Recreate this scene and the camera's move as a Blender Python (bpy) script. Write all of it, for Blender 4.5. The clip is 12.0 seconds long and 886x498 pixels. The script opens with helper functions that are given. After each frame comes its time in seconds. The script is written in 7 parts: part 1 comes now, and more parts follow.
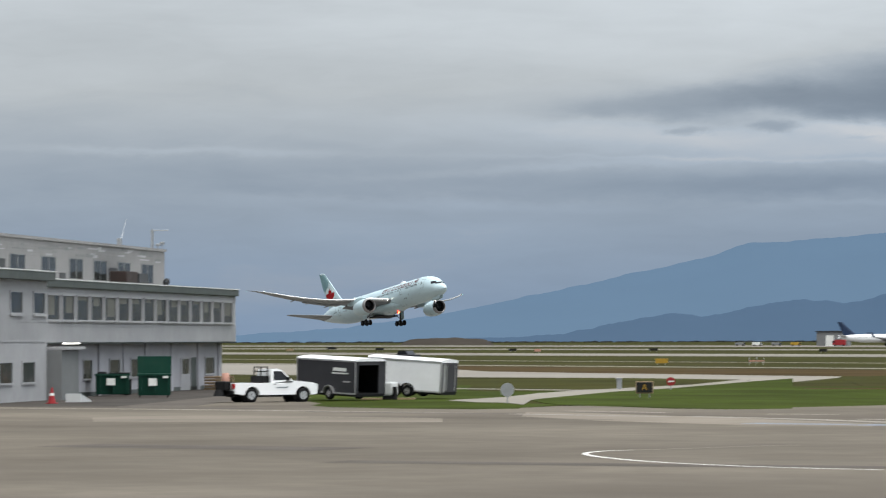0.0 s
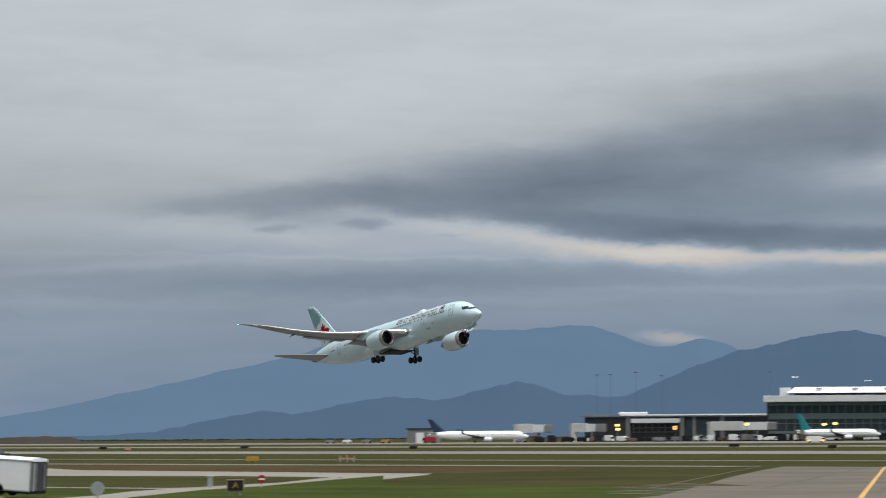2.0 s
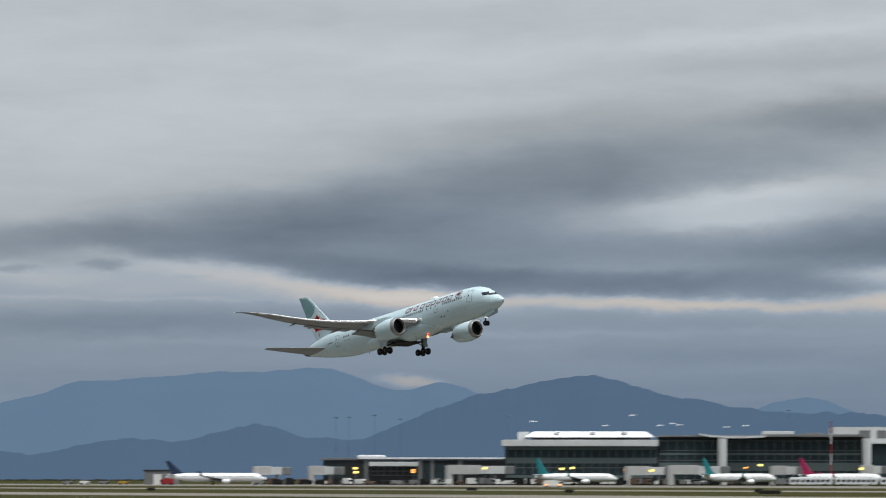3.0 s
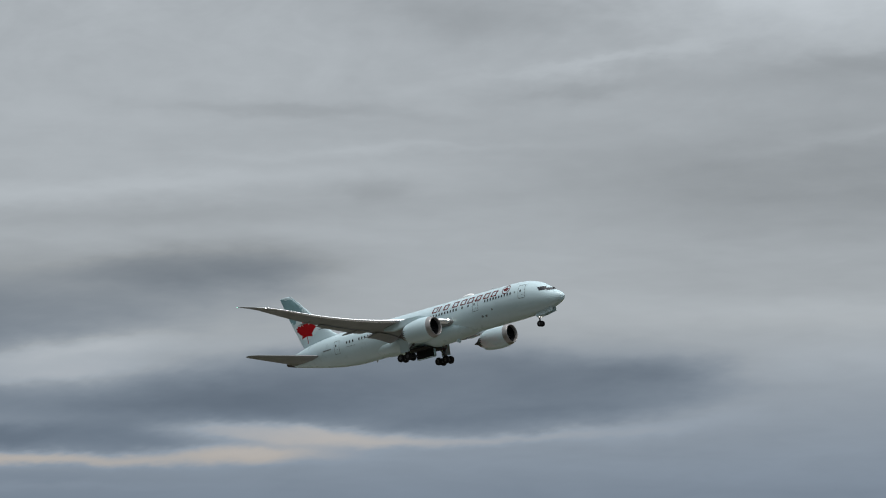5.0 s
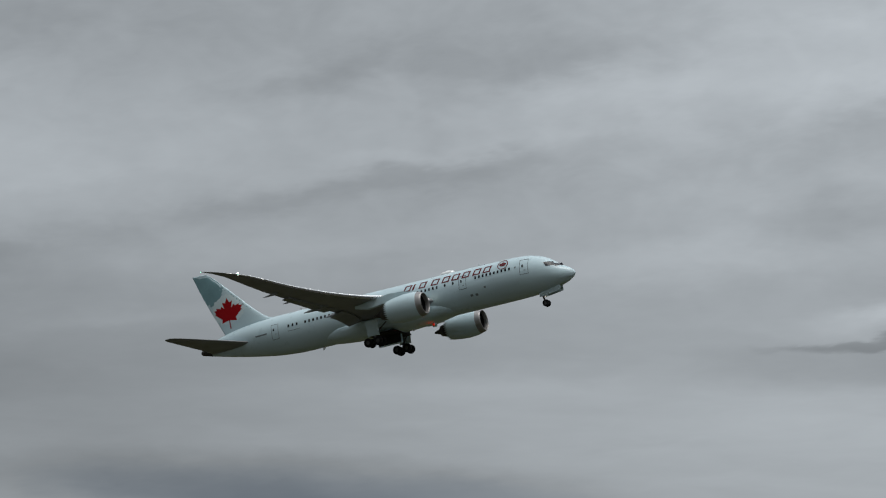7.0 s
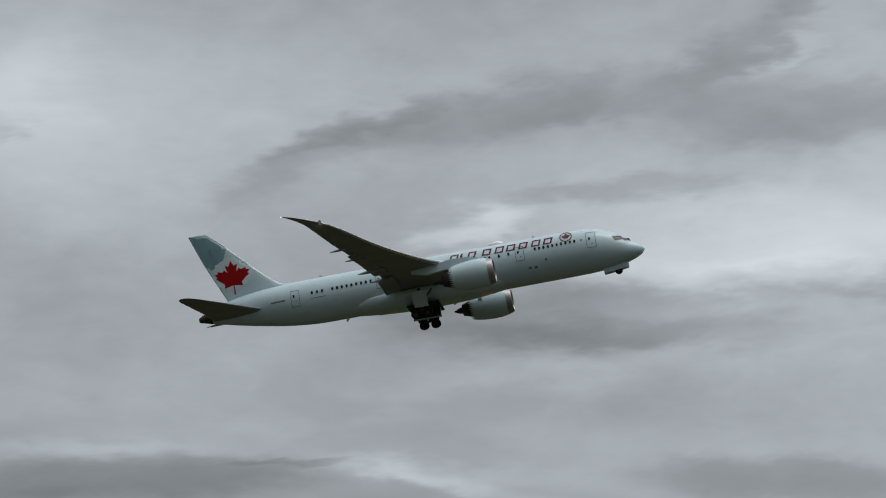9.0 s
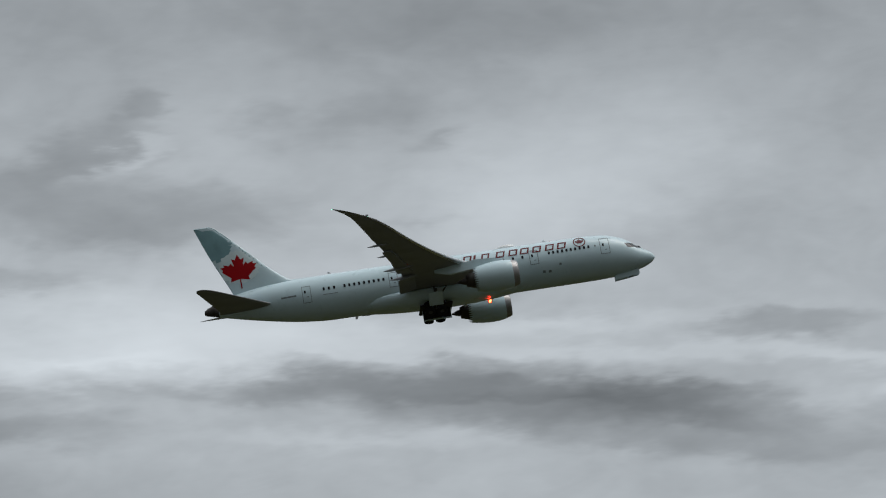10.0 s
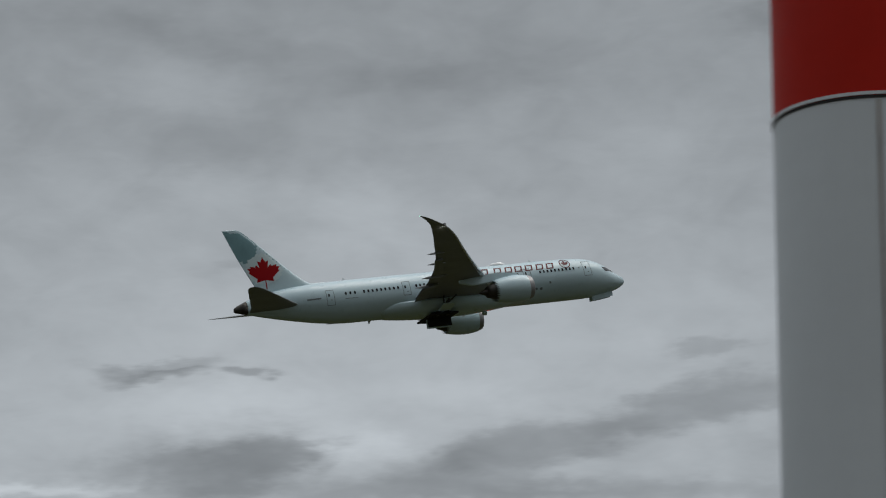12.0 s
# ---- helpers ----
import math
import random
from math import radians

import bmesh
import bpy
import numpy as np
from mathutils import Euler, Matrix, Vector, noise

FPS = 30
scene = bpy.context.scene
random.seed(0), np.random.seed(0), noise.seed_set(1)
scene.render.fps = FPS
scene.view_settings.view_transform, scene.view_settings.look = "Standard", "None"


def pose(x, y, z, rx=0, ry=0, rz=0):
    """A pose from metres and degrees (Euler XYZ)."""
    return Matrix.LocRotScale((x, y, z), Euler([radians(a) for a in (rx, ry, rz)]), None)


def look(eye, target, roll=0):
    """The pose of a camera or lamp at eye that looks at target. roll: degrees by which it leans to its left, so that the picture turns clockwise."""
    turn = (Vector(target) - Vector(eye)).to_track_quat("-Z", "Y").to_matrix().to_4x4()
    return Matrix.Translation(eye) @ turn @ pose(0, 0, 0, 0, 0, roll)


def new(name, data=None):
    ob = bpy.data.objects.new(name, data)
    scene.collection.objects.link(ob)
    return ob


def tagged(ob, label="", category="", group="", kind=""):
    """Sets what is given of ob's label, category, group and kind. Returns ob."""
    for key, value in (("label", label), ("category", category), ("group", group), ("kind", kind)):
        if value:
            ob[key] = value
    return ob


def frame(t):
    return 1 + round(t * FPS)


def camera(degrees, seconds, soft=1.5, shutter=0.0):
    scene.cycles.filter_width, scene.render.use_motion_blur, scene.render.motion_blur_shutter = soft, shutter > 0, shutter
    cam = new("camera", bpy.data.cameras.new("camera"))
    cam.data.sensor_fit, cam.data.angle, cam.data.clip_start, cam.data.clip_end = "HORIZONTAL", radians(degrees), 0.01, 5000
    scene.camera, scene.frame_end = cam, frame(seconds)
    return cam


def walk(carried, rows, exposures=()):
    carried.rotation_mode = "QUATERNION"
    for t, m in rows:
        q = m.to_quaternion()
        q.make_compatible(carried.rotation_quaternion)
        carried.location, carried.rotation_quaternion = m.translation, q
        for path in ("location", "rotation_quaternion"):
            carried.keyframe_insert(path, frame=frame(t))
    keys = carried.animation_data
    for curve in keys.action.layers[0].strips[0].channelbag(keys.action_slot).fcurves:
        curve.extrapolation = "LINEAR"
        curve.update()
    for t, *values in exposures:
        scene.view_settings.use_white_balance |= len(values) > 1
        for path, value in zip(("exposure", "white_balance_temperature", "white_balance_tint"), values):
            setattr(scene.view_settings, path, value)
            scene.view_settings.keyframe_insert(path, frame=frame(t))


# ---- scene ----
# The camera stands on one spot and turns after the airliner.
EYE = (0.0, 0.0, 3.6)
cam = camera(12.592, 12.0, soft=1.1, shutter=0.35)


def aim(yaw, pitch, roll):
    """A camera pose from degrees: yaw to the left of +y, pitch up, roll to the left."""
    return pose(*EYE, 0, 0, yaw) @ pose(0, 0, 0, 90 + pitch) @ pose(0, 0, 0, 0, 0, roll)


# seconds, yaw, pitch, roll
CAMERA_ROWS = [
    (0, 57.73, 1.286, -0.14), (0.5, 56.423, 1.675, -0.062), (1, 54.998, 2.048, -0.07),
    (1.5, 53.418, 2.394, -0.178), (2, 51.888, 2.656, -0.34), (2.5, 50.186, 2.915, -0.176),
    (3, 48.177, 3.254, 0.06), (3.5, 46.089, 3.646, 0.242), (4, 43.804, 4.16, 0.157),
    (4.5, 41.333, 4.778, 0.072), (5, 38.59, 5.451, -0.013), (5.5, 35.488, 6.133, -0.098),
    (6, 31.905, 6.782, -0.079), (6.5, 28.163, 7.507, -0.095), (7, 24.305, 8.272, -0.083),
    (7.5, 20.282, 9.018, -0.071), (8, 16.056, 9.77, -0.059), (8.5, 11.606, 10.553, -0.047),
    (9, 7.056, 11.292, 0.03), (9.5, 2.232, 12.021, -0.017), (10, -2.549, 12.74, 0.118),
    (10.5, -7.479, 13.38, 0.303), (11, -12.118, 13.881, 0.105), (11.5, -16.846, 14.246, -0.099),
    (12, -21.211, 14.538, -0.095),
]
# seconds, place of the point 31 m behind the nose, pitch, bank
FLIGHT_ROWS = [
    (0, -861.47, 525.61, 12.73, 8.22, -0.48), (0.5, -818.28, 525.69, 15.1, 8.41, -0.45),
    (1, -774.99, 525.78, 17.95, 8.69, -0.37), (1.5, -731.6, 525.87, 21.24, 8.94, -0.24),
    (2, -688.11, 525.96, 24.95, 9.43, 0.02), (2.5, -644.52, 526.04, 29.06, 9.94, 0.07),
    (3, -600.82, 526.13, 33.53, 9.97, 0.14), (3.5, -557.03, 526.22, 38.33, 9.7, 0.14),
    (4, -513.14, 526.31, 43.44, 9.68, 0.09), (4.5, -469.15, 526.39, 48.82, 9.66, 0.04),
    (5, -425.06, 526.48, 54.45, 9.63, -0.01), (5.5, -380.87, 526.57, 60.31, 9.61, -0.05),
    (6, -336.57, 526.66, 66.35, 9.43, -0.09), (6.5, -292.18, 526.74, 72.56, 9.42, -0.25),
    (7, -247.69, 526.83, 78.9, 9.34, -0.33), (7.5, -203.1, 526.92, 85.35, 9.27, -0.41),
    (8, -158.4, 527.01, 91.88, 9.19, -0.49), (8.5, -113.61, 527.09, 98.46, 9.11, -0.57),
    (9, -68.72, 527.18, 105.06, 9.05, -0.59), (9.5, -23.73, 527.27, 111.64, 9.03, -0.37),
    (10, 21.37, 527.36, 118.2, 9.08, -0.01), (10.5, 66.56, 527.44, 124.69, 9.17, -0.26),
    (11, 111.85, 527.53, 131.08, 9.55, -0.36), (11.5, 157.25, 527.62, 137.35, 10.01, -0.28),
    (12, 202.74, 527.71, 143.48, 10.18, -0.34),
]
EXPOSURES = [(0, 0.37), (1.5, 0.17), (3.5, 0.02), (5.5, -0.31), (6.5, -0.50), (8.5, -0.80), (9.5, -0.80), (10.0, -0.78), (10.5, -0.78), (11.0, -0.86), (11.5, -0.98), (12.0, -0.90)]
walk(cam, [(t, aim(yaw, pitch, roll)) for t, yaw, pitch, roll in CAMERA_ROWS], EXPOSURES)

# ---- light: an overcast sky ----
SUN_AZ, SUN_EL = -100.0, 70.0        # degrees to the left of +y, degrees up


CLOUDS = []


def bank(az, el, half_az, half_el, tilt, amount, edge=1.0):
    """A bank of cloud: middle and half widths in degrees, tilt, lighter (+) or darker (-), and how crisp its edge is."""
    CLOUDS.append((az, el, half_az, half_el, tilt, amount, edge))


def build_world():
    world = bpy.data.worlds.new("overcast_sky")
    scene.world = world
    world.use_nodes = True
    nt = world.node_tree
    nt.nodes.clear()
    N, link = nt.nodes.new, nt.links.new

    def math_node(op, a, b=None, clamp=False):
        n = N("ShaderNodeMath")
        n.operation, n.use_clamp = op, clamp
        for i, v in enumerate((a, b)):
            if v is None:
                continue
            if isinstance(v, (int, float)):
                n.inputs[i].default_value = v
            else:
                link(v, n.inputs[i])
        return n.outputs[0]

    def dot(v, c):
        n = N("ShaderNodeVectorMath")
        n.operation = "DOT_PRODUCT"
        link(v, n.inputs[0])
        n.inputs[1].default_value = c
        return n.outputs["Value"]

    coord = N("ShaderNodeTexCoord").outputs["Generated"]
    norm = N("ShaderNodeVectorMath")
    norm.operation = "NORMALIZE"
    link(coord, norm.inputs[0])
    sep = N("ShaderNodeSeparateXYZ")
    link(norm.outputs[0], sep.inputs[0])
    az = math_node("MULTIPLY", math_node("ARCTAN2", math_node("MULTIPLY", sep.outputs[0], -1.0), sep.outputs[1]), 57.29578)
    el = math_node("MULTIPLY", math_node("ARCSINE", sep.outputs[2]), 57.29578)

    def noise_at(sa, se, scale, detail, rough, shift, dist=0.0):
        comb = N("ShaderNodeCombineXYZ")
        link(math_node("MULTIPLY", az, sa), comb.inputs[0])
        link(math_node("MULTIPLY", el, se), comb.inputs[1])
        comb.inputs[2].default_value = shift
        n = N("ShaderNodeTexNoise")
        n.inputs["Scale"].default_value, n.inputs["Detail"].default_value = scale, detail
        n.inputs["Roughness"].default_value, n.inputs["Distortion"].default_value = rough, dist
        link(comb.outputs[0], n.inputs["Vector"])
        return math_node("SUBTRACT", n.outputs["Fac"], 0.5)

    # flat streaks low down, rounder billows higher up
    high = N("ShaderNodeMapRange")
    high.interpolation_type = "SMOOTHSTEP"
    for k, v in (("From Min", 5.0), ("From Max", 10.5), ("To Min", 0.0), ("To Max", 1.0)):
        high.inputs[k].default_value = v
    link(el, high.inputs["Value"])
    # ragged edges: the cloud field is read at places shifted by noise
    warp_a = noise_at(1, 2.4, 0.55, 7, 0.65, 3.1)
    warp_e = noise_at(1, 2.6, 0.7, 7, 0.66, 8.7)
    wa = math_node("ADD", az, math_node("MULTIPLY", warp_a, math_node("ADD", 1.5, math_node("MULTIPLY", high.outputs[0], 1.3))))
    we = math_node("ADD", el, math_node("MULTIPLY", warp_e, math_node("ADD", 0.36, math_node("MULTIPLY", high.outputs[0], 0.5))))
    comb = N("ShaderNodeCombineXYZ")
    link(wa, comb.inputs[0])
    link(we, comb.inputs[1])
    comb.inputs[2].default_value = 1.0
    place = comb.outputs[0]

    total = None
    for a0, e0, sa, se, tilt, amp, edge in CLOUDS:
        c, s = math.cos(radians(tilt)), math.sin(radians(tilt))
        p = dot(place, (c / sa, -s / sa, -(a0 * c - e0 * s) / sa))
        q = dot(place, (s / se, c / se, -(a0 * s + e0 * c) / se))
        d2 = math_node("ADD", math_node("MULTIPLY", p, p), math_node("MULTIPLY", q, q))
        if edge != 1.0:
            d2 = math_node("POWER", d2, edge)
        blob = math_node("MULTIPLY", math_node("POWER", 0.36788, d2), amp * 1.1)
        total = blob if total is None else math_node("ADD", total, blob)
    # the banks are torn: noise thins and thickens them
    total = math_node("MULTIPLY", total, math_node("ADD", 1.0, math_node("MULTIPLY", noise_at(0.5, 1.6, 1.1, 6, 0.55, 9.4, 0.3), 0.7)))
    streaks = math_node("ADD", math_node("MULTIPLY", noise_at(0.22, 1.5, 1.0, 6, 0.5, 1.7, 0.4), 0.22),
                        math_node("MULTIPLY", noise_at(0.6, 2.6, 1.3, 7, 0.58, 5.2, 0.5), 0.15))
    billows = math_node("ADD", math_node("MULTIPLY", noise_at(0.34, 0.62, 1.0, 8, 0.52, 2.3, 0.5), 0.34),
                        math_node("MULTIPLY", noise_at(0.8, 1.25, 1.0, 8, 0.66, 6.6, 0.6), 0.32))
    billows = math_node("ADD", billows, math_node("MULTIPLY", noise_at(1.5, 2.6, 1.1, 7, 0.62, 4.4, 0.4), 0.13))
    fine = math_node("ADD", math_node("MULTIPLY", streaks, math_node("SUBTRACT", 1.0, high.outputs[0])), math_node("MULTIPLY", billows, high.outputs[0]))
    total = math_node("ADD", total, fine)
    # thick cloud levels off
    total = math_node("DIVIDE", math_node("MULTIPLY", total, 1.15), math_node("ADD", 1.0, math_node("MULTIPLY", math_node("ABSOLUTE", total), 0.8)))

    # overcast: three times brighter overhead than at the horizon
    up = math_node("MAXIMUM", sep.outputs[2], 0.0)
    low_sky = N("ShaderNodeMapRange")
    low_sky.interpolation_type = "SMOOTHSTEP"
    for k, v in (("From Min", 0.3), ("From Max", 6.0), ("To Min", 0.225), ("To Max", 0.50)):
        low_sky.inputs[k].default_value = v
    link(el, low_sky.inputs["Value"])
    fade = N("ShaderNodeMapRange")
    fade.interpolation_type = "SMOOTHSTEP"
    for k, v in (("From Min", 11.0), ("From Max", 18.5), ("To Min", 1.04), ("To Max", 0.76)):
        fade.inputs[k].default_value = v
    link(el, fade.inputs["Value"])
    lum = math_node("ADD", math_node("MULTIPLY", math_node("MAXIMUM", math_node("SUBTRACT", up, 0.4), 0.0), 2.3), math_node("MULTIPLY", low_sky.outputs[0], fade.outputs[0]))
    lum = math_node("MULTIPLY", lum, math_node("ADD", 1.0, total))
    # the cloud is thinner, and the sky brighter, towards the sun's side
    thin = N("ShaderNodeMapRange")
    thin.interpolation_type = "SMOOTHSTEP"
    for k, v in (("From Min", 30.0), ("From Max", 10.0), ("To Min", 1.0), ("To Max", 1.5)):
        thin.inputs[k].default_value = v
    link(az, thin.inputs["Value"])
    thick = N("ShaderNodeMapRange")
    thick.interpolation_type = "SMOOTHSTEP"
    for k, v in (("From Min", -175.0), ("From Max", -125.0), ("To Min", 0.667), ("To Max", 1.0)):
        thick.inputs[k].default_value = v
    link(az, thick.inputs["Value"])
    lum = math_node("MULTIPLY", lum, math_node("MULTIPLY", thin.outputs[0], thick.outputs[0]))
    # sky dimmed behind the lookout, out of view, to shade camera-facing sides
    rear_dim = N("ShaderNodeMapRange")
    rear_dim.interpolation_type = "SMOOTHSTEP"
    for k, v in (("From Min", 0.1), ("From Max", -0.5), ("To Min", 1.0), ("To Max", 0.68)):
        rear_dim.inputs[k].default_value = v
    link(sep.outputs[1], rear_dim.inputs["Value"])
    lum = math_node("MULTIPLY", lum, rear_dim.outputs[0])
    lum = math_node("MAXIMUM", lum, 0.05)

    # bluish towards the horizon and in the dark bases, grey above
    ramp = N("ShaderNodeMapRange")
    ramp.clamp = False
    for k, v in (("From Min", -0.1), ("From Max", 4.4), ("To Min", 0.0), ("To Max", 1.0)):
        ramp.inputs[k].default_value = v
    link(el, ramp.inputs["Value"])
    west = N("ShaderNodeMapRange")
    for k, v in (("From Min", 49.0), ("From Max", 58.0), ("To Min", 0.0), ("To Max", 0.2)):
        west.inputs[k].default_value = v
    link(az, west.inputs["Value"])
    lift = math_node("MULTIPLY", west.outputs[0], math_node("MULTIPLY", el, 0.28, clamp=True))
    grey = math_node("ADD", math_node("ADD", ramp.outputs[0], lift), math_node("MULTIPLY", math_node("MINIMUM", total, 0.0), 0.75), clamp=True)
    tint = N("ShaderNodeMix")
    tint.data_type = "RGBA"
    link(grey, tint.inputs["Factor"])
    tint.inputs["A"].default_value = (0.67, 0.957, 1.385, 1)
    tint.inputs["B"].default_value = (0.925, 1.0, 1.062, 1)
    # warm light in the brightest gaps low over the hills
    warm = N("ShaderNodeMix")
    warm.data_type = "RGBA"
    low = N("ShaderNodeMapRange")
    for k, v in (("From Min", 4.5), ("From Max", 2.5), ("To Min", 0.0), ("To Max", 1.0)):
        low.inputs[k].default_value = v
    link(el, low.inputs["Value"])
    link(math_node("MULTIPLY", low.outputs[0], math_node("MULTIPLY", math_node("SUBTRACT", total, 0.12), 2.6, clamp=True), clamp=True), warm.inputs["Factor"])
    link(tint.outputs["Result"], warm.inputs["A"])
    warm.inputs["B"].default_value = (1.05, 0.99, 0.94, 1)
    cloud = N("ShaderNodeVectorMath")
    cloud.operation = "SCALE"
    link(warm.outputs["Result"], cloud.inputs[0])
    link(lum, cloud.inputs["Scale"])

    sky = N("ShaderNodeTexSky")
    sky.sky_type, sky.sun_disc = "NISHITA", False
    sky.sun_elevation, sky.sun_rotation = radians(SUN_EL), radians(-SUN_AZ)
    clear = N("ShaderNodeVectorMath")
    clear.operation = "SCALE"
    link(sky.outputs[0], clear.inputs[0])
    clear.inputs["Scale"].default_value = 0.06
    both = N("ShaderNodeMix")
    both.data_type = "RGBA"
    both.inputs["Factor"].default_value = 0.94
    link(clear.outputs[0], both.inputs["A"])
    link(cloud.outputs[0], both.inputs["B"])
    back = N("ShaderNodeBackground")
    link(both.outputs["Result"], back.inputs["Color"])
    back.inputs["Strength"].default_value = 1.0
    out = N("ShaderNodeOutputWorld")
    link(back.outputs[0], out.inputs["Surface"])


# cloud banks: azimuth and elevation of the middle, half widths, tilt (all degrees), lighter (+) or darker (-)
bank(59.36, 0.72, 4.18, 1.04, 0, 0.14)
bank(61.53, 2.69, 2.09, 0.06, -1, 0.12)
bank(60.72, 2.25, 4.18, 0.40, -1, -0.11)
bank(58.23, 1.94, 2.81, 0.10, -2, 0.1)
bank(55.89, 2.46, 3.62, 0.07, 3, 0.1)
bank(54.27, 4.26, 2.66, 0.72, 0, 0.07)
bank(62.25, 4.73, 2.01, 0.96, 0, -0.055)
bank(52.67, 2.20, 2.41, 0.16, 2, -0.088)
bank(51.63, 1.93, 1.77, 0.07, 0, 0.09)
bank(54.09, 3.37, 2.00, 0.22, 4, -0.26, 1.6)
bank(51.27, 3.57, 2.87, 0.45, 5, -0.33, 1.7)
bank(48.03, 4.04, 3.39, 0.61, 9, -0.33, 1.6)
bank(44.81, 4.56, 3.65, 0.55, 7, -0.33, 1.6)
bank(42.17, 5.18, 1.83, 0.27, 2, -0.29, 1.4)
bank(46.42, 5.08, 2.82, 0.27, 7, -0.18)
bank(49.25, 2.94, 2.26, 0.20, -3, -0.29, 2)
bank(46.83, 2.79, 2.95, 0.18, 0, -0.31, 2)
bank(43.18, 2.76, 2.95, 0.24, 1, -0.29, 1.8)
bank(41.64, 3.30, 2.43, 0.33, 5, -0.26, 1.5)
bank(43.94, 3.21, 2.61, 0.20, -2, -0.15, 1.3)
bank(43.94, 4.01, 1.37, 0.16, 6, 0.3)
bank(44.58, 3.60, 1.29, 0.08, 3, 0.1)
bank(42.90, 3.80, 2.09, 0.18, 4, 0.26)
bank(49.65, 3.28, 3.30, 0.45, 1, -0.2, 1.6)
bank(46.83, 3.23, 2.87, 0.43, 0, -0.18, 1.5)
bank(48.85, 2.58, 1.13, 0.14, -6, 0.85)
bank(46.19, 2.51, 3.05, 0.08, -1, 0.46)
bank(51.27, 2.91, 2.01, 0.16, -9, 0.48)
bank(53.69, 2.87, 2.89, 0.24, -3, 0.22)
bank(41.36, 2.56, 1.13, 0.10, 0, 0.72)
bank(43.79, 2.45, 2.89, 0.08, 0, 0.4)
bank(54.34, 2.97, 0.32, 0.07, 4, -0.27, 1.6)
bank(52.92, 3.01, 0.42, 0.08, 3, -0.27, 1.6)
bank(51.83, 2.87, 0.24, 0.03, 6, -0.12, 1.5)
bank(51.67, 2.20, 5.79, 0.21, 0, -0.11)
bank(52.64, 2.53, 3.86, 0.03, -1, 0.1)
bank(47.24, 2.06, 4.18, 0.06, 0, 0.1)
bank(48.57, 1.36, 0.50, 0.10, -3, 0.42, 1.8)
bank(44.43, 1.73, 4.02, 0.11, 0, -0.06)
bank(50.86, 5.50, 3.39, 0.64, 6, 0.06)
bank(42.75, 5.91, 3.39, 0.18, 2, -0.13)
bank(49.19, 6.54, 3.39, 0.18, 0, -0.055)
bank(43.20, 6.32, 3.23, 0.14, 4, 0.1)
bank(31.69, 9.34, 3.42, 0.88, 0, 0.18)
bank(32.93, 6.29, 4.85, 0.88, 0, -0.12)
bank(39.15, 3.47, 4.34, 0.55, 0, -0.38, 3)
bank(37.62, 3.00, 2.00, 0.20, 4, -0.12, 3)
bank(35.61, 3.74, 0.87, 0.20, 4, -0.15, 2)
bank(40.84, 3.94, 2.41, 0.14, 2, -0.15, 1.2)
bank(40.67, 2.79, 1.77, 0.13, -2, 0.69, 1.5)
bank(37.94, 2.74, 1.37, 0.08, 3, 0.3)
bank(35.85, 2.84, 1.29, 0.13, 8, 0.16)
bank(30.14, 2.61, 1.29, 0.11, 3, -0.25)
bank(32.14, 3.87, 2.74, 0.56, 0, 0.062)
bank(37.80, 8.84, 2.93, 0.48, -8, -0.15)
bank(36.58, 7.71, 1.05, 0.14, 7, -0.14)
bank(40.63, 7.43, 2.11, 0.10, -3, -0.11)
bank(41.49, 5.08, 1.05, 0.44, 0, -0.21)
bank(39.57, 6.33, 0.52, 0.20, 0, -0.12, 1.3)
bank(33.74, 6.30, 2.83, 0.72, 0, -0.11)
bank(31.29, 7.85, 2.11, 0.40, 5, -0.1)
bank(33.07, 9.23, 2.12, 0.36, 10, 0.16)
bank(40.24, 9.50, 1.87, 0.24, 4, 0.12)
bank(36.17, 8.16, 1.78, 0.09, 9, 0.12)
bank(32.76, 7.02, 2.10, 0.10, 9, 0.075)
bank(39.41, 6.86, 2.26, 0.08, 2, 0.075)
bank(31.90, 10.01, 7.75, 1.12, 0, 0.16)
bank(31.91, 6.71, 7.68, 1.20, 0, -0.1)
bank(27.50, 4.76, 2.52, 0.37, -5, -0.25, 1.6)
bank(36.77, 3.72, 2.26, 0.47, 0, -0.18, 1.5)
bank(30.17, 3.89, 3.38, 0.21, 0, 0.075)
bank(25.78, 4.81, 4.09, 0.49, -5, -0.33, 1.7)
bank(24.01, 4.28, 3.13, 0.22, -4, -0.2, 1.5)
bank(27.21, 8.87, 1.87, 0.19, 10, -0.12)
bank(24.36, 9.33, 2.52, 0.21, 7, -0.12)
bank(32.10, 8.03, 2.35, 0.20, 4, -0.15)
bank(25.98, 10.81, 1.72, 0.24, 15, -0.16)
bank(32.93, 10.55, 1.80, 0.32, 6, 0.2)
bank(22.07, 10.43, 1.63, 0.40, 8, 0.16)
bank(24.36, 9.62, 2.12, 0.13, 7, 0.1)
bank(32.07, 4.49, 3.06, 0.21, 0, 0.14)
bank(26.81, 8.24, 3.41, 0.24, 5, 0.075)
bank(28.85, 7.27, 2.10, 0.14, 4, 0.075)
bank(30.48, 9.20, 1.95, 0.11, 9, 0.088)
bank(23.98, 6.52, 2.42, 0.48, 5, -0.05)
bank(33.49, 9.98, 1.63, 0.11, 5, -0.1)
bank(22.61, 10.95, 2.45, 0.32, 6, -0.15)
bank(17.70, 9.98, 2.69, 0.32, 10, -0.15)
bank(20.97, 8.06, 2.92, 0.32, 3, 0.12)
bank(16.92, 6.59, 3.67, 0.39, 0, -0.2, 1.4)
bank(24.20, 6.28, 2.42, 0.24, 0, 0.12)
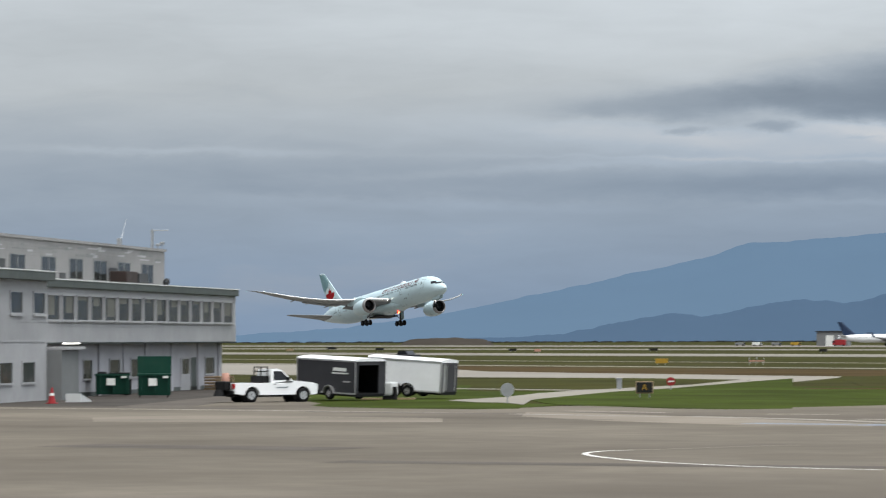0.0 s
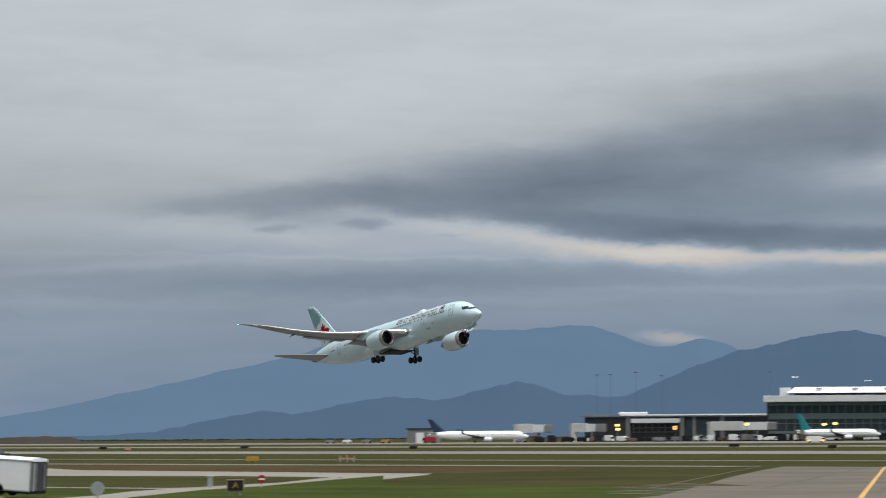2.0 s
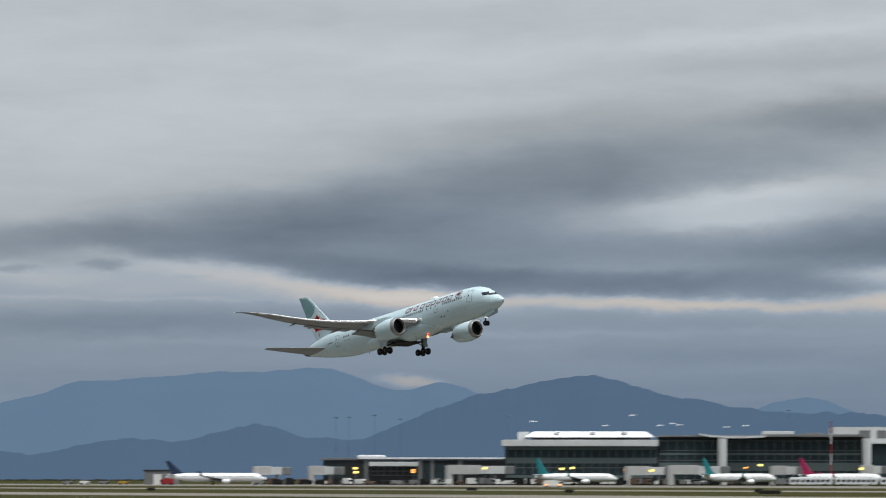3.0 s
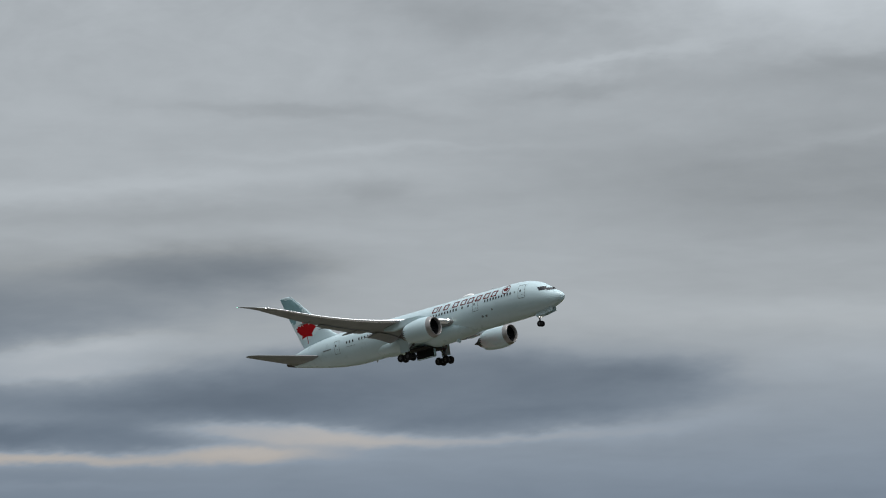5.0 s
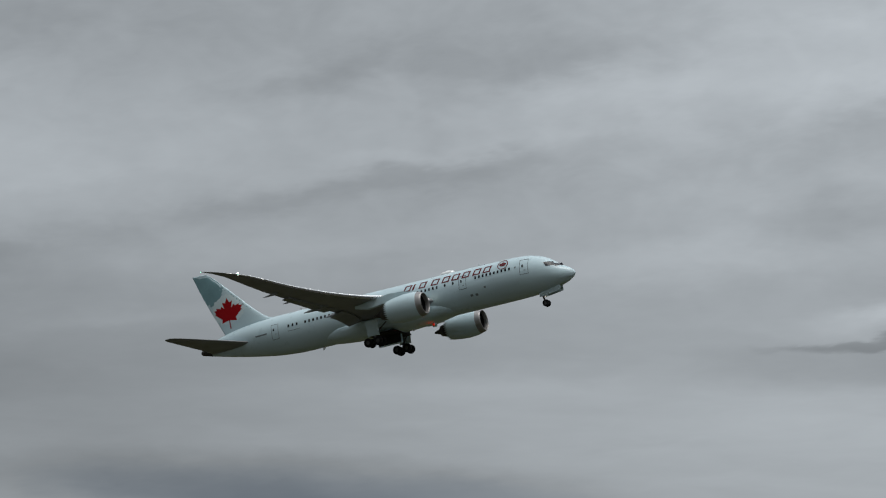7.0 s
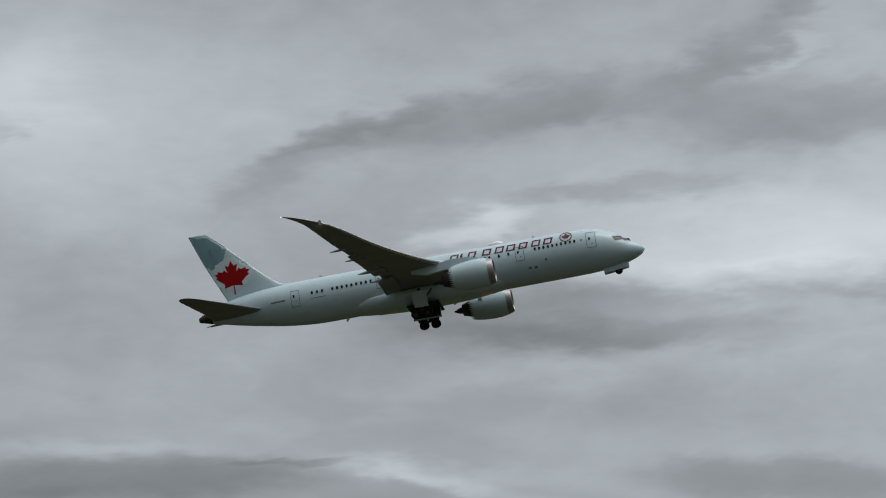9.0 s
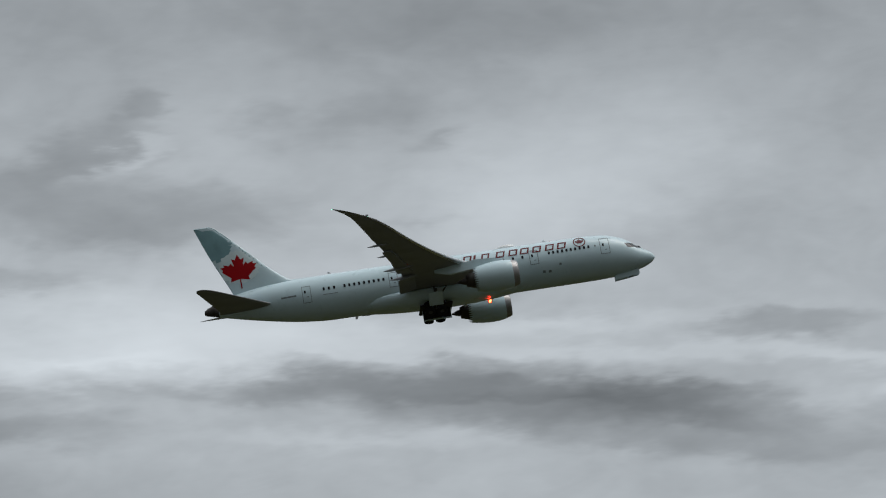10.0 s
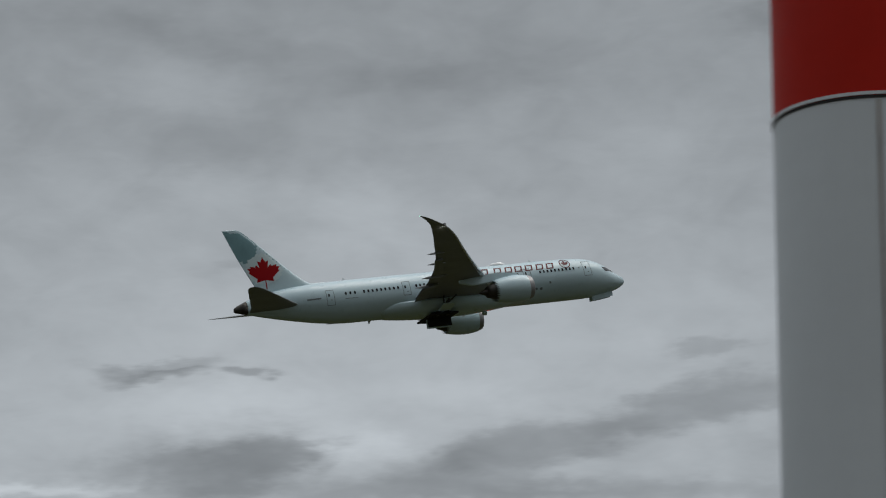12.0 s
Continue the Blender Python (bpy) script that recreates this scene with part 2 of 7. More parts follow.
bank(18.50, 11.60, 2.13, 0.32, 10, 0.15)
bank(12.49, 13.22, 7.42, 1.53, 0, 0.34)
bank(12.50, 7.58, 7.70, 0.88, 0, -0.24)
bank(18.21, 12.56, 1.97, 0.37, -9, -0.31)
bank(17.95, 11.73, 1.31, 0.22, 8, -0.17)
bank(13.85, 12.82, 0.84, 0.25, 6, -0.22, 1.3)
bank(16.07, 12.12, 2.14, 0.27, -3, -0.098)
bank(13.27, 13.46, 0.91, 0.72, 0, 0.18)
bank(18.25, 10.68, 2.61, 0.48, 0, 0.13)
bank(8.65, 12.63, 1.78, 0.25, 24, -0.24, 1.3)
bank(6.70, 11.55, 0.78, 0.21, 15, 0.42)
bank(6.96, 11.11, 0.82, 0.07, 16, 0.25)
bank(7.61, 10.93, 0.74, 0.10, 18, -0.14)
bank(16.44, 8.61, 3.41, 0.34, 0, -0.21)
bank(7.06, 10.03, 1.63, 0.24, 0, -0.084)
bank(11.55, 7.97, 2.98, 0.34, 2, -0.31, 2.4)
bank(13.18, 7.73, 1.62, 0.13, 4, -0.14)
bank(14.40, 7.10, 2.97, 0.34, 4, -0.31, 3)
bank(8.32, 7.18, 4.20, 0.32, 0, -0.28, 2.4)
bank(17.87, 6.90, 1.70, 0.10, 3, -0.31, 3)
bank(9.28, 8.24, 0.89, 0.05, 2, -0.22, 2.4)
bank(16.83, 7.39, 1.70, 0.19, 6, 0.34)
bank(14.80, 7.48, 1.05, 0.05, 2, 0.17)
bank(7.10, 7.99, 1.30, 0.12, -12, 0.28)
bank(11.96, 8.45, 1.79, 0.10, 1, 0.17)
bank(9.11, 8.77, 1.95, 0.18, 4, 0.084)
bank(5.68, 13.33, 2.14, 0.43, 12, -0.25, 2.2)
bank(8.41, 12.99, 1.25, 0.20, 24, -0.24, 2.1)
bank(2.78, 13.92, 1.24, 0.40, 27, -0.14, 1.2)
bank(1.56, 13.06, 1.87, 0.39, 15, -0.11, 1.3)
bank(4.45, 12.16, 1.69, 0.20, 5, -0.21, 2.1)
bank(6.51, 11.80, 0.62, 0.19, 6, 0.39)
bank(1.76, 11.50, 2.79, 0.72, 4, 0.59)
bank(0.97, 13.89, 1.49, 1.28, 0, 0.22)
bank(13.04, 13.72, 0.70, 0.68, 0, 0.24)
bank(4.02, 13.82, 0.99, 0.24, 25, 0.14)
bank(13.43, 12.95, 0.37, 0.34, 0, -0.25, 2.1)
bank(5.94, 10.01, 1.39, 0.27, 0, -0.21)
bank(1.61, 10.68, 1.80, 0.19, 0, -0.14)
bank(2.17, 11.02, 2.29, 0.48, 2, 0.22)
bank(12.65, 10.60, 1.88, 1.20, 0, -0.14)
bank(6.52, 9.43, 2.60, 0.21, 6, 0.098)
bank(7.25, 8.14, 1.95, 0.16, -4, 0.22)
bank(2.06, 7.97, 2.10, 0.35, -2, -0.31, 2.5)
bank(5.29, 10.33, 3.26, 0.11, 3, 0.084)
bank(8.02, 11.97, 2.71, 4.18, 0, -0.2)
bank(-3.01, 12.70, 2.47, 2.41, 0, 0.14)
bank(2.68, 13.96, 1.74, 0.40, 14, -0.15)
bank(1.68, 13.16, 2.14, 0.52, 2, -0.25, 2.1)
bank(1.85, 14.73, 0.47, 0.22, 10, -0.2, 2.1)
bank(0.27, 14.64, 0.50, 0.21, 10, -0.17, 1.2)
bank(5.14, 13.16, 1.73, 0.45, 4, -0.14)
bank(2.18, 13.99, 0.62, 0.10, 28, 0.25)
bank(-4.36, 13.53, 2.15, 0.88, 20, 0.28)
bank(-3.52, 12.41, 1.73, 0.29, 12, -0.2)
bank(-2.69, 11.94, 2.54, 0.40, 0, -0.11)
bank(-1.96, 13.15, 0.99, 0.08, 4, -0.11)
bank(2.24, 11.05, 1.80, 0.09, 0, 0.34)
bank(-1.05, 11.19, 2.62, 0.11, 0, 0.21)
bank(-4.73, 11.29, 2.13, 0.14, 0, 0.21)
bank(5.25, 10.34, 3.00, 0.47, -3, -0.34, 2.4)
bank(-3.50, 10.76, 3.71, 0.20, -1, -0.25, 2.5)
bank(-5.12, 10.26, 2.29, 0.39, -5, -0.28, 2.2)
bank(1.01, 10.61, 3.43, 0.13, 0, -0.14)
bank(-1.45, 10.04, 2.61, 0.11, 0, 0.14)
bank(4.66, 9.07, 3.42, 0.32, 0, -0.098)
bank(-2.43, 15.94, 2.84, 0.64, 0, -0.17)
bank(-0.97, 14.54, 1.41, 0.35, 16, -0.18)
bank(-2.63, 14.34, 0.50, 0.11, 20, -0.17)
bank(-5.37, 14.38, 2.24, 0.96, 0, 0.14)
bank(-11.61, 14.96, 0.91, 0.48, 10, 0.14)
bank(-10.37, 15.42, 0.92, 0.40, 0, -0.14)
bank(-12.42, 14.10, 0.66, 0.29, 12, -0.18, 1.1)
bank(-12.25, 13.98, 0.33, 0.13, 40, -0.14, 1.2)
bank(-12.88, 12.34, 0.49, 0.16, 8, -0.15, 1.1)
bank(-7.46, 11.65, 1.15, 0.20, 3, -0.24, 2.1)
bank(-2.52, 11.99, 1.31, 0.14, 10, -0.14)
bank(-4.00, 11.63, 2.21, 0.13, 4, 0.25)
bank(-0.40, 11.48, 1.07, 0.27, 0, 0.2)
bank(-8.69, 11.15, 1.80, 0.13, -4, 0.24)
bank(-9.75, 10.76, 1.31, 0.10, -2, 0.14)
bank(-2.95, 10.71, 3.88, 0.47, -3, -0.31, 2.5)
bank(-6.64, 10.42, 2.12, 0.32, -7, -0.28, 2.2)
bank(-12.19, 10.64, 1.41, 0.39, 6, -0.34, 2.4)
bank(-7.86, 9.86, 1.96, 0.19, 0, -0.18)
bank(-11.13, 10.09, 2.12, 0.11, 9, -0.18)
bank(-9.90, 9.83, 1.30, 0.06, 5, 0.14)
bank(-12.40, 13.14, 1.65, 0.40, 0, -0.084)
bank(-12.25, 16.23, 2.68, 0.48, 0, -0.098)
bank(-17.60, 16.17, 1.67, 0.40, 0, -0.084)
bank(-17.67, 15.32, 0.92, 0.44, 0, 0.14)
bank(-11.75, 14.77, 1.74, 0.48, 0, 0.11)
bank(-17.20, 12.83, 0.91, 0.10, 7, -0.22, 2.1)
bank(-17.60, 12.23, 1.73, 0.21, 4, 0.17)
bank(-18.15, 11.42, 1.24, 0.48, 14, -0.36, 2.5)
bank(-15.12, 10.64, 2.12, 0.18, 0, -0.21)
bank(-14.71, 11.05, 2.13, 0.08, 2, 0.24)
bank(-9.39, 10.71, 1.06, 0.16, 5, 0.24)
bank(-18.22, 14.27, 0.41, 0.10, 10, -0.14)
bank(-17.14, 12.71, 0.70, 0.09, 6, -0.17, 2.1)
bank(-18.38, 12.75, 0.36, 0.11, 12, -0.21, 2.2)
bank(-18.70, 11.55, 0.89, 0.37, 5, -0.2, 2.5)
bank(-16.97, 11.50, 0.86, 0.21, 16, -0.14)
bank(-22.22, 11.68, 1.59, 0.37, 8, -0.34, 2.4)
bank(-20.66, 11.07, 4.09, 0.19, 0, -0.18)
bank(-12.39, 10.83, 1.50, 0.24, 4, -0.28, 2.2)
bank(-19.81, 11.80, 0.59, 0.22, -10, 0.28)
bank(-15.00, 11.09, 2.13, 0.13, 2, 0.18)
bank(-18.21, 12.47, 1.81, 0.27, 0, 0.11)
bank(-19.98, 15.03, 1.08, 0.48, 0, 0.18)
bank(-21.51, 12.47, 1.15, 0.24, 5, 0.11)
bank(-18.66, 15.78, 2.50, 0.32, 0, -0.07)
bank(-21.21, 13.58, 6.61, 2.09, 0, 0.14)
bank(-24.63, 12.25, 1.51, 0.32, 13, -0.28, 2.2)
bank(-25.31, 13.06, 0.55, 0.16, 6, -0.2, 2.1)
bank(-25.74, 17.79, 0.52, 0.21, 0, -0.17)
bank(-24.53, 15.95, 1.09, 0.40, 0, 0.14)
bank(-17.31, 16.85, 1.17, 0.48, 0, 0.14)
bank(-20.93, 16.96, 1.93, 0.32, 0, -0.13)
bank(-17.13, 17.57, 2.19, 0.18, -6, -0.11)
bank(-18.37, 12.76, 0.49, 0.11, 10, -0.14, 2.1)
bank(-17.38, 12.75, 0.58, 0.09, 0, -0.14, 2.1)
bank(-21.17, 11.49, 0.74, 0.24, 18, -0.17)
bank(-22.98, 11.08, 4.09, 0.18, 0, -0.14)
bank(-27.10, 12.70, 1.32, 0.32, 10, -0.2)
bank(-27.57, 11.89, 1.64, 0.32, 8, -0.22)
build_world()
sun = new("sun", bpy.data.lights.new("sun", "SUN"))
sun.data.energy, sun.data.angle, sun.data.color = 2.5, radians(40), (1.0, 0.96, 0.9)
sun.matrix_world = look((0, 0, 300), (300 * math.sin(radians(SUN_AZ)) * math.cos(radians(SUN_EL)),
                                     -300 * math.cos(radians(SUN_AZ)) * math.cos(radians(SUN_EL)), 300 - 300 * math.sin(radians(SUN_EL))))


# ---- materials ----
def mat(name, base, rough=0.6, metal=0.0, var=0.15, scale=1.0, bump=0.0, bscale=8.0, stretch=(1, 1, 1), spots=0.0, spot_scale=0.2, spot_color=(0.1, 0.09, 0.08), glow=0.0, island=0.0, world=False, coat=0.0, spec=0.2):
    m = bpy.data.materials.new(name)
    m.use_nodes = True
    nt = m.node_tree
    N, link = nt.nodes.new, nt.links.new
    b = nt.nodes["Principled BSDF"]
    b.inputs["Roughness"].default_value, b.inputs["Metallic"].default_value = rough, metal
    b.inputs["Base Color"].default_value = (*base, 1)
    b.inputs["Coat Weight"].default_value = coat
    b.inputs["Specular IOR Level"].default_value = spec
    if glow:
        b.inputs["Emission Color"].default_value = (*base, 1)
        b.inputs["Emission Strength"].default_value = glow
        return m
    if world:
        src = N("ShaderNodeNewGeometry").outputs["Position"]
    else:
        src = N("ShaderNodeTexCoord").outputs["Object"]
    mp = N("ShaderNodeMapping")
    mp.inputs["Scale"].default_value = stretch
    link(src, mp.inputs["Vector"])

    def tex(s, detail):
        n = N("ShaderNodeTexNoise")
        n.inputs["Scale"].default_value, n.inputs["Detail"].default_value, n.inputs["Roughness"].default_value = s, detail, 0.6
        link(mp.outputs[0], n.inputs["Vector"])
        return n.outputs["Fac"]

    def mix(kind, fac, a, c):
        n = N("ShaderNodeMix")
        n.data_type, n.blend_type = "RGBA", kind
        for k, v in (("Factor", fac), ("A", a), ("B", c)):
            if isinstance(v, (int, float)):
                n.inputs[k].default_value = v
            elif isinstance(v, tuple):
                n.inputs[k].default_value = (*v, 1)
            else:
                link(v, n.inputs[k])
        return n.outputs["Result"]

    def ramp(v, lo, hi, to_lo, to_hi):
        n = N("ShaderNodeMapRange")
        for k, x in (("From Min", lo), ("From Max", hi), ("To Min", to_lo), ("To Max", to_hi)):
            n.inputs[k].default_value = x
        link(v, n.inputs["Value"])
        return n.outputs[0]

    col = base
    if var:
        dark = tuple(c * (1 - var) for c in base)
        light = tuple(min(1, c * (1 + var)) for c in base)
        col = mix("MIX", ramp(tex(scale, 6), 0.3, 0.7, 0, 1), dark, light)
        col = mix("MIX", ramp(tex(scale * 9.7, 4), 0.35, 0.65, 0, 0.35), col, dark)
    if spots:
        col = mix("MIX", ramp(tex(spot_scale, 7), 0.55, 0.75, 0, spots), col, spot_color)
    if island:
        info = N("ShaderNodeObjectInfo").outputs["Random"]
        col = mix("MULTIPLY", 1.0, col, ramp_color(nt, info, 1 - island, 1 + island))
    if not isinstance(col, tuple):
        link(col, b.inputs["Base Color"])
    link(ramp(tex(scale * 2.3, 4), 0.2, 0.8, max(0.03, rough - 0.12), min(1, rough + 0.12)), b.inputs["Roughness"])
    if bump:
        bn = N("ShaderNodeBump")
        bn.inputs["Strength"].default_value, bn.inputs["Distance"].default_value = bump, 0.02
        link(tex(bscale, 5), bn.inputs["Height"])
        link(bn.outputs[0], b.inputs["Normal"])
    return m


def ramp_color(nt, value, lo, hi):
    n = nt.nodes.new("ShaderNodeMapRange")
    n.inputs["To Min"].default_value, n.inputs["To Max"].default_value = lo, hi
    nt.links.new(value, n.inputs["Value"])
    c = nt.nodes.new("ShaderNodeCombineColor")
    for i in range(3):
        nt.links.new(n.outputs[0], c.inputs[i])
    return c.outputs[0]


M = dict(
    livery=mat("livery_paint", (0.465, 0.59, 0.635), 0.32, var=0.04, scale=0.25, spec=0.4, coat=0.12),
    livery_white=mat("white_aircraft_paint", (0.80, 0.81, 0.81), 0.3, var=0.05, scale=0.2, coat=0.3),
    wing=mat("wing_grey_paint", (0.24, 0.25, 0.26), 0.5, var=0.14, scale=0.4, stretch=(0.3, 1, 1)),
    wing_edge=mat("bare_leading_edge", (0.62, 0.63, 0.64), 0.3, 0.8, var=0.06, scale=0.6),
    lip=mat("inlet_lip_metal", (0.27, 0.262, 0.26), 0.4, 0.6, var=0.08, scale=1.0),
    dark=mat("dark_cavity", (0.012, 0.012, 0.013), 0.7, var=0.3, scale=1.5),
    fan=mat("fan_blade", (0.035, 0.037, 0.04), 0.35, 0.6, var=0.2, scale=2),
    exhaust=mat("burnt_exhaust_metal", (0.06, 0.055, 0.05), 0.45, 0.7, var=0.3, scale=1.5),
    tyre=mat("tyre_rubber", (0.010, 0.010, 0.011), 0.85, var=0.25, scale=3),
    gear=mat("gear_strut_paint", (0.07, 0.072, 0.075), 0.6, 0.2, var=0.2, scale=2),
    red=mat("airline_red", (0.30, 0.003, 0.006), 0.45, var=0.06, scale=0.5, spec=0.12),
    title=mat("title_red", (0.105, 0.009, 0.014), 0.5, var=0.06, scale=0.6, spec=0.2),
    fin_teal=mat("fin_teal_paint", (0.185, 0.315, 0.345), 0.4, var=0.12, scale=0.35),
    frost=mat("fin_frost_paint", (0.56, 0.66, 0.68), 0.4, var=0.06, scale=0.8),
    glass_dark=mat("dark_cabin_glass", (0.018, 0.02, 0.025), 0.2, var=0.15, scale=2, spec=0.25),
    outline=mat("door_outline_paint", (0.16, 0.19, 0.20), 0.5, var=0.1, scale=2),
    beacon=mat("beacon_red_light", (1.0, 0.03, 0.01), glow=60.0),
    strobe=mat("strobe_white_light", (1.0, 0.98, 0.92), glow=300.0),
    landing=mat("landing_light", (1.0, 0.93, 0.78), glow=14.0),
    taxi=mat("taxi_lamp_glow", (1.0, 0.95, 0.85), glow=1.6),
    nav_green=mat("navigation_green_light", (0.35, 1.0, 0.7), glow=3.0),
    grass=mat("mown_grass", (0.035, 0.035, 0.009), 0.95, var=0.45, scale=0.05, spots=0.7, spot_scale=0.018, spot_color=(0.047, 0.036, 0.014), stretch=(1, 1, 1), world=True, spec=0.03),
    grass_near=mat("green_verge_grass", (0.034, 0.046, 0.007), 0.95, var=0.45, scale=0.09, spots=0.5, spot_scale=0.05, spot_color=(0.040, 0.050, 0.011), world=True, spec=0.03),
    grass_dry=mat("dry_brown_grass", (0.052, 0.035, 0.015), 0.95, var=0.25, scale=0.06, spots=0.5, spot_scale=0.03, spot_color=(0.063, 0.071, 0.025), world=True, spec=0.03),
    apron=mat("worn_apron_asphalt", (0.122, 0.106, 0.087), 0.9, var=0.32, scale=0.05, spots=0.8, spot_scale=0.03, spot_color=(0.092, 0.079, 0.066), world=True, bump=0.2, bscale=3, spec=0.03),
    apron_pale=mat("pale_worn_asphalt", (0.172, 0.150, 0.124), 0.9, var=0.25, scale=0.06, spots=0.9, spot_scale=0.09, spot_color=(0.105, 0.094, 0.081), world=True, spec=0.03),
    concrete=mat("pale_concrete", (0.210, 0.193, 0.168), 0.9, var=0.12, scale=0.03, spots=0.4, spot_scale=0.02, spot_color=(0.210, 0.202, 0.185), world=True, spec=0.03),
    runway=mat("runway_concrete", (0.189, 0.174, 0.155), 0.9, var=0.15, scale=0.02, spots=0.4, spot_scale=0.03, spot_color=(0.168, 0.160, 0.151), world=True, spec=0.03),
    runway_unseen=mat("low_bounce_runway", (0.046, 0.044, 0.042), 0.95, var=0.25, scale=0.05, spots=0.4, spot_scale=0.03, spot_color=(0.029, 0.029, 0.028), world=True, spec=0.03),
    road=mat("service_road_asphalt", (0.168, 0.155, 0.141), 0.9, var=0.12, scale=0.05, world=True, spec=0.03),
    paint_white=mat("worn_white_line_paint", (0.62, 0.61, 0.58), 0.8, var=0.12, scale=0.3, spots=0.6, spot_scale=0.35, spot_color=(0.28, 0.265, 0.24), world=True, spec=0.03),
    paint_faint=mat("faded_line_paint", (0.23, 0.21, 0.185), 0.85, var=0.15, scale=0.2, world=True, spec=0.03),
    paint_blue=mat("faded_blue_paint", (0.19, 0.215, 0.25), 0.85, var=0.15, scale=0.2, world=True, spec=0.03),
    paint_yellow=mat("worn_yellow_line_paint", (0.50, 0.30, 0.10), 0.8, var=0.12, scale=0.3, world=True, spec=0.03),
    yard=mat("dark_yard_asphalt", (0.058, 0.052, 0.047), 0.85, var=0.3, scale=0.2, spots=0.7, spot_scale=0.12, spot_color=(0.034, 0.031, 0.029), world=True, spec=0.03),
    oil=mat("dark_patch_asphalt", (0.092, 0.081, 0.071), 0.85, var=0.25, scale=0.15, world=True, spec=0.03),
    siding=mat("grey_white_siding", (0.345, 0.345, 0.352), 0.75, var=0.10, scale=0.4, spots=0.35, spot_scale=0.25, spot_color=(0.33, 0.32, 0.31)),
    stucco=mat("pale_grey_stucco", (0.38, 0.375, 0.40), 0.85, var=0.10, scale=0.5, spots=0.3, spot_scale=0.3, spot_color=(0.33, 0.32, 0.32), bump=0.3, bscale=6),
    fascia=mat("dark_green_grey_fascia", (0.085, 0.097, 0.092), 0.7, var=0.15, scale=0.8),
    roof_gravel=mat("pale_roof_edge", (0.62, 0.62, 0.60), 0.8, var=0.1, scale=0.8),
    penthouse=mat("weathered_stucco", (0.23, 0.226, 0.226), 0.9, var=0.12, scale=0.5, spots=0.6, spot_scale=0.5, spot_color=(0.15, 0.145, 0.14), bump=0.3),
    window_glass=mat("grey_window_glass", (0.030, 0.032, 0.030), 0.15, var=0.5, scale=0.5),
    blind=mat("window_blind", (0.13, 0.13, 0.115), 0.7, var=0.2, scale=0.7),
    green_bin=mat("dumpster_green_paint", (0.007, 0.045, 0.030), 0.5, var=0.2, scale=1.2, spots=0.3, spot_scale=1.2, spot_color=(0.03, 0.035, 0.025)),
    label=mat("white_label_sheet", (0.68, 0.69, 0.66), 0.7, var=0.1, scale=3),
    truck_white=mat("white_car_paint", (0.76, 0.77, 0.78), 0.25, var=0.05, scale=0.5, coat=0.5),
    black_plastic=mat("black_plastic", (0.009, 0.009, 0.010), 0.6, var=0.2, scale=3),
    chrome=mat("alloy_wheel", (0.55, 0.55, 0.56), 0.3, 0.8, var=0.1, scale=3),
    tail_red=mat("tail_lamp_red", (0.38, 0.02, 0.02), 0.3, var=0.1, scale=3),
    trailer_dark=mat("charcoal_trailer_skin", (0.042, 0.042, 0.047), 0.45, var=0.12, scale=0.5),
    trailer_white=mat("white_trailer_skin", (0.75, 0.76, 0.77), 0.4, var=0.08, scale=0.5),
    alu=mat("aluminium_trim", (0.50, 0.50, 0.50), 0.4, 0.7, var=0.12, scale=2),
    wood=mat("weathered_pallet_wood", (0.26, 0.19, 0.12), 0.85, var=0.25, scale=2, stretch=(1, 6, 6)),
    orange=mat("faded_orange_plastic", (0.40, 0.22, 0.17), 0.7, var=0.12, scale=2),
    sign_black=mat("sign_black", (0.015, 0.015, 0.015), 0.5, var=0.1, scale=2),
    sign_yellow=mat("sign_yellow", (0.36, 0.22, 0.03), 0.5, var=0.08, scale=2),
    sign_red=mat("sign_red", (0.28, 0.026, 0.03), 0.6, var=0.1, scale=2),
    sign_grey=mat("sign_bare_back", (0.33, 0.34, 0.35), 0.5, 0.5, var=0.12, scale=2),
    steel=mat("galvanised_steel", (0.36, 0.37, 0.38), 0.5, 0.6, var=0.15, scale=2),
    term_white=mat("white_terminal_panel", (0.55, 0.56, 0.56), 0.6, var=0.08, scale=0.15),
    term_roof=mat("white_membrane_roof", (0.80, 0.81, 0.82), 0.6, var=0.06, scale=0.1),
    term_grey=mat("grey_terminal_panel", (0.17, 0.175, 0.175), 0.6, var=0.12, scale=0.15),
    wedge=mat("brown_grey_roof_sheet", (0.13, 0.115, 0.095), 0.6, var=0.15, scale=0.2),
    term_dark=mat("dark_terminal_cladding", (0.030, 0.032, 0.035), 0.5, var=0.25, scale=0.12),
    term_glass=mat("green_terminal_glass", (0.035, 0.055, 0.062), 0.15, var=0.3, scale=0.1),
    # mast steel tinted blue: distance haze put into the colour
    mast_far=mat("hazed_mast_blue", (0.10, 0.13, 0.165), 0.7, var=0.1, scale=1),
    spandrel=mat("grey_green_spandrel", (0.13, 0.165, 0.165), 0.5, var=0.1, scale=0.1),
    bridge=mat("jet_bridge_skin", (0.46, 0.46, 0.45), 0.6, var=0.1, scale=0.2),
    lamp_yellow=mat("gate_lamp_yellow", (1.0, 0.75, 0.18), glow=2.2),
    lamp_amber=mat("gate_lamp_amber", (1.0, 0.35, 0.08), glow=2.2),
    lamp_green=mat("hall_lamp_yellow_green", (0.75, 0.8, 0.25), glow=0.9),
    cargo_brown=mat("brown_cargo_cover", (0.13, 0.085, 0.065), 0.8, var=0.2, scale=0.6),
    teal=mat("teal_tail_paint", (0.02, 0.18, 0.20), 0.35, var=0.1, scale=0.3),
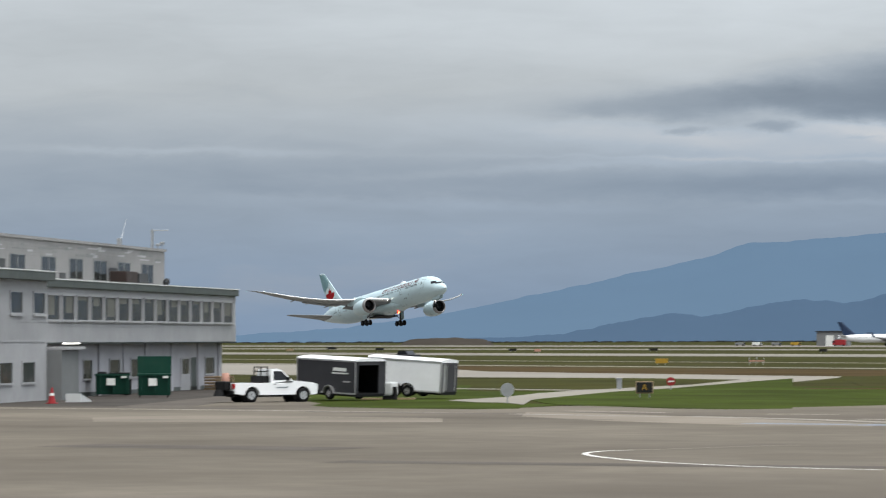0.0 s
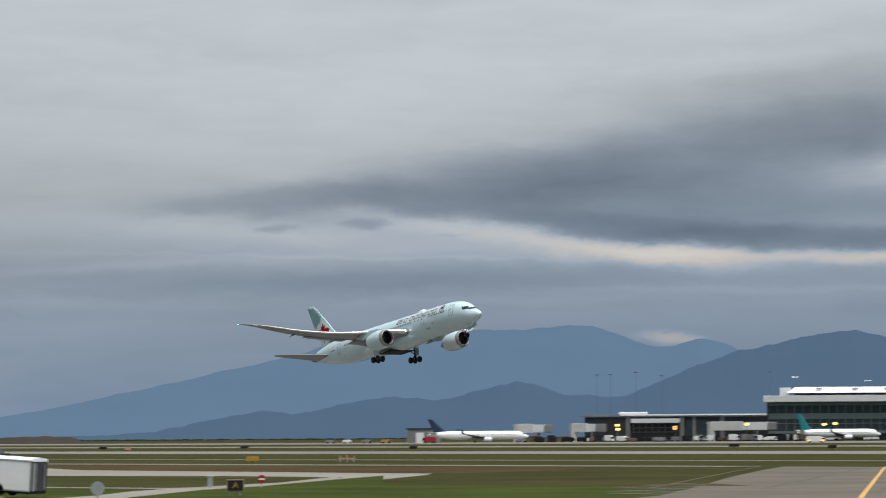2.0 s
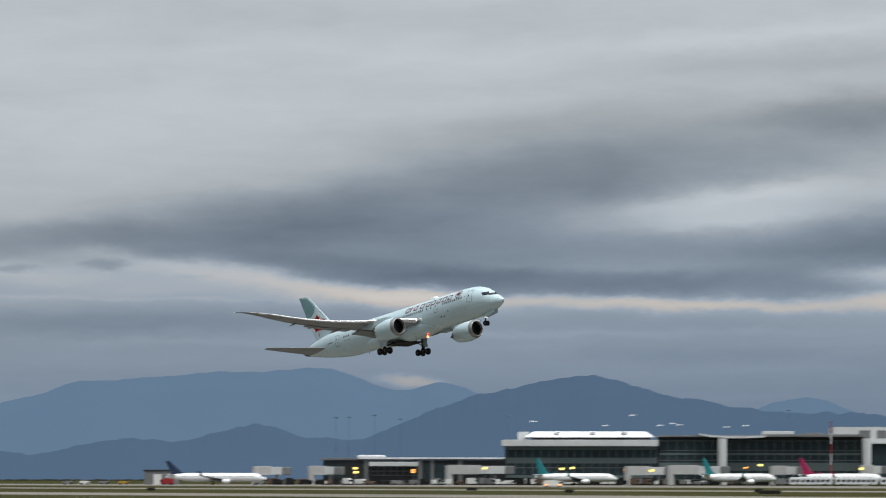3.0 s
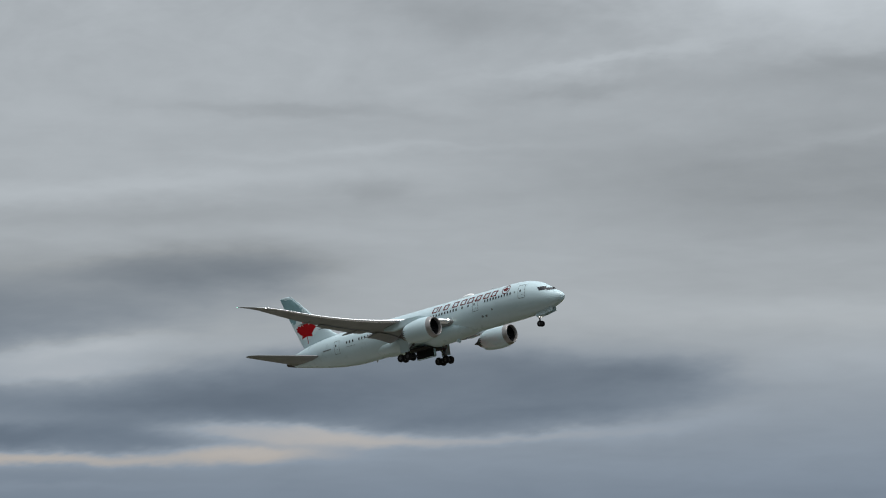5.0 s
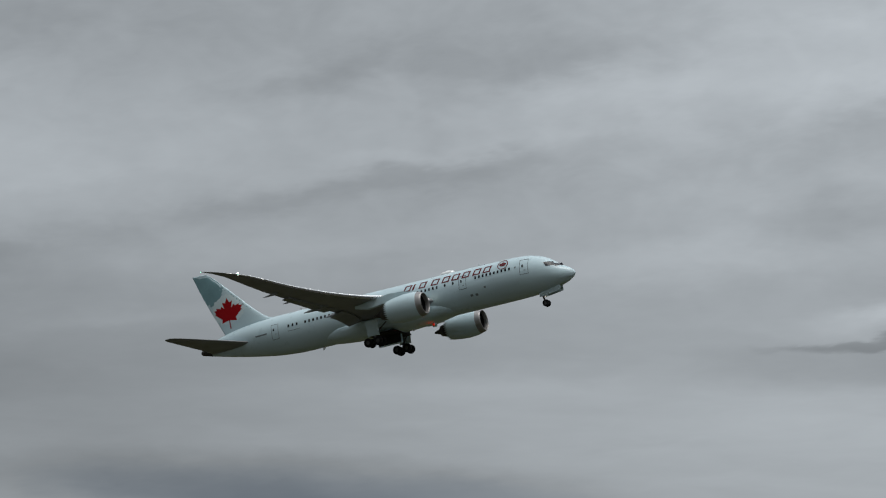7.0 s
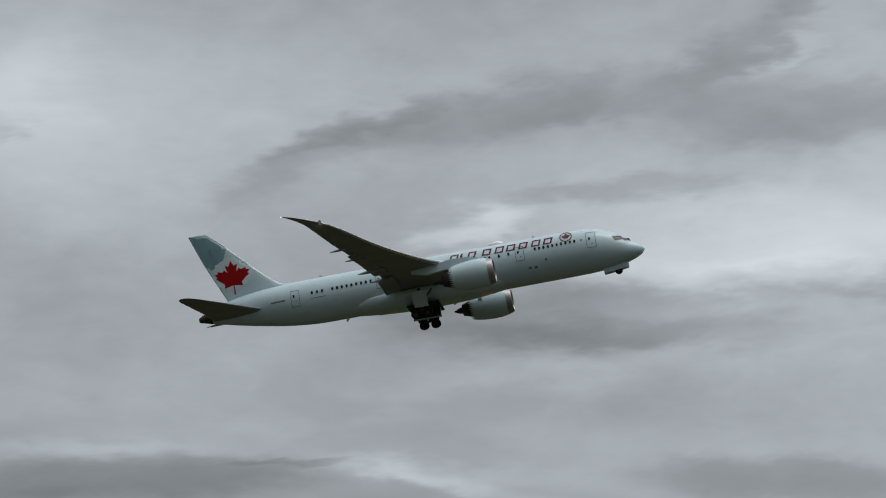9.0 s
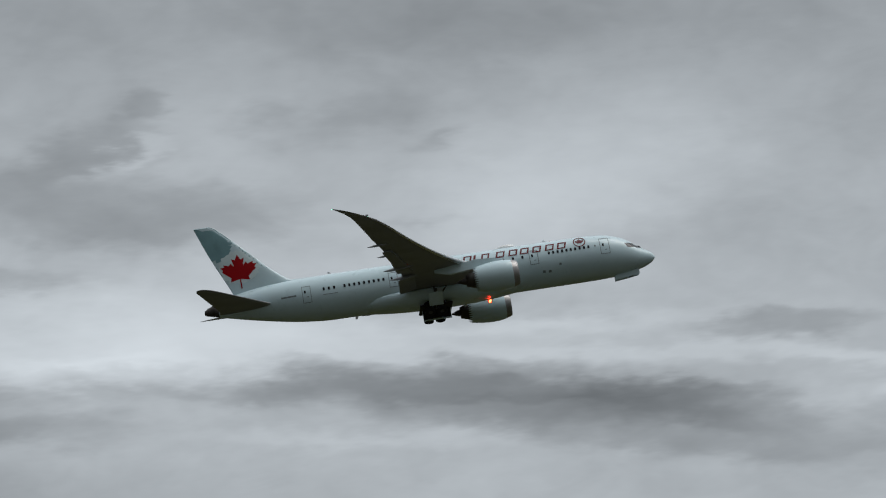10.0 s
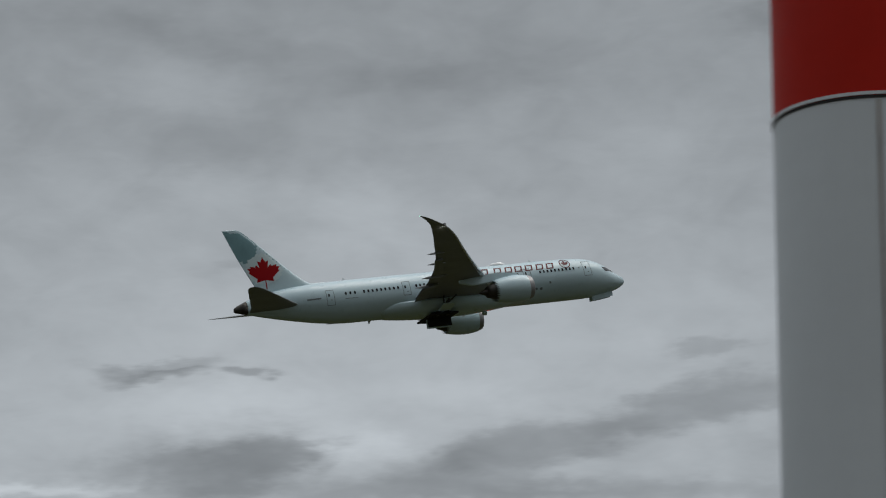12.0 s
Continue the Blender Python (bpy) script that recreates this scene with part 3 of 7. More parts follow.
    navy=mat("navy_tail_paint", (0.02, 0.035, 0.07), 0.35, var=0.1, scale=0.3),
    magenta=mat("magenta_tail_paint", (0.30, 0.02, 0.08), 0.35, var=0.1, scale=0.3),
    mast_red=mat("mast_red_paint", (0.46, 0.011, 0.002), 0.6, var=0.10, scale=1.5, spots=0.2, spot_scale=2.0, spot_color=(0.24, 0.015, 0.012), spec=0.2),
    mast_white=mat("mast_white_paint", (0.64, 0.69, 0.72), 0.6, var=0.06, scale=1.2, spots=0.2, spot_scale=1.5, spot_color=(0.45, 0.46, 0.46), spec=0.2),
    seam=mat("dark_seam", (0.03, 0.03, 0.03), 0.7, var=0.1),
    mound=mat("bare_earth_mound", (0.040, 0.034, 0.028), 0.95, var=0.2, scale=0.02, world=True, spec=0.03),
    treeline=mat("far_treeline", (0.025, 0.030, 0.034), 0.95, var=0.3, scale=0.02, world=True, spec=0.03),
)


# ---- mesh helpers ----
def part(name, bm, material, parent=None, label="", smooth=False):
    """Links a bmesh as one mesh object, under a thing or a part."""
    me = bpy.data.meshes.new(name)
    bmesh.ops.recalc_face_normals(bm, faces=bm.faces)
    bm.to_mesh(me)
    bm.free()
    for m in material if isinstance(material, (list, tuple)) else (material,):
        me.materials.append(m)
    if smooth:
        me.shade_smooth()
    ob = new(name, me)
    if parent:
        ob.parent = parent
    if label:
        tagged(ob, label)
    return ob


def empty(name, m, label="", category="", group="", kind=""):
    ob = new(name)
    ob.matrix_world = m
    return tagged(ob, label, category, group, kind)


def add_box(bm, lo, hi, m=None, bevel=0.0):
    verts = bmesh.ops.create_cube(bm, size=1)["verts"]
    for v in verts:
        v.co = Vector([lo[i] + (v.co[i] + 0.5) * (hi[i] - lo[i]) for i in range(3)])
    if bevel:
        edges = list({e for v in verts for e in v.link_edges})
        verts = list({v for f in bmesh.ops.bevel(bm, geom=edges, offset=bevel, segments=2, profile=0.6, affect="EDGES")["faces"] for v in f.verts}
                     | {v for v in verts if v.is_valid})
    if m is not None:
        for v in verts:
            v.co = m @ v.co
    return bm


def box(lo, hi, bevel=0.0):
    return add_box(bmesh.new(), lo, hi, None, bevel)


def add_rod(bm, a, b, r0, r1=None, n=12):
    a, b = Vector(a), Vector(b)
    r1 = r0 if r1 is None else r1
    m = Matrix.Translation((a + b) / 2) @ (b - a).to_track_quat("Z", "Y").to_matrix().to_4x4()
    bmesh.ops.create_cone(bm, cap_ends=True, segments=n, radius1=r0, radius2=r1, depth=(b - a).length, matrix=m)
    return bm


def rod(a, b, r0, r1=None, n=12):
    return add_rod(bmesh.new(), a, b, r0, r1, n)


def loft(rings, close=True, caps=True):
    bm = bmesh.new()
    made = [[bm.verts.new(p) for p in ring] for ring in rings]
    n = len(rings[0])
    for a, b in zip(made, made[1:]):
        for i in range(n if close else n - 1):
            j = (i + 1) % n
            bm.faces.new((a[i], a[j], b[j], b[i]))
    if caps and close:
        bm.faces.new(made[0])
        bm.faces.new(made[-1])
    return bm


def lathe(profile, axis_m, n=32):
    """A surface of revolution about local x, from (x, r) pairs."""
    rings = [[axis_m @ Vector((x, r * math.cos(2 * math.pi * k / n), r * math.sin(2 * math.pi * k / n))) for k in range(n)] for x, r in profile]
    return loft(rings, caps=False)


def curve(xs, ys, x):
    """Smooth monotone interpolation."""
    xs, ys = np.asarray(xs, float), np.asarray(ys, float)
    d = np.diff(ys) / np.diff(xs)
    m = np.zeros(len(xs))
    m[0], m[-1] = d[0], d[-1]
    for i in range(1, len(xs) - 1):
        m[i] = 0 if d[i - 1] * d[i] <= 0 else 2 * d[i - 1] * d[i] / (d[i - 1] + d[i])
    i = int(np.clip(np.searchsorted(xs, x) - 1, 0, len(xs) - 2))
    h = xs[i + 1] - xs[i]
    s = min(max((x - xs[i]) / h, 0), 1)
    return float((2 * s**3 - 3 * s * s + 1) * ys[i] + (s**3 - 2 * s * s + s) * h * m[i] + (-2 * s**3 + 3 * s * s) * ys[i + 1] + (s**3 - s * s) * h * m[i + 1])


def slab(name, outline, z0, z1, material, label="", category="", kind="structure"):
    """A flat piece of ground with that outline."""
    bm = bmesh.new()
    top = [bm.verts.new((x, y, z1)) for x, y in outline]
    low = [bm.verts.new((x, y, z0)) for x, y in outline]
    bm.faces.new(top)
    n = len(top)
    for i in range(n):
        bm.faces.new((top[i], top[(i + 1) % n], low[(i + 1) % n], low[i]))
    return tagged(part(name, bm, material), label, category, kind=kind)


def stripe(name, line, width, z, material, label="", kind="structure"):
    """A painted line or a narrow road along a polyline."""
    bm = bmesh.new()
    pts = [Vector((*p, 0)) for p in line]
    if len(pts) > 3:
        q = [pts[0]] + pts + [pts[-1]]
        pts = [0.5 * (2 * b + (c - a) * s + (2 * a - 5 * b + 4 * c - d) * s * s + (3 * b - a - 3 * c + d) * s**3)
               for a, b, c, d in zip(q, q[1:], q[2:], q[3:]) for s in (0, 0.17, 0.33, 0.5, 0.67, 0.83)] + [pts[-1]]
    sides = []
    for i, p in enumerate(pts):
        d = (pts[min(i + 1, len(pts) - 1)] - pts[max(i - 1, 0)]).normalized()
        o = Vector((-d.y, d.x, 0)) * width / 2
        sides.append((bm.verts.new((*(p + o).xy, z)), bm.verts.new((*(p - o).xy, z))))
    for a, b in zip(sides, sides[1:]):
        bm.faces.new((a[0], b[0], b[1], a[1]))
    return tagged(part(name, bm, material), label, kind=kind)


# ---- ground ----
def build_ground():
    bm = bmesh.new()
    n, r = 40, 6000.0
    grid = [[bm.verts.new((-r + 2 * r * i / n, -r + 2 * r * j / n, 0)) for j in range(n + 1)] for i in range(n + 1)]
    for i in range(n):
        for j in range(n):
            bm.faces.new((grid[i][j], grid[i + 1][j], grid[i + 1][j + 1], grid[i][j + 1]))
    tagged(part("ground", bm, M["grass"]), "flat airfield of mown olive grass", "ground", kind="structure")

    # stops short on the unseen right; dark grass there also cuts the bounce
    slab("apron", [(-166.5, 119), (-164.4, 121), (-167.5, 132), (-169.7, 140), (-169.5, 146), (-176, 154), (-196, 174), (-243, 220), (-289, 266),
                   (-318, 296), (-150, 296), (40, 90), (40, -120), (-700, -120), (-700, 60), (-275, 147), (-250, 145), (-232, 135), (-214, 125.5), (-206, 120),
                   (-183.5, 109.2), (-175, 110.6), (-173.7, 114.2), (-178, 120), (-176.4, 121)], 0.0, 0.03, M["apron"],
         "worn grey-brown asphalt apron with stains and old lines", "apron")
    slab("verge", [(-206, 120), (-183.5, 109.2), (-175, 110.6), (-173.7, 114.2), (-181, 122), (-199, 126), (-207, 139), (-236, 151), (-262, 168), (-275, 160), (-232, 135), (-214, 125.5)],
         0.0, 0.02, M["grass_near"], "short green grass beside the parked trailers", "grass")
    slab("verge", [(-176.4, 121), (-166.5, 119), (-164.4, 121), (-167.5, 132), (-169.7, 140), (-169.5, 146), (-176, 154), (-196, 174), (-215, 193),
                   (-236, 186), (-242, 178), (-228, 161), (-205, 139), (-190, 128)], 0.0, 0.02, M["grass_near"], "bright green grass along the apron edge", "grass")
    slab("verge", [(-700, 200), (-318, 204), (-290, 209), (-240, 172), (-232, 160), (-240, 154), (-290, 150), (-700, 120)], 0.0, 0.012, M["grass"],
         "olive grass between the service roads", "grass")
    slab("verge", [(-900, 290), (-465, 287), (-375, 242), (-330, 236), (-298, 235), (-312, 260), (-330, 280), (-420, 287), (-900, 300)], 0.0, 0.02, M["grass_dry"],
         "dry brown grass strip", "grass")
    slab("service_road", [(-900, 300), (-470, 288), (-371, 240), (-315, 233), (-297, 231.5), (-288, 224), (-262, 199), (-239, 174), (-228, 162.5), (-208, 142.5),
                          (-194, 130), (-190, 128.5), (-204, 138.5), (-230, 156), (-262, 153), (-262, 155), (-233, 158.5),
                          (-240, 171), (-279, 208), (-300, 210), (-317, 203), (-900, 195)], 0.0, 0.028, M["concrete"],
         "pale concrete taxi link and service road", "road")
    slab("verge", [(-187.6, 110.0), (-202.2, 120.6), (-224.8, 139.2), (-229.9, 146.3), (-227.7, 153.9), (-215.0, 143.0), (-205.9, 134.4), (-199.2, 128.1), (-197.5, 124.9), (-190.3, 122.4), (-187.7, 122.5), (-180.7, 119.1), (-172.0, 113.2), (-171.9, 110.5), (-175.4, 108.6), (-182.3, 108.0)], 0.0, 0.034, M["grass_near"], "short green grass round the parked trailers", "grass")
    slab("verge", [(-195.4, 129.4), (-198.8, 132.2), (-207.5, 140.1), (-222.3, 153.7), (-234.8, 167.5), (-266.1, 197.6), (-286.1, 217.5), (-162.9, 123.8), (-163.0, 121.0), (-164.1, 119.5), (-169.3, 120.4), (-174.1, 120.4), (-179.2, 121.0), (-186.3, 124.3)], 0.0, 0.034, M["grass_near"], "bright green grass point beside the apron", "grass")
    slab("service_road", [(-198.4, 125.5), (-202.0, 129.9), (-206.9, 135.1), (-219.5, 145.9), (-227.7, 153.9), (-237.1, 164.6), (-252.5, 182.1), (-284.6, 211.4), (-266.1, 197.6), (-234.8, 167.5), (-222.3, 153.7), (-207.5, 140.1), (-198.8, 132.2), (-195.4, 129.4), (-182.2, 120.2), (-188.5, 123.1), (-191.2, 122.9)], 0.0, 0.038, M["concrete"], "pale curved end of the service road", "road")
    slab("service_road", [(-1400, 291), (-325, 293), (-325, 299), (-1400, 298)], 0.0, 0.028, M["concrete"], "narrow pale service road", "road")
    slab("service_road", [(-1400, 358), (-200, 358), (-200, 362), (-1400, 362)], 0.0, 0.028, M["concrete"], "thin pale perimeter track", "road")
    slab("runway", [(-2600, 478), (-380, 478), (-380, 553), (-2600, 553)], 0.0, 0.03, M["runway"], "long pale concrete runway", "runway")
    # unseen stretch, made dark so less light bounces onto the airliner's belly
    slab("runway", [(-380, 478), (1800, 478), (1800, 553), (-380, 553)], 0.0, 0.03, M["runway_unseen"], "unseen runway stretch, darkened to cut bounce light", "runway")
    slab("taxiway", [(-3200, 735), (-500, 735), (-500, 800), (-3200, 800)], 0.0, 0.03, M["runway"], "pale grey parallel taxiway", "taxiway")
    slab("taxiway", [(-3500, 1010), (-600, 1010), (-600, 1250), (-1250, 1250), (-3500, 1130)], 0.0, 0.03, M["road"], "wide grey terminal apron", "apron")
    slab("verge", [(-230, 176.5), (-226, 172.5), (-214, 181), (-203, 186), (-216, 193.5)], 0.0, 0.035, M["grass_dry"], "dry brown strip in the grass", "grass")
    slab("verge", [(-236, 186), (-215, 193), (-289, 262), (-318, 290), (-326, 289), (-298, 234), (-288, 224)], 0.0, 0.016, M["grass"], "olive grass beside the taxiway", "grass")

    # painted lines on the apron
    stripe("line_marking", [(-85.6, 68.1), (-89.3, 67.1), (-93.0, 67.0), (-96.5, 67.6), (-99.3, 68.5), (-101.5, 69.4), (-103.1, 70.3), (-104.5, 71.5), (-105.3, 72.7), (-105.6, 73.9)], 0.2, 0.036, M["paint_white"], "worn white loop line on asphalt")
    stripe("line_marking", [(-105.6, 73.9), (-106.0, 76.2), (-107.0, 79.5), (-107.1, 81.7)], 0.2, 0.036, M["paint_faint"], "faded end of the loop line")
    for a, b in zip([(-84.1, 67.7), (-90.4, 73.3), (-89.7, 74.3), (-83.4, 68.8)], [(-90.4, 73.3), (-89.7, 74.3), (-83.4, 68.8)]):
        stripe("line_marking", [a, b], 0.26, 0.037, M["paint_white"], "white stand marking on asphalt")
    for k, (pts, w, m) in enumerate((
        ([(-150, 108), (-141, 108), (-128, 106)], 1.2, "paint_faint"), ([(-140, 110), (-133, 112), (-128, 114.5)], 1.0, "paint_faint"),
        ([(-131, 103), (-127, 104.5), (-124, 107)], 2.2, "paint_blue"), ([(-136, 101), (-131.5, 103)], 1.6, "paint_blue"),
        ([(-165, 111.5), (-158, 112.5)], 0.9, "paint_faint"), ([(-152, 114), (-149, 116)], 0.8, "paint_faint"),
        ([(-212, 84), (-196, 91), (-182, 98), (-168, 103), (-150, 107)], 1.1, "paint_faint"), ([(-158.6, 92.9), (-150.5, 97.9), (-146, 101)], 0.3, "oil"), ([(-198, 95), (-180, 103)], 3.0, "oil"), ([(-172, 100.5), (-160, 105)], 1.2, "oil"),
        ([(-189, 105.0), (-178, 107.2)], 0.8, "oil"), ([(-122, 62), (-112, 67)], 4.0, "oil"), ([(-101, 60), (-92, 66), (-84, 72)], 2.2, "oil"), ([(-110, 90), (-100, 97)], 2.0, "oil"),
    )):
        stripe("surface_patch", pts, w, 0.0328 + 0.0002 * k, M[m], "worn patch on the apron asphalt")
    for outline in ([(-164.2, 108.5), (-158.4, 108.9), (-147.4, 107.6), (-132.8, 105.1), (-127.7, 101.1), (-133.4, 98.8), (-144.3, 99.2), (-154.8, 102.0)], [(-166.8, 86.0), (-165.3, 92.7), (-153.7, 97.0), (-146.4, 92.4), (-151.8, 85.1), (-156.6, 80.8)]):
        slab("surface_patch", outline, 0.0, 0.0325, M["apron_pale"], "broad pale worn strip of asphalt", "pavement")
    # two darker pieces of ground along the foot of the office wall
    near_wall = pose(-259.04, 144.14, 0, 0, 0, -40.83)
    for (u0, u1, v0, v1), z, m, label in (((-3.0, 80, 0.1, 9.5), 0.0358, "yard", "dark asphalt yard along the office wall"), ((20, 80, 8.0, 13.5), 0.0350, "oil", "dark asphalt strip beside the office yard")):
        slab("surface_patch", [tuple((near_wall @ Vector((u, v, 0)))[:2]) for u, v in ((u0, v0), (u1, v0), (u1, v1 + 1.5), ((u0 + u1) / 2, v1 - 1.0), (u0 + 9, v1))], 0.0, z, M[m], label, "pavement")
    # taxi line and joints on the right-hand pavement
    stripe("line_marking", [(-120, 114.9), (-161.6, 156.2), (-302.3, 295.7)], 0.3, 0.037, M["paint_yellow"], "worn yellow taxi line")
    for k in range(7):
        o = 9.0 * k
        stripe("pavement_joint", [(-200 + o, 174 + o * 0.2), (-322 + o * 1.9, 296)], 0.35, 0.034, M["oil"], "dark tarred joint")
    random.seed(5)
    for k in range(9):
        a = k / 8
        x, y = -178 - 34 * a, 157 + 33 * a
        stripe("pavement_joint", [(x, y), (x - 5 - 5 * random.random(), y + 1.0 + random.random())], 0.9, 0.036, M["oil" if k % 2 else "apron_pale"], "broken slab edge")


build_ground()


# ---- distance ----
# hills glow evenly: distance haze is put into the emission colour
def hazed_hill_glow(name, color, glow):
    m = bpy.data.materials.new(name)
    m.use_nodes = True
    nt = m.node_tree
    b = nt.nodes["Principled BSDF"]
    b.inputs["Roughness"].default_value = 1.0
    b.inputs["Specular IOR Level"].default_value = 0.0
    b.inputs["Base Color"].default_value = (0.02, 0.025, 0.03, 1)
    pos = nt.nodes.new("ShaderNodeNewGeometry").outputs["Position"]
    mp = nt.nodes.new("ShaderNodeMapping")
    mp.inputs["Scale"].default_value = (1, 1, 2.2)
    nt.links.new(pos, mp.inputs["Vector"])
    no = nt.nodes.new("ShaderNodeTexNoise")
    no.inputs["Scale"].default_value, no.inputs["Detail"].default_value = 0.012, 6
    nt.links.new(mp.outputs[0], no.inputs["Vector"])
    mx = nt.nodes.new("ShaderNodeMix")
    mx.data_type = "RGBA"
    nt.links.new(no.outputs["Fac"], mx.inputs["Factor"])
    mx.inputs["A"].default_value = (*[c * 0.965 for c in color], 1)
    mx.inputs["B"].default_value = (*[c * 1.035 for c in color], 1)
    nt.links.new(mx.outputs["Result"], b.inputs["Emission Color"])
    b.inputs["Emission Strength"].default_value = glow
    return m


def ridge(name, dist, peaks, az0, az1, rough, seed, material, base=0.0):
    """Hills far behind the airfield: a sum of summits, given by azimuth, half width and height, all in degrees."""
    bm = bmesh.new()
    n = 900
    rows = []
    for i in range(n + 1):
        az = az0 + (az1 - az0) * i / n
        el = base
        for a, w, h in peaks:
            el += h * math.exp(-((az - a) / w) ** 2)
        smooth_top = dist * math.tan(radians(max(el, 0.02))) + 3.6
        el += rough * (noise.fractal(Vector((az * 1.9, seed, 0)), 0.9, 2.0, 7))
        el = max(el, 0.02)
        top = dist * math.tan(radians(el)) + 3.6
        col = []
        for k in range(7):
            s = k / 6
            d = dist - 250 * (1 - s) + 16 * noise.noise(Vector((az * 0.8, s * 2, seed)))
            col.append(bm.verts.new((-d * math.sin(radians(az)), d * math.cos(radians(az)), smooth_top * s ** 1.3 + (top - smooth_top) * s ** 9 - 4 * (s == 0))))
        d = dist + 120
        col.append(bm.verts.new((-d * math.sin(radians(az)), d * math.cos(radians(az)), -5)))
        rows.append(col)
    for a, b in zip(rows, rows[1:]):
        for k in range(7):
            bm.faces.new((a[k], b[k], b[k + 1], a[k + 1]))
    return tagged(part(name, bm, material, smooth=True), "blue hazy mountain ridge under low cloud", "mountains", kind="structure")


# painted haze colours, paler for the far ridge, deeper for the near one
FAR_HAZE = hazed_hill_glow("far_mountain_haze", (0.088, 0.152, 0.235), 1.0)
NEAR_HAZE = hazed_hill_glow("near_mountain_haze", (0.050, 0.094, 0.162), 1.0)
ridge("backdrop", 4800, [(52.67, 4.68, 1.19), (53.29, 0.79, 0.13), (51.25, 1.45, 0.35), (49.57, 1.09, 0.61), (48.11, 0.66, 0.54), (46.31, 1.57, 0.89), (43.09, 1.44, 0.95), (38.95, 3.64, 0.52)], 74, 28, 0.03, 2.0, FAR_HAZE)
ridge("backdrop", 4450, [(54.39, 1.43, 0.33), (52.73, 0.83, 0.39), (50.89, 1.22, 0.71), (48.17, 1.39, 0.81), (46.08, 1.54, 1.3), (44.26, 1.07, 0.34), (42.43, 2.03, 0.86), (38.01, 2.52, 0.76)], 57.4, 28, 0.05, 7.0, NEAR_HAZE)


def mound():
    bm = bmesh.new()
    n = 60
    rings = []
    for i in range(n + 1):
        s = -1 + 2 * i / n
        hgt = 5.2 * (1 - s**6) * (0.85 + 0.15 * noise.noise(Vector((s * 3, 1, 0)))) - 0.2
        d = 2500.0
        az = 58.35 - 1.35 * (s * 0.5 + 0.5) + 0.0
        row = []
        for dd, k in ((-40, 0.0), (-15, 0.8), (0, 1.0), (20, 0.9), (45, 0.0)):
            row.append(bm.verts.new((-(d + dd) * math.sin(radians(az)), (d + dd) * math.cos(radians(az)), max(-0.2, hgt * k))))
        rings.append(row)
    for a, b in zip(rings, rings[1:]):
        for k in range(4):
            bm.faces.new((a[k], b[k], b[k + 1], a[k + 1]))
    tagged(part("earth_mound", bm, M["mound"], smooth=True), "long low mound of bare brown earth", "mound", kind="structure")


mound()


def treeline():
    bm = bmesh.new()
    random.seed(11)
    for k in range(900):
        az = 70 - 44 * k / 900 + random.uniform(-0.05, 0.05)
        d = random.uniform(3900, 4200)
        h = random.uniform(0.6, 1.7)
        m = Matrix.Translation((-d * math.sin(radians(az)), d * math.cos(radians(az)), h * 0.4)) @ Matrix.Diagonal((random.uniform(4, 14), random.uniform(4, 10), h, 1))
        bmesh.ops.create_icosphere(bm, subdivisions=1, radius=0.6, matrix=m)
    tagged(part("treeline", bm, M["treeline"]), "thin dark line of far trees and scrub", "trees", kind="stuff")


treeline()


# ---- the airliner that takes off ----
NOSE = 31.0      # metres from the origin forward to the nose
TOP = ((0, 0.35, 1, 1.8, 2.5, 3.2, 4, 5, 6.5, 8.5, 10.5, 44, 48, 52, 55, 58, 60, 61),
       (-0.93, -0.40, 0.07, 0.54, 1.06, 1.60, 2.11, 2.54, 2.94, 3.16, 3.21, 3.16, 3.08, 2.86, 2.5, 1.88, 1.15, 0.66))
LOW = ((0, 0.35, 1, 2, 3, 4, 6, 8, 10.5, 40, 44, 48, 52, 56, 59, 61),
       (-0.93, -1.42, -1.82, -2.2, -2.45, -2.64, -2.86, -2.95, -2.98, -3.06, -3.06, -2.76, -2.12, -1.3, -0.58, -0.08))
WIDE = ((0, 0.35, 1, 2, 3, 4, 6, 8, 10.5, 43, 48, 52, 55, 58, 61),
        (0.0, 0.55, 1.0, 1.5, 1.88, 2.18, 2.62, 2.86, 2.94, 2.94, 2.78, 2.2, 1.65, 1.05, 0.33))


def hull(b, scale=1.0):
    t, l, w = curve(*TOP, b), curve(*LOW, b), curve(*WIDE, b)
    return (t + l) / 2, (t - l) / 2, w


def side(b, z, sgn, off=0.02):
    """The point of the hull's skin b metres behind the nose at height z."""
    zc, hh, w = hull(b)
    s = min(max((z - zc) / hh, -0.999), 0.999)
    y = w * math.sqrt(1 - s * s)
    nrm = Vector((y / w**2, s / hh))
    nrm.normalize()
    return Vector((NOSE - b, sgn * (y + off * nrm.x), z + off * nrm.y))


def patch(b0, b1, z0, z1, sgn, n=4, m=4, off=0.025, skew=0.0, bm=None):
    bm = bm or bmesh.new()
    g = [[bm.verts.new(side(b0 + (b1 - b0) * i / n + skew * (j / m - 0.5), z0 + (z1 - z0) * j / m, sgn, off)) for j in range(m + 1)] for i in range(n + 1)]
    for i in range(n):
        for j in range(m):
            bm.faces.new((g[i][j], g[i + 1][j], g[i + 1][j + 1], g[i][j + 1]))
    return bm


def hull_loft(stations, k=48, cap=True):
    rings = []
    for b in stations:
        zc, hh, w = hull(b)
        w, hh = max(w, 0.01), max(hh, 0.01)
        rings.append([(NOSE - b, w * math.sin(2 * math.pi * i / k), zc + hh * math.cos(2 * math.pi * i / k)) for i in range(k)])
    return loft(rings)


# wing stations: y, leading edge b, chord, thickness ratio
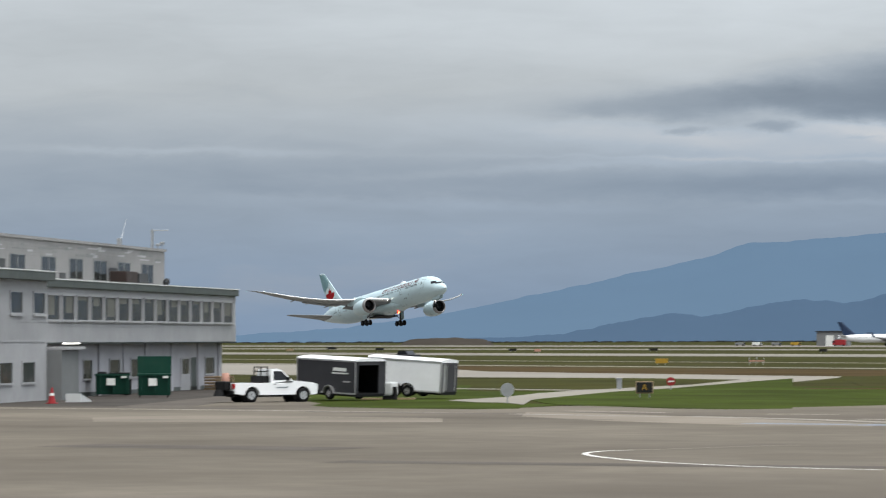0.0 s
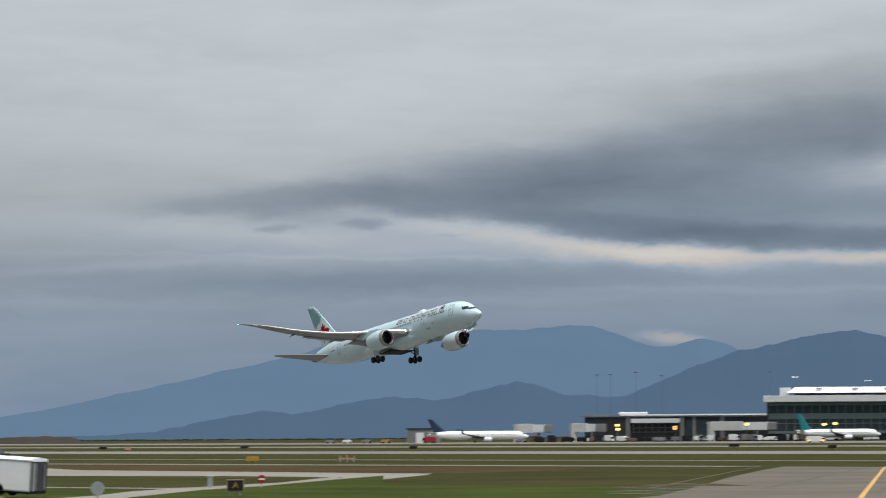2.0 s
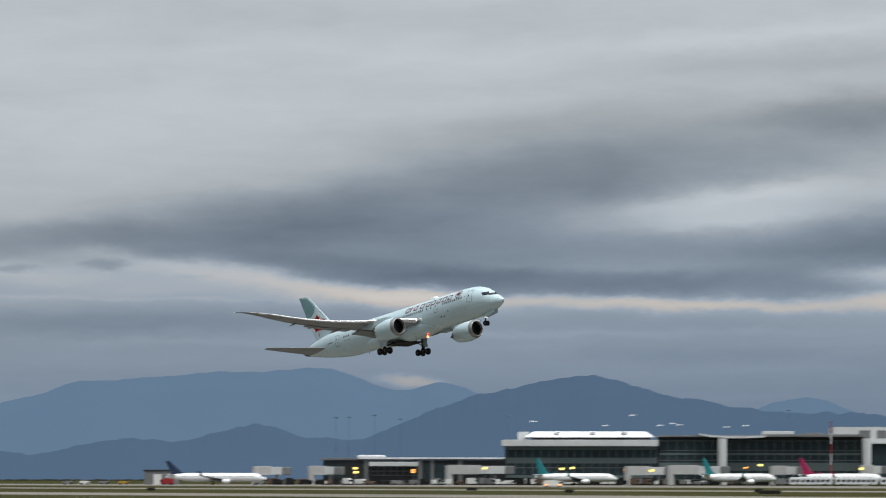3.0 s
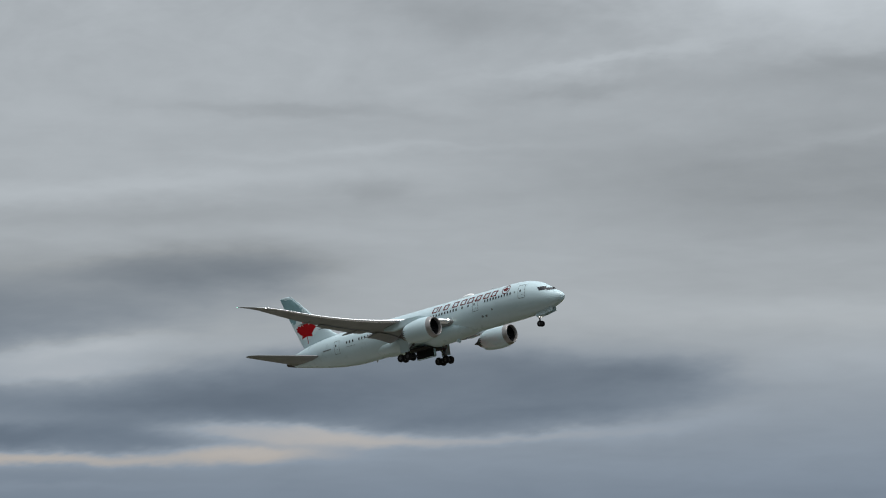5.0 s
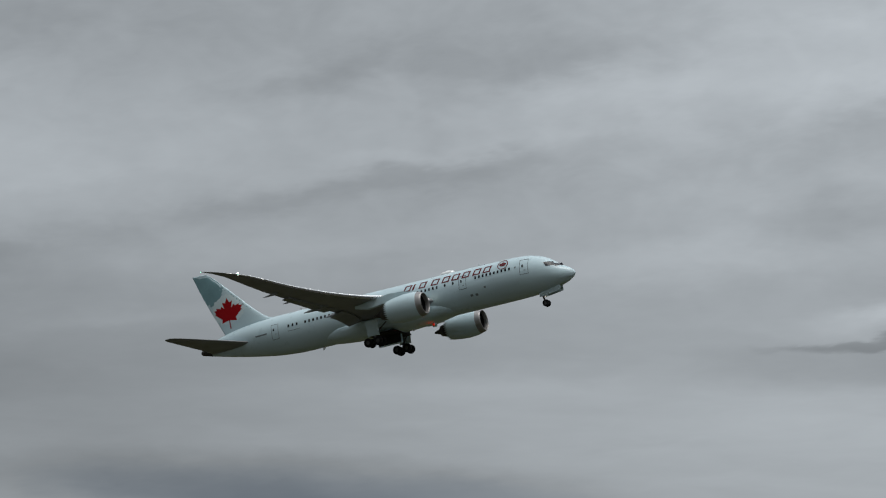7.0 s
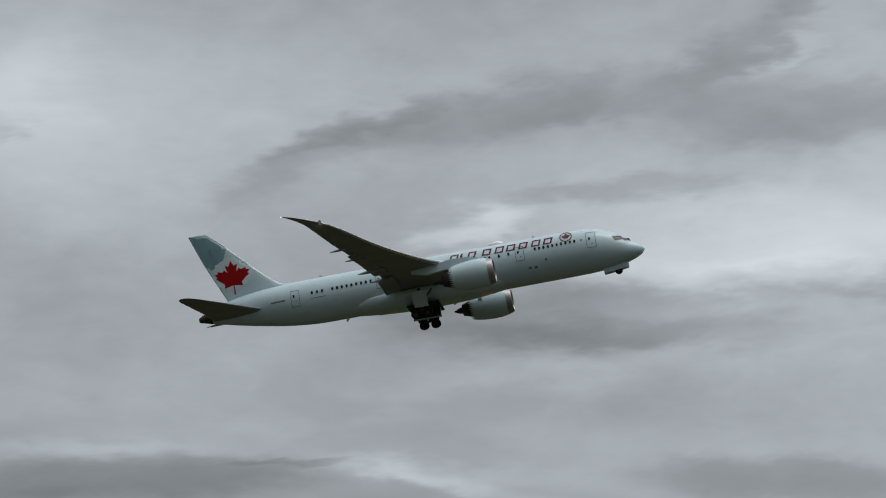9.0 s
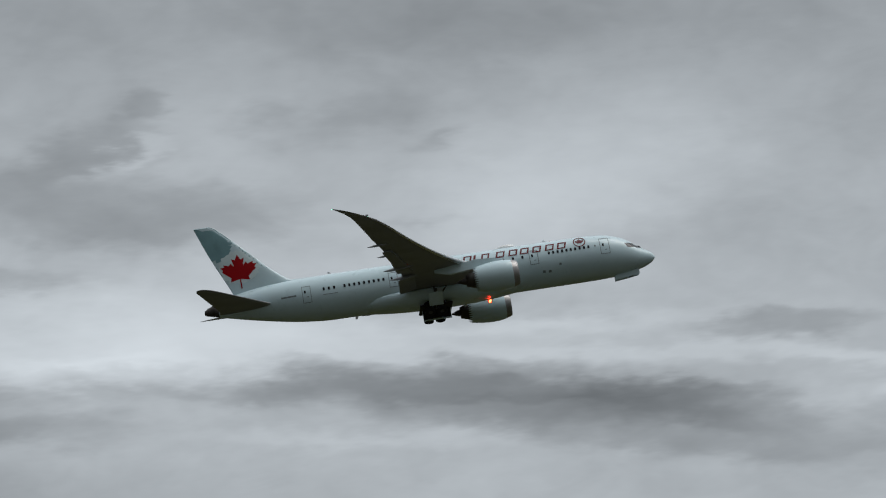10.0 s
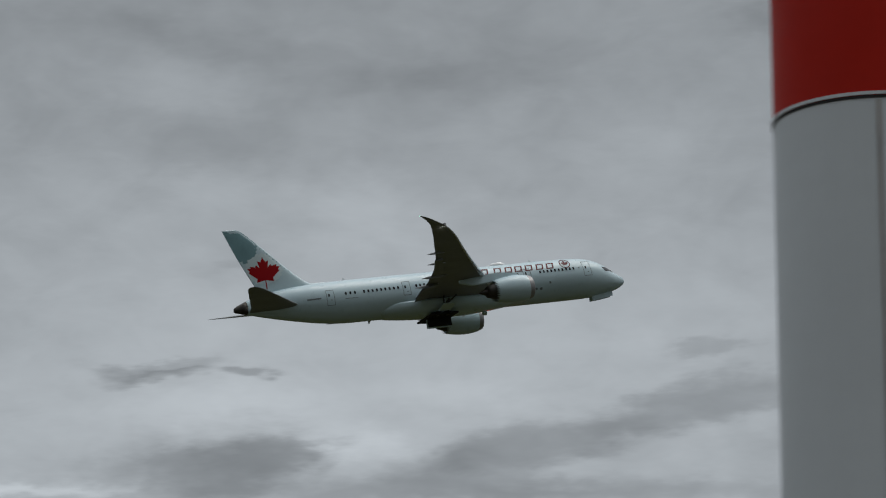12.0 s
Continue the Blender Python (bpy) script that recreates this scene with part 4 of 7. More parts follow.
WING = ((1.5, 20.3, 14.4, 0.13), (2.9, 21.5, 13.0, 0.13), (6.0, 23.7, 10.9, 0.12), (9.2, 25.7, 9.1, 0.115), (13.2, 28.25, 7.4, 0.105), (15.4, 29.6, 6.4, 0.10), (20.0, 32.5, 4.95, 0.10),
        (23.0, 34.4, 4.25, 0.095), (26.0, 36.3, 3.5, 0.09), (28.0, 37.95, 2.7, 0.085), (29.1, 39.2, 2.0, 0.08), (30.1, 40.7, 1.3, 0.08), (30.9, 42.0, 0.85, 0.08), (31.35, 42.95, 0.42, 0.08), (31.55, 43.45, 0.2, 0.08))


def wing_z(y):
    z = 0.1 - 0.0868 * (max(y, 8.0) - 2.9) + 0.0086 * (max(y, 8.0) - 2.9) ** 2
    return z - 0.9 * (max(8.0 - y, 0) / 6.0) ** 1.5


def airfoil(n=14):
    xs = [0.5 * (1 - math.cos(math.pi * i / n)) for i in range(n + 1)]
    th = [5 * (0.2969 * math.sqrt(x) - 0.126 * x - 0.3516 * x * x + 0.2843 * x**3 - 0.1015 * x**4) for x in xs]
    up = [(x, t * 0.95 + 0.03 * math.sin(math.pi * x)) for x, t in zip(xs, th)]
    lo = [(x, -t * 0.75 + 0.02 * math.sin(math.pi * x)) for x, t in zip(xs, th)]
    return up + lo[-2:0:-1]


def wing_mesh(sgn, stations=WING, zfun=wing_z, twist=3.0):
    prof = airfoil()
    rings = []
    for y, b, c, t in stations:
        a = radians(twist * (1 - y / 20))
        rings.append([(NOSE - b - (x * math.cos(a)) * c + z * t * 0, sgn * y, zfun(y) + z * t * c + (0.35 - x) * c * math.sin(a) * 0.6) for x, z in prof])
    return loft(rings)


def wing_at(y):
    ys = [s[0] for s in WING]
    return float(np.interp(y, ys, [s[1] for s in WING])), float(np.interp(y, ys, [s[2] for s in WING]))


def leaf_outline():
    """Half of an eleven-pointed leaf, mirrored: a plain red leaf shape."""
    half = [(0, 1.0), (0.15, 0.66), (0.34, 0.76), (0.24, 0.28), (0.42, 0.50), (0.50, 0.36), (0.80, 0.46), (0.76, 0.32), (0.98, 0.30), (0.84, 0.12), (0.92, 0.02), (0.46, -0.32), (0.52, -0.50), (0.05, -0.42)]
    return half + [(-x, y) for x, y in half[::-1] if x]


def fin_edges(z):
    le = curve((1.6, 2.86, 3.35, 4.4, 5.6, 7.5, 9.74, 11.45, 11.8, 11.98), (45.5, 47.8, 49.3, 50.75, 52.1, 53.95, 56.2, 58.05, 58.5, 58.95), z)
    te = curve((1.6, 2.8, 8.0, 12.0), (56.7, 57.2, 59.55, 61.06), z)
    return le, te


def fin_side(b, z, sgn, off):
    le, te = fin_edges(z)
    x = min(max((b - le) / (te - le), 0), 1)
    t = 5 * 0.085 * (0.2969 * math.sqrt(x) - 0.126 * x - 0.3516 * x * x + 0.2843 * x**3 - 0.1015 * x**4)
    return Vector((NOSE - b, sgn * (t * (te - le) + off), z))


def fin_patch(outline, sgn, off, middle=None):
    """A painted shape on the fin, from (b, z) points, drawn in rings about its middle so that it follows the fin's curve."""
    cb, cz = middle or (sum(p[0] for p in outline) / len(outline), sum(p[1] for p in outline) / len(outline))
    bm = bmesh.new()
    rings = [[bm.verts.new(fin_side(cb + (b - cb) * s, cz + (z - cz) * s, sgn, off)) for b, z in outline] for s in (0.02, 0.25, 0.5, 0.75, 1.0)]
    n = len(outline)
    for p, q in zip(rings, rings[1:]):
        for i in range(n):
            bm.faces.new((p[i], p[(i + 1) % n], q[(i + 1) % n], q[i]))
    bm.faces.new(rings[0])
    return bm


def wheel(parent, at, r, w):
    x, y, z = at
    p = [(-w / 2, r * 0.45), (-w / 2, r * 0.8), (-w * 0.38, r * 0.96), (-w * 0.15, r), (w * 0.15, r), (w * 0.38, r * 0.96), (w / 2, r * 0.8), (w / 2, r * 0.45)]
    m = Matrix.Translation(at) @ Matrix.Rotation(radians(90), 4, "Z")
    t = part("wheel", lathe(p, m, 24), M["tyre"], parent, smooth=True)
    hub = bmesh.new()
    add_rod(hub, (x, y - w * 0.42, z), (x, y + w * 0.42, z), r * 0.46, n=16)
    part("hub", hub, M["gear"], t)
    return t


def nacelle(plane, sgn):
    cy, cz, b0 = sgn * 10.2, -2.45, 19.5
    m = Matrix.Translation((NOSE - b0, cy, cz)) @ Matrix.Rotation(radians(180), 4, "Z") @ Matrix.Rotation(radians(1.5), 4, "Y")
    eng = part("engine", lathe([(0.8, 1.805), (1.2, 1.89), (1.8, 1.97), (3.0, 1.99), (4.2, 1.88), (5.1, 1.72)], m, 40), M["livery"], plane, "pale turbofan engine with a sawtooth rear edge", smooth=True)
    part("inlet_lip", lathe([(0.82, 1.81), (0.5, 1.72), (0.3, 1.66), (0.16, 1.61), (0.03, 1.54), (0.0, 1.49), (0.05, 1.44), (0.3, 1.40), (0.62, 1.40)], m, 40), M["lip"], eng, "bare metal inlet lip", smooth=True)
    part("inlet_duct", lathe([(0.60, 1.40), (1.2, 1.43), (1.75, 1.44), (1.76, 0.3)], m, 40), M["dark"], eng, smooth=True)
    bm = bmesh.new()
    for k in range(18):
        a = 2 * math.pi * k / 18
        q = m @ Matrix.Rotation(a, 4, "X")
        vs = [bm.verts.new(q @ Vector(p)) for p in ((1.5, -0.1, 0.3), (1.62, 0.12, 0.3), (1.70, 0.30, 1.41), (1.45, -0.12, 1.41))]
        bm.faces.new(vs)
    part("fan", bm, M["fan"], eng)
    part("spinner", lathe([(1.05, 0.01), (1.15, 0.12), (1.4, 0.28), (1.6, 0.36)], m, 20), M["fan"], eng, smooth=True)
    # sawtooth rear edge of the cowl
    n = 32
    bm = bmesh.new()
    ring = []
    for k in range(n * 2):
        a = 2 * math.pi * k / (n * 2)
        x = 6.05 if k % 2 else 5.45
        r = 1.72 - (x - 5.1) * 0.21
        ring.append((bm.verts.new(m @ Vector((5.1, 1.72 * math.cos(a), 1.72 * math.sin(a)))), bm.verts.new(m @ Vector((x, r * math.cos(a), r * math.sin(a))))))
    for k in range(n * 2):
        p, q = ring[k], ring[(k + 1) % (n * 2)]
        bm.faces.new((p[0], q[0], q[1], p[1]))
    part("chevron_nozzle", bm, M["livery"], eng)
    part("core_cowl", lathe([(4.6, 1.35), (5.4, 1.28), (6.3, 1.0), (7.0, 0.78), (7.0, 0.6)], m, 28), M["exhaust"], eng, "dark burnt exhaust", smooth=True)
    part("exhaust_cone", lathe([(6.6, 0.55), (7.4, 0.4), (8.1, 0.12), (8.25, 0.01)], m, 20), M["exhaust"], eng, smooth=True)
    part("cowl_back", lathe([(4.7, 1.70), (4.75, 1.3)], m, 32), M["dark"], eng)
    # pylon
    z1 = wing_z(10.2)
    rings = []
    for b, zt, zb, w in ((21.2, cz + 2.0, cz + 1.7, 0.12), (22.5, cz + 2.35, cz + 1.6, 0.3), (25.0, z1 + 0.1, cz + 1.3, 0.38), (28.5, z1 - 0.3, cz + 1.0, 0.32), (30.5, z1 - 0.5, z1 - 0.9, 0.1)):
        rings.append([(NOSE - b, cy + w, zt), (NOSE - b, cy + w, zb), (NOSE - b, cy - w, zb), (NOSE - b, cy - w, zt)])
    part("pylon", loft(rings), M["livery"], eng)
    return eng


def build_airliner():
    plane = empty("airliner", Matrix.Identity(4), "pale ice-blue wide-body jet airliner climbing with its gear coming up", "airliner")
    st = [0, 0.06, 0.16, 0.35, 0.6, 1, 1.4, 1.8, 2.2, 2.6, 3, 3.5, 4, 4.6, 5.3, 6.2, 7.2, 8.5, 10.5] + list(np.arange(12, 43.1, 1.5)) + list(np.arange(44, 60.5, 0.9)) + [60.4, 61.0]
    part("fuselage", hull_loft(st), M["livery"], plane, smooth=True)
    rings = []
    for b in (59.25, 59.9, 60.5, 61.0, 61.15):
        zc, hh, w = hull(min(b, 61.0))
        f = 1.02 if b < 61.1 else 0.7
        rings.append([(NOSE - b, f * w * math.sin(2 * math.pi * i / 24), zc + f * hh * math.cos(2 * math.pi * i / 24)) for i in range(24)])
    part("tail_cone", loft(rings), M["exhaust"], plane, "dark tail-cone exhaust", smooth=True)
    # wing-body fairing
    rings = []
    for k in range(25):
        s = k / 24
        b = 18.0 + 23.0 * s
        e = math.sin(math.pi * s) ** 0.55 if 0 < s < 1 else 0.0
        w, zb = 1.2 + 2.15 * e, -2.55 - 1.05 * e
        rings.append([(NOSE - b, w * math.sin(a) * (1 if abs(math.sin(a)) < 1 else 1), -1.6 + ((zb + 1.6) if math.cos(a) > 0 else 0.6) * abs(math.cos(a)) ** 0.75 * (1 if math.cos(a) > 0 else 1)) for a in [2 * math.pi * i / 36 for i in range(36)]])
    part("belly_fairing", loft(rings), M["livery"], plane, smooth=True)
    for sgn in (-1, 1):
        wing = part("wing", wing_mesh(sgn), M["wing"], plane, "grey swept wing with a raked tip", smooth=True)
        # bright leading edge
        rings = []
        for y in np.linspace(3.3, 30.0, 24):
            b, c = wing_at(y)
            a = radians(3.0 * (1 - y / 20))
            zl = wing_z(y) + 0.35 * c * math.sin(a) * 0.6
            t = 0.12 * c * 0.32
            rings.append([(NOSE - b - 0.07 * c, sgn * y, zl + t + 0.02), (NOSE - b - 0.012 * c, sgn * y, zl + t * 0.6 + 0.02), (NOSE - b + 0.04, sgn * y, zl), (NOSE - b - 0.012 * c, sgn * y, zl - t * 0.5 - 0.02), (NOSE - b - 0.06 * c, sgn * y, zl - t * 0.85 - 0.02)])
        part("leading_edge", loft(rings, close=False), M["wing_edge"], wing, "bare metal leading edge", smooth=True)
        # lowered flaps
        for y0, y1, drop in ((3.4, 9.0, 14), (10.6, 19.5, 5)):
            rings = []
            for y in np.linspace(y0, y1, 6):
                b, c = wing_at(y)
                f, te = (2.3 if y0 < 5 else 0.24 * c), NOSE - b - c
                q = Matrix.Translation((te + f * (0.74 if y0 < 5 else 0.86), sgn * y, wing_z(y) - (0.32 if y0 < 5 else 0.14) - 0.2 * c * math.sin(radians(3 * (1 - y / 20))))) @ Matrix.Rotation(radians(-drop), 4, "Y")
                rings.append([tuple(q @ Vector(p)) for p in ((0, 0, 0.12), (-f * 0.5, 0, 0.08), (-f, 0, 0), (-f * 0.5, 0, -0.1), (0, 0, -0.14))])
            part("flap", loft(rings), M["wing"], wing, smooth=False)
        for y in (8.2, 13.2, 18.0, 21.6):
            b, c = wing_at(y)
            te = NOSE - b - c
            ln, rad = (4.0, 0.28) if y < 15 else (3.0, 0.20)
            q = Matrix.Translation((te + ln * 0.58, sgn * y, wing_z(y) - (0.24 if y < 15 else 0.02))) @ Matrix.Rotation(radians(180), 4, "Z") @ Matrix.Rotation(radians(4), 4, "Y") @ Matrix.Diagonal((1, 0.55, 1, 1))
            part("flap_fairing", lathe([(0, 0.02), (ln * 0.15, rad * 0.7), (ln * 0.4, rad), (ln * 0.75, rad * 0.7), (ln, 0.03)], q, 14), M["wing"], wing, smooth=True)
        nacelle(plane, sgn)
        # tailplane
        stations = ((0.6, 51.2, 7.9, 0.10), (2.2, 52.3, 7.0, 0.10), (6.5, 56.7, 4.2, 0.09), (9.2, 59.5, 2.4, 0.08), (9.8, 60.3, 1.6, 0.08), (10.1, 60.9, 0.8, 0.08))
        part("tailplane", wing_mesh(sgn, stations, lambda y: -0.45 + 0.18 * y, 0.0), M["wing"], plane, "grey horizontal tail surface", smooth=True)
        # wing-root landing light, deep in its housing
        b, c = wing_at(3.4)
        q = Matrix.Translation((NOSE - b - 0.12, sgn * 3.5, wing_z(3.4) + 0.2)) @ Matrix.Rotation(radians(-8), 4, "Y")
        hs = part("light_housing", lathe([(0.12, 0.26), (0.12, 0.275), (-0.6, 0.275)], q, 20), M["livery"], plane)
        part("housing_lining", lathe([(0.12, 0.26), (0.0, 0.26)], q, 20), M["dark"], hs)
        part("landing_light", lathe([(0.0, 0.255), (0.04, 0.01)], q, 20), M["landing"], hs, "bright white landing light")
        for y, back, r in ((31.5, 1.0, 0.07), (29.0, 0.0, 0.07)):
            if sgn > 0 and back:
                continue
            nav = bmesh.new()
            b, c = wing_at(y)
            bmesh.ops.create_icosphere(nav, subdivisions=2, radius=r, matrix=Matrix.Translation((NOSE - b - c * back + 0.03, sgn * y, wing_z(y))))
            part("navigation_light", nav, M["nav_green"], plane, "small green-white navigation light", smooth=True)
    # fin
    rings = []
    for z in (1.6, 2.2, 2.86, 3.35, 3.9, 4.4, 5.6, 6.5, 8, 9.74, 10.8, 11.45, 11.7, 11.85, 11.98):
        le, te = fin_edges(z)
        xs = [0.5 * (1 - math.cos(math.pi * i / 12)) for i in range(13)]
        pts = []
        for x in xs:
            t = 5 * 0.085 * (0.2969 * math.sqrt(x) - 0.126 * x - 0.3516 * x * x + 0.2843 * x**3 - 0.1015 * x**4) * (te - le)
            pts.append((NOSE - le - x * (te - le), t, z))
        rings.append(pts + [(p[0], -p[1], p[2]) for p in pts[-2:0:-1]])
    fin = part("fin", loft(rings), M["livery"], plane, "pale fin with a teal top and a red leaf", smooth=True)
    # dorsal fillet
    rings = []
    for b, h, w in ((43.0, 0.0, 0.05), (45, 0.03, 0.15), (47, 0.1, 0.25), (48.5, 0.15, 0.3), (50, 0.3, 0.35)):
        zt = curve(*TOP, b)
        rings.append([(NOSE - b, w, zt - 0.3), (NOSE - b, w * 0.3, zt + h * 0.8), (NOSE - b, 0, zt + h), (NOSE - b, -w * 0.3, zt + h * 0.8), (NOSE - b, -w, zt - 0.3)])
    part("dorsal_fillet", loft(rings), M["livery"], fin, smooth=True)
    for sgn in (-1, 1):
        # the teal upper part with a ragged lower edge of frost
        le = lambda z: fin_edges(z)[0] + 0.05
        te = lambda z: fin_edges(z)[1] - 0.02
        rag = [(te(7.2), 7.2)]
        random.seed(3)
        for (b0, z0), (b1, z1) in zip(((58.8, 7.2), (57.6, 6.7), (57.1, 7.5), (56.5, 8.3), (56.2, 9.2)), ((57.6, 6.7), (57.1, 7.5), (56.5, 8.3), (56.2, 9.2), (le(9.7), 9.7))):
            for k in range(4):
                j = 0.22 if k % 2 else -0.16
                rag.append((b0 + (b1 - b0) * k / 4 + j * random.uniform(0.3, 1.2), z0 + (z1 - z0) * k / 4 - j * random.uniform(0.3, 1.4)))
        part("fin_teal_area", fin_patch([(te(11.96), 11.96)] + [(te(z), z) for z in (10.8, 9.6, 8.4)] + rag + [(le(z), z) for z in (9.74, 10.3, 10.8, 11.45, 11.7, 11.85)] + [(le(11.96), 11.96)], sgn, 0.015, (58.7, 9.6)), M["fin_teal"], fin, "teal upper fin")
        fr = []
        for k in range(44):
            a = 2 * math.pi * k / 44
            r = (2.85 if k % 2 else 2.6) * random.uniform(0.94, 1.05)
            b, z = 55.75 - r * math.cos(a) * 0.98, 5.75 + r * math.sin(a) * (0.86 if math.sin(a) > 0 else 0.78)
            z = min(max(z, 3.2), 9)
            fr.append((min(max(b, le(z)), te(z)), z))
        part("fin_frost", fin_patch(fr, sgn, 0.025), M["frost"], fin, "frosted white leaf edge")
        for k in range(9):
            z = 5.3 + 0.46 * k + random.uniform(-0.1, 0.1)
            b, w, h = le(z) + 0.12 + random.uniform(0.0, 0.35), random.uniform(0.12, 0.3), random.uniform(0.1, 0.24)
            part("teal_shard", fin_patch([(b, z), (b + w * 0.6, z - h * 0.5), (b + w, z + h * 0.2), (b + w * 0.5, z + h)], sgn, 0.03), M["fin_teal"], fin)
        leaf = [(55.75 - x * 2.52, 5.45 + y * (2.2 if y > 0 else 2.9)) for x, y in leaf_outline()]
        part("red_leaf", fin_patch(leaf, sgn, 0.04, (55.75, 5.3)), M["red"], fin, "red leaf shape")
        part("leaf_stem", fin_patch([(55.68, 4.5), (55.82, 4.5), (55.80, 2.95), (55.62, 2.95)], sgn, 0.045), M["red"], fin)
    # windows, doors, titles
    row_z = lambda b: 1.16 - 0.0135 * (b - 9.0)
    for sgn in (-1, 1):
        spots = list(np.arange(9.0, 14.4, 0.6)) + [18.0, 19.3] + list(np.arange(20.6, 31.5, 0.62)) + list(np.arange(32.2, 34.6, 0.62)) + list(np.arange(36.9, 42.4, 0.66)) + [43.6, 44.3, 45.0]
        proto = bmesh.new()
        ring = [proto.verts.new((0.15 * (abs(math.cos(a)) ** 0.6) * (1 if math.cos(a) > 0 else -1), 0, 0.24 * (abs(math.sin(a)) ** 0.6) * (1 if math.sin(a) > 0 else -1))) for a in [2 * math.pi * i / 14 for i in range(14)]]
        proto.faces.new(ring)
        me = bpy.data.meshes.new("cabin_window")
        proto.to_mesh(me)
        proto.free()
        me.materials.append(M["glass_dark"])
        for b in spots:
            p = side(b, row_z(b), sgn, 0.03)
            tilt = math.asin((row_z(b) - 0.08) / 3.08)
            w = new("cabin_window", me)
            w.parent = plane
            w.matrix_local = Matrix.Translation(p) @ Matrix.Rotation(sgn * tilt, 4, "X")
        for b0, b1, z0, z1 in ((6.15, 7.45, -0.1, 2.2), (15.9, 17.1, -0.2, 1.85), (35.0, 36.2, -0.45, 1.65), (46.75, 47.95, -0.85, 1.45)):
            d = patch(b0, b0 + 0.07, z0, z1, sgn, 2, 6, 0.02)
            patch(b1 - 0.07, b1, z0, z1, sgn, 2, 6, 0.02, bm=d)
            patch(b0 + 0.07, b1 - 0.07, z0, z0 + 0.08, sgn, 4, 1, 0.02, bm=d)
            patch(b0 + 0.07, b1 - 0.07, z1 - 0.08, z1, sgn, 4, 1, 0.02, bm=d)
            door = part("cabin_door", d, M["outline"], plane, "outlined cabin door")
            bc = (b0 + b1) / 2 + 0.2
            part("door_window", patch(bc - 0.12, bc + 0.12, row_z(bc) - 0.2, row_z(bc) + 0.2, sgn, 1, 2, 0.03), M["glass_dark"], door)
            part("door_handle", patch(bc - 0.45, bc - 0.2, row_z(bc) - 0.75, row_z(bc) - 0.65, sgn, 1, 1, 0.03), M["outline"], door)
        # the airline's name stands as plain hollow slanted blocks, one for each of its letters
        lay = ((25.34, 1.2), (24.36, 0.4), (22.9, 1.15), (20.87, 1.25), (19.13, 1.25), (17.58, 1.25), (15.9, 1.25), (14.16, 1.25), (12.53, 1.25))
        for b, w in lay:
            lo, hi, bar, lean = 1.47, 2.43, 0.23, -0.30
            if w < 0.5:
                bm = patch(b - 0.15, b + 0.15, lo, hi, sgn, 2, 6, 0.03, lean)
            else:
                b0, b1 = b - w * 0.47, b + w * 0.47
                bm = patch(b0, b0 + bar, lo, hi, sgn, 2, 6, 0.03, lean)
                patch(b1 - bar, b1, lo, hi, sgn, 2, 6, 0.03, lean, bm)
                for z0, z1 in ((lo, lo + 0.17), (hi - 0.17, hi)):
                    d = lean * ((z0 + z1) / 2 - (lo + hi) / 2) / (hi - lo)
                    patch(b0 + bar + d - 0.02, b1 - bar + d + 0.02, z0, z1, sgn, 2, 2, 0.031, 0.0, bm)
            part("title_block", bm, M["title"], plane, "plain dark red block in place of a letter")
        # roundel: a red ring with a small leaf
        bm = bmesh.new()
        cb, cz, n = 10.08, 2.1, 32
        for k in range(n):
            q = []
            for r, kk in ((0.84, k), (0.84, k + 1), (0.70, k + 1), (0.70, k)):
                a = 2 * math.pi * kk / n
                q.append(bm.verts.new(side(cb + r * math.cos(a), cz + r * math.sin(a) * 0.9, sgn, 0.03)))
            bm.faces.new(q)
        ring = part("roundel", bm, M["title"], plane, "plain red ring with a leaf")
        bm = bmesh.new()
        bm.faces.new([bm.verts.new((x, y, 0)) for x, y in leaf_outline()])
        bmesh.ops.triangulate(bm, faces=bm.faces[:], ngon_method="EAR_CLIP")
        for v in bm.verts:
            v.co = side(cb + v.co.x * 0.62, cz + v.co.y * 0.55, sgn, 0.03)
        part("roundel_leaf", bm, M["title"], ring)
        # flight-deck glazing
        for b0, b1, z0, z1, sk in ((1.75, 2.6, 0.36, 0.86, 0.3), (2.66, 3.85, 0.5, 1.2, 0.4)):
            part("cockpit_window", patch(b0, b1, z0, z1, sgn, 4, 4, 0.02, sk), M["glass_dark"], plane, "dark cockpit window")
        for b, z, w, h in ((14.6, -1.35, 0.2, 0.16), (15.4, -1.3, 0.2, 0.16), (8.1, 1.2, 0.12, 0.12), (13.1, -0.6, 0.15, 0.15)):
            part("service_panel", patch(b - w, b + w, z - h, z + h, sgn, 1, 1, 0.02), M["outline"], plane)
        part("registration_bar", patch(48.75, 50.8, 0.2, 0.42, sgn, 3, 2, 0.02), M["outline"], plane, "plain bar in place of the registration")
        part("name_bar", patch(43.2, 45.2, -0.12, -0.04, sgn, 3, 1, 0.02), M["outline"], plane)
    part("antenna_dome", lathe([(0, 0.02), (0.3, 0.35), (1.0, 0.5), (2.0, 0.42), (2.9, 0.02)], Matrix.Translation((NOSE - 18.5, 0, 3.2)) @ Matrix.Rotation(radians(180), 4, "Z"), 16), M["livery_white"], plane, smooth=True)
    for b, z, h in ((14.2, 3.12, 0.45), (43.5, 3.12, 0.4), (40.7, -2.95, -0.55), (26.0, -3.55, -0.3)):
        bm = bmesh.new()
        vs = [bm.verts.new(p) for p in ((NOSE - b, 0, z), (NOSE - b - 0.5, 0, z), (NOSE - b - 0.6, 0, z + h), (NOSE - b - 0.35, 0, z + h))]
        bm.faces.new(vs)
        bmesh.ops.solidify(bm, geom=bm.faces[:], thickness=0.06)
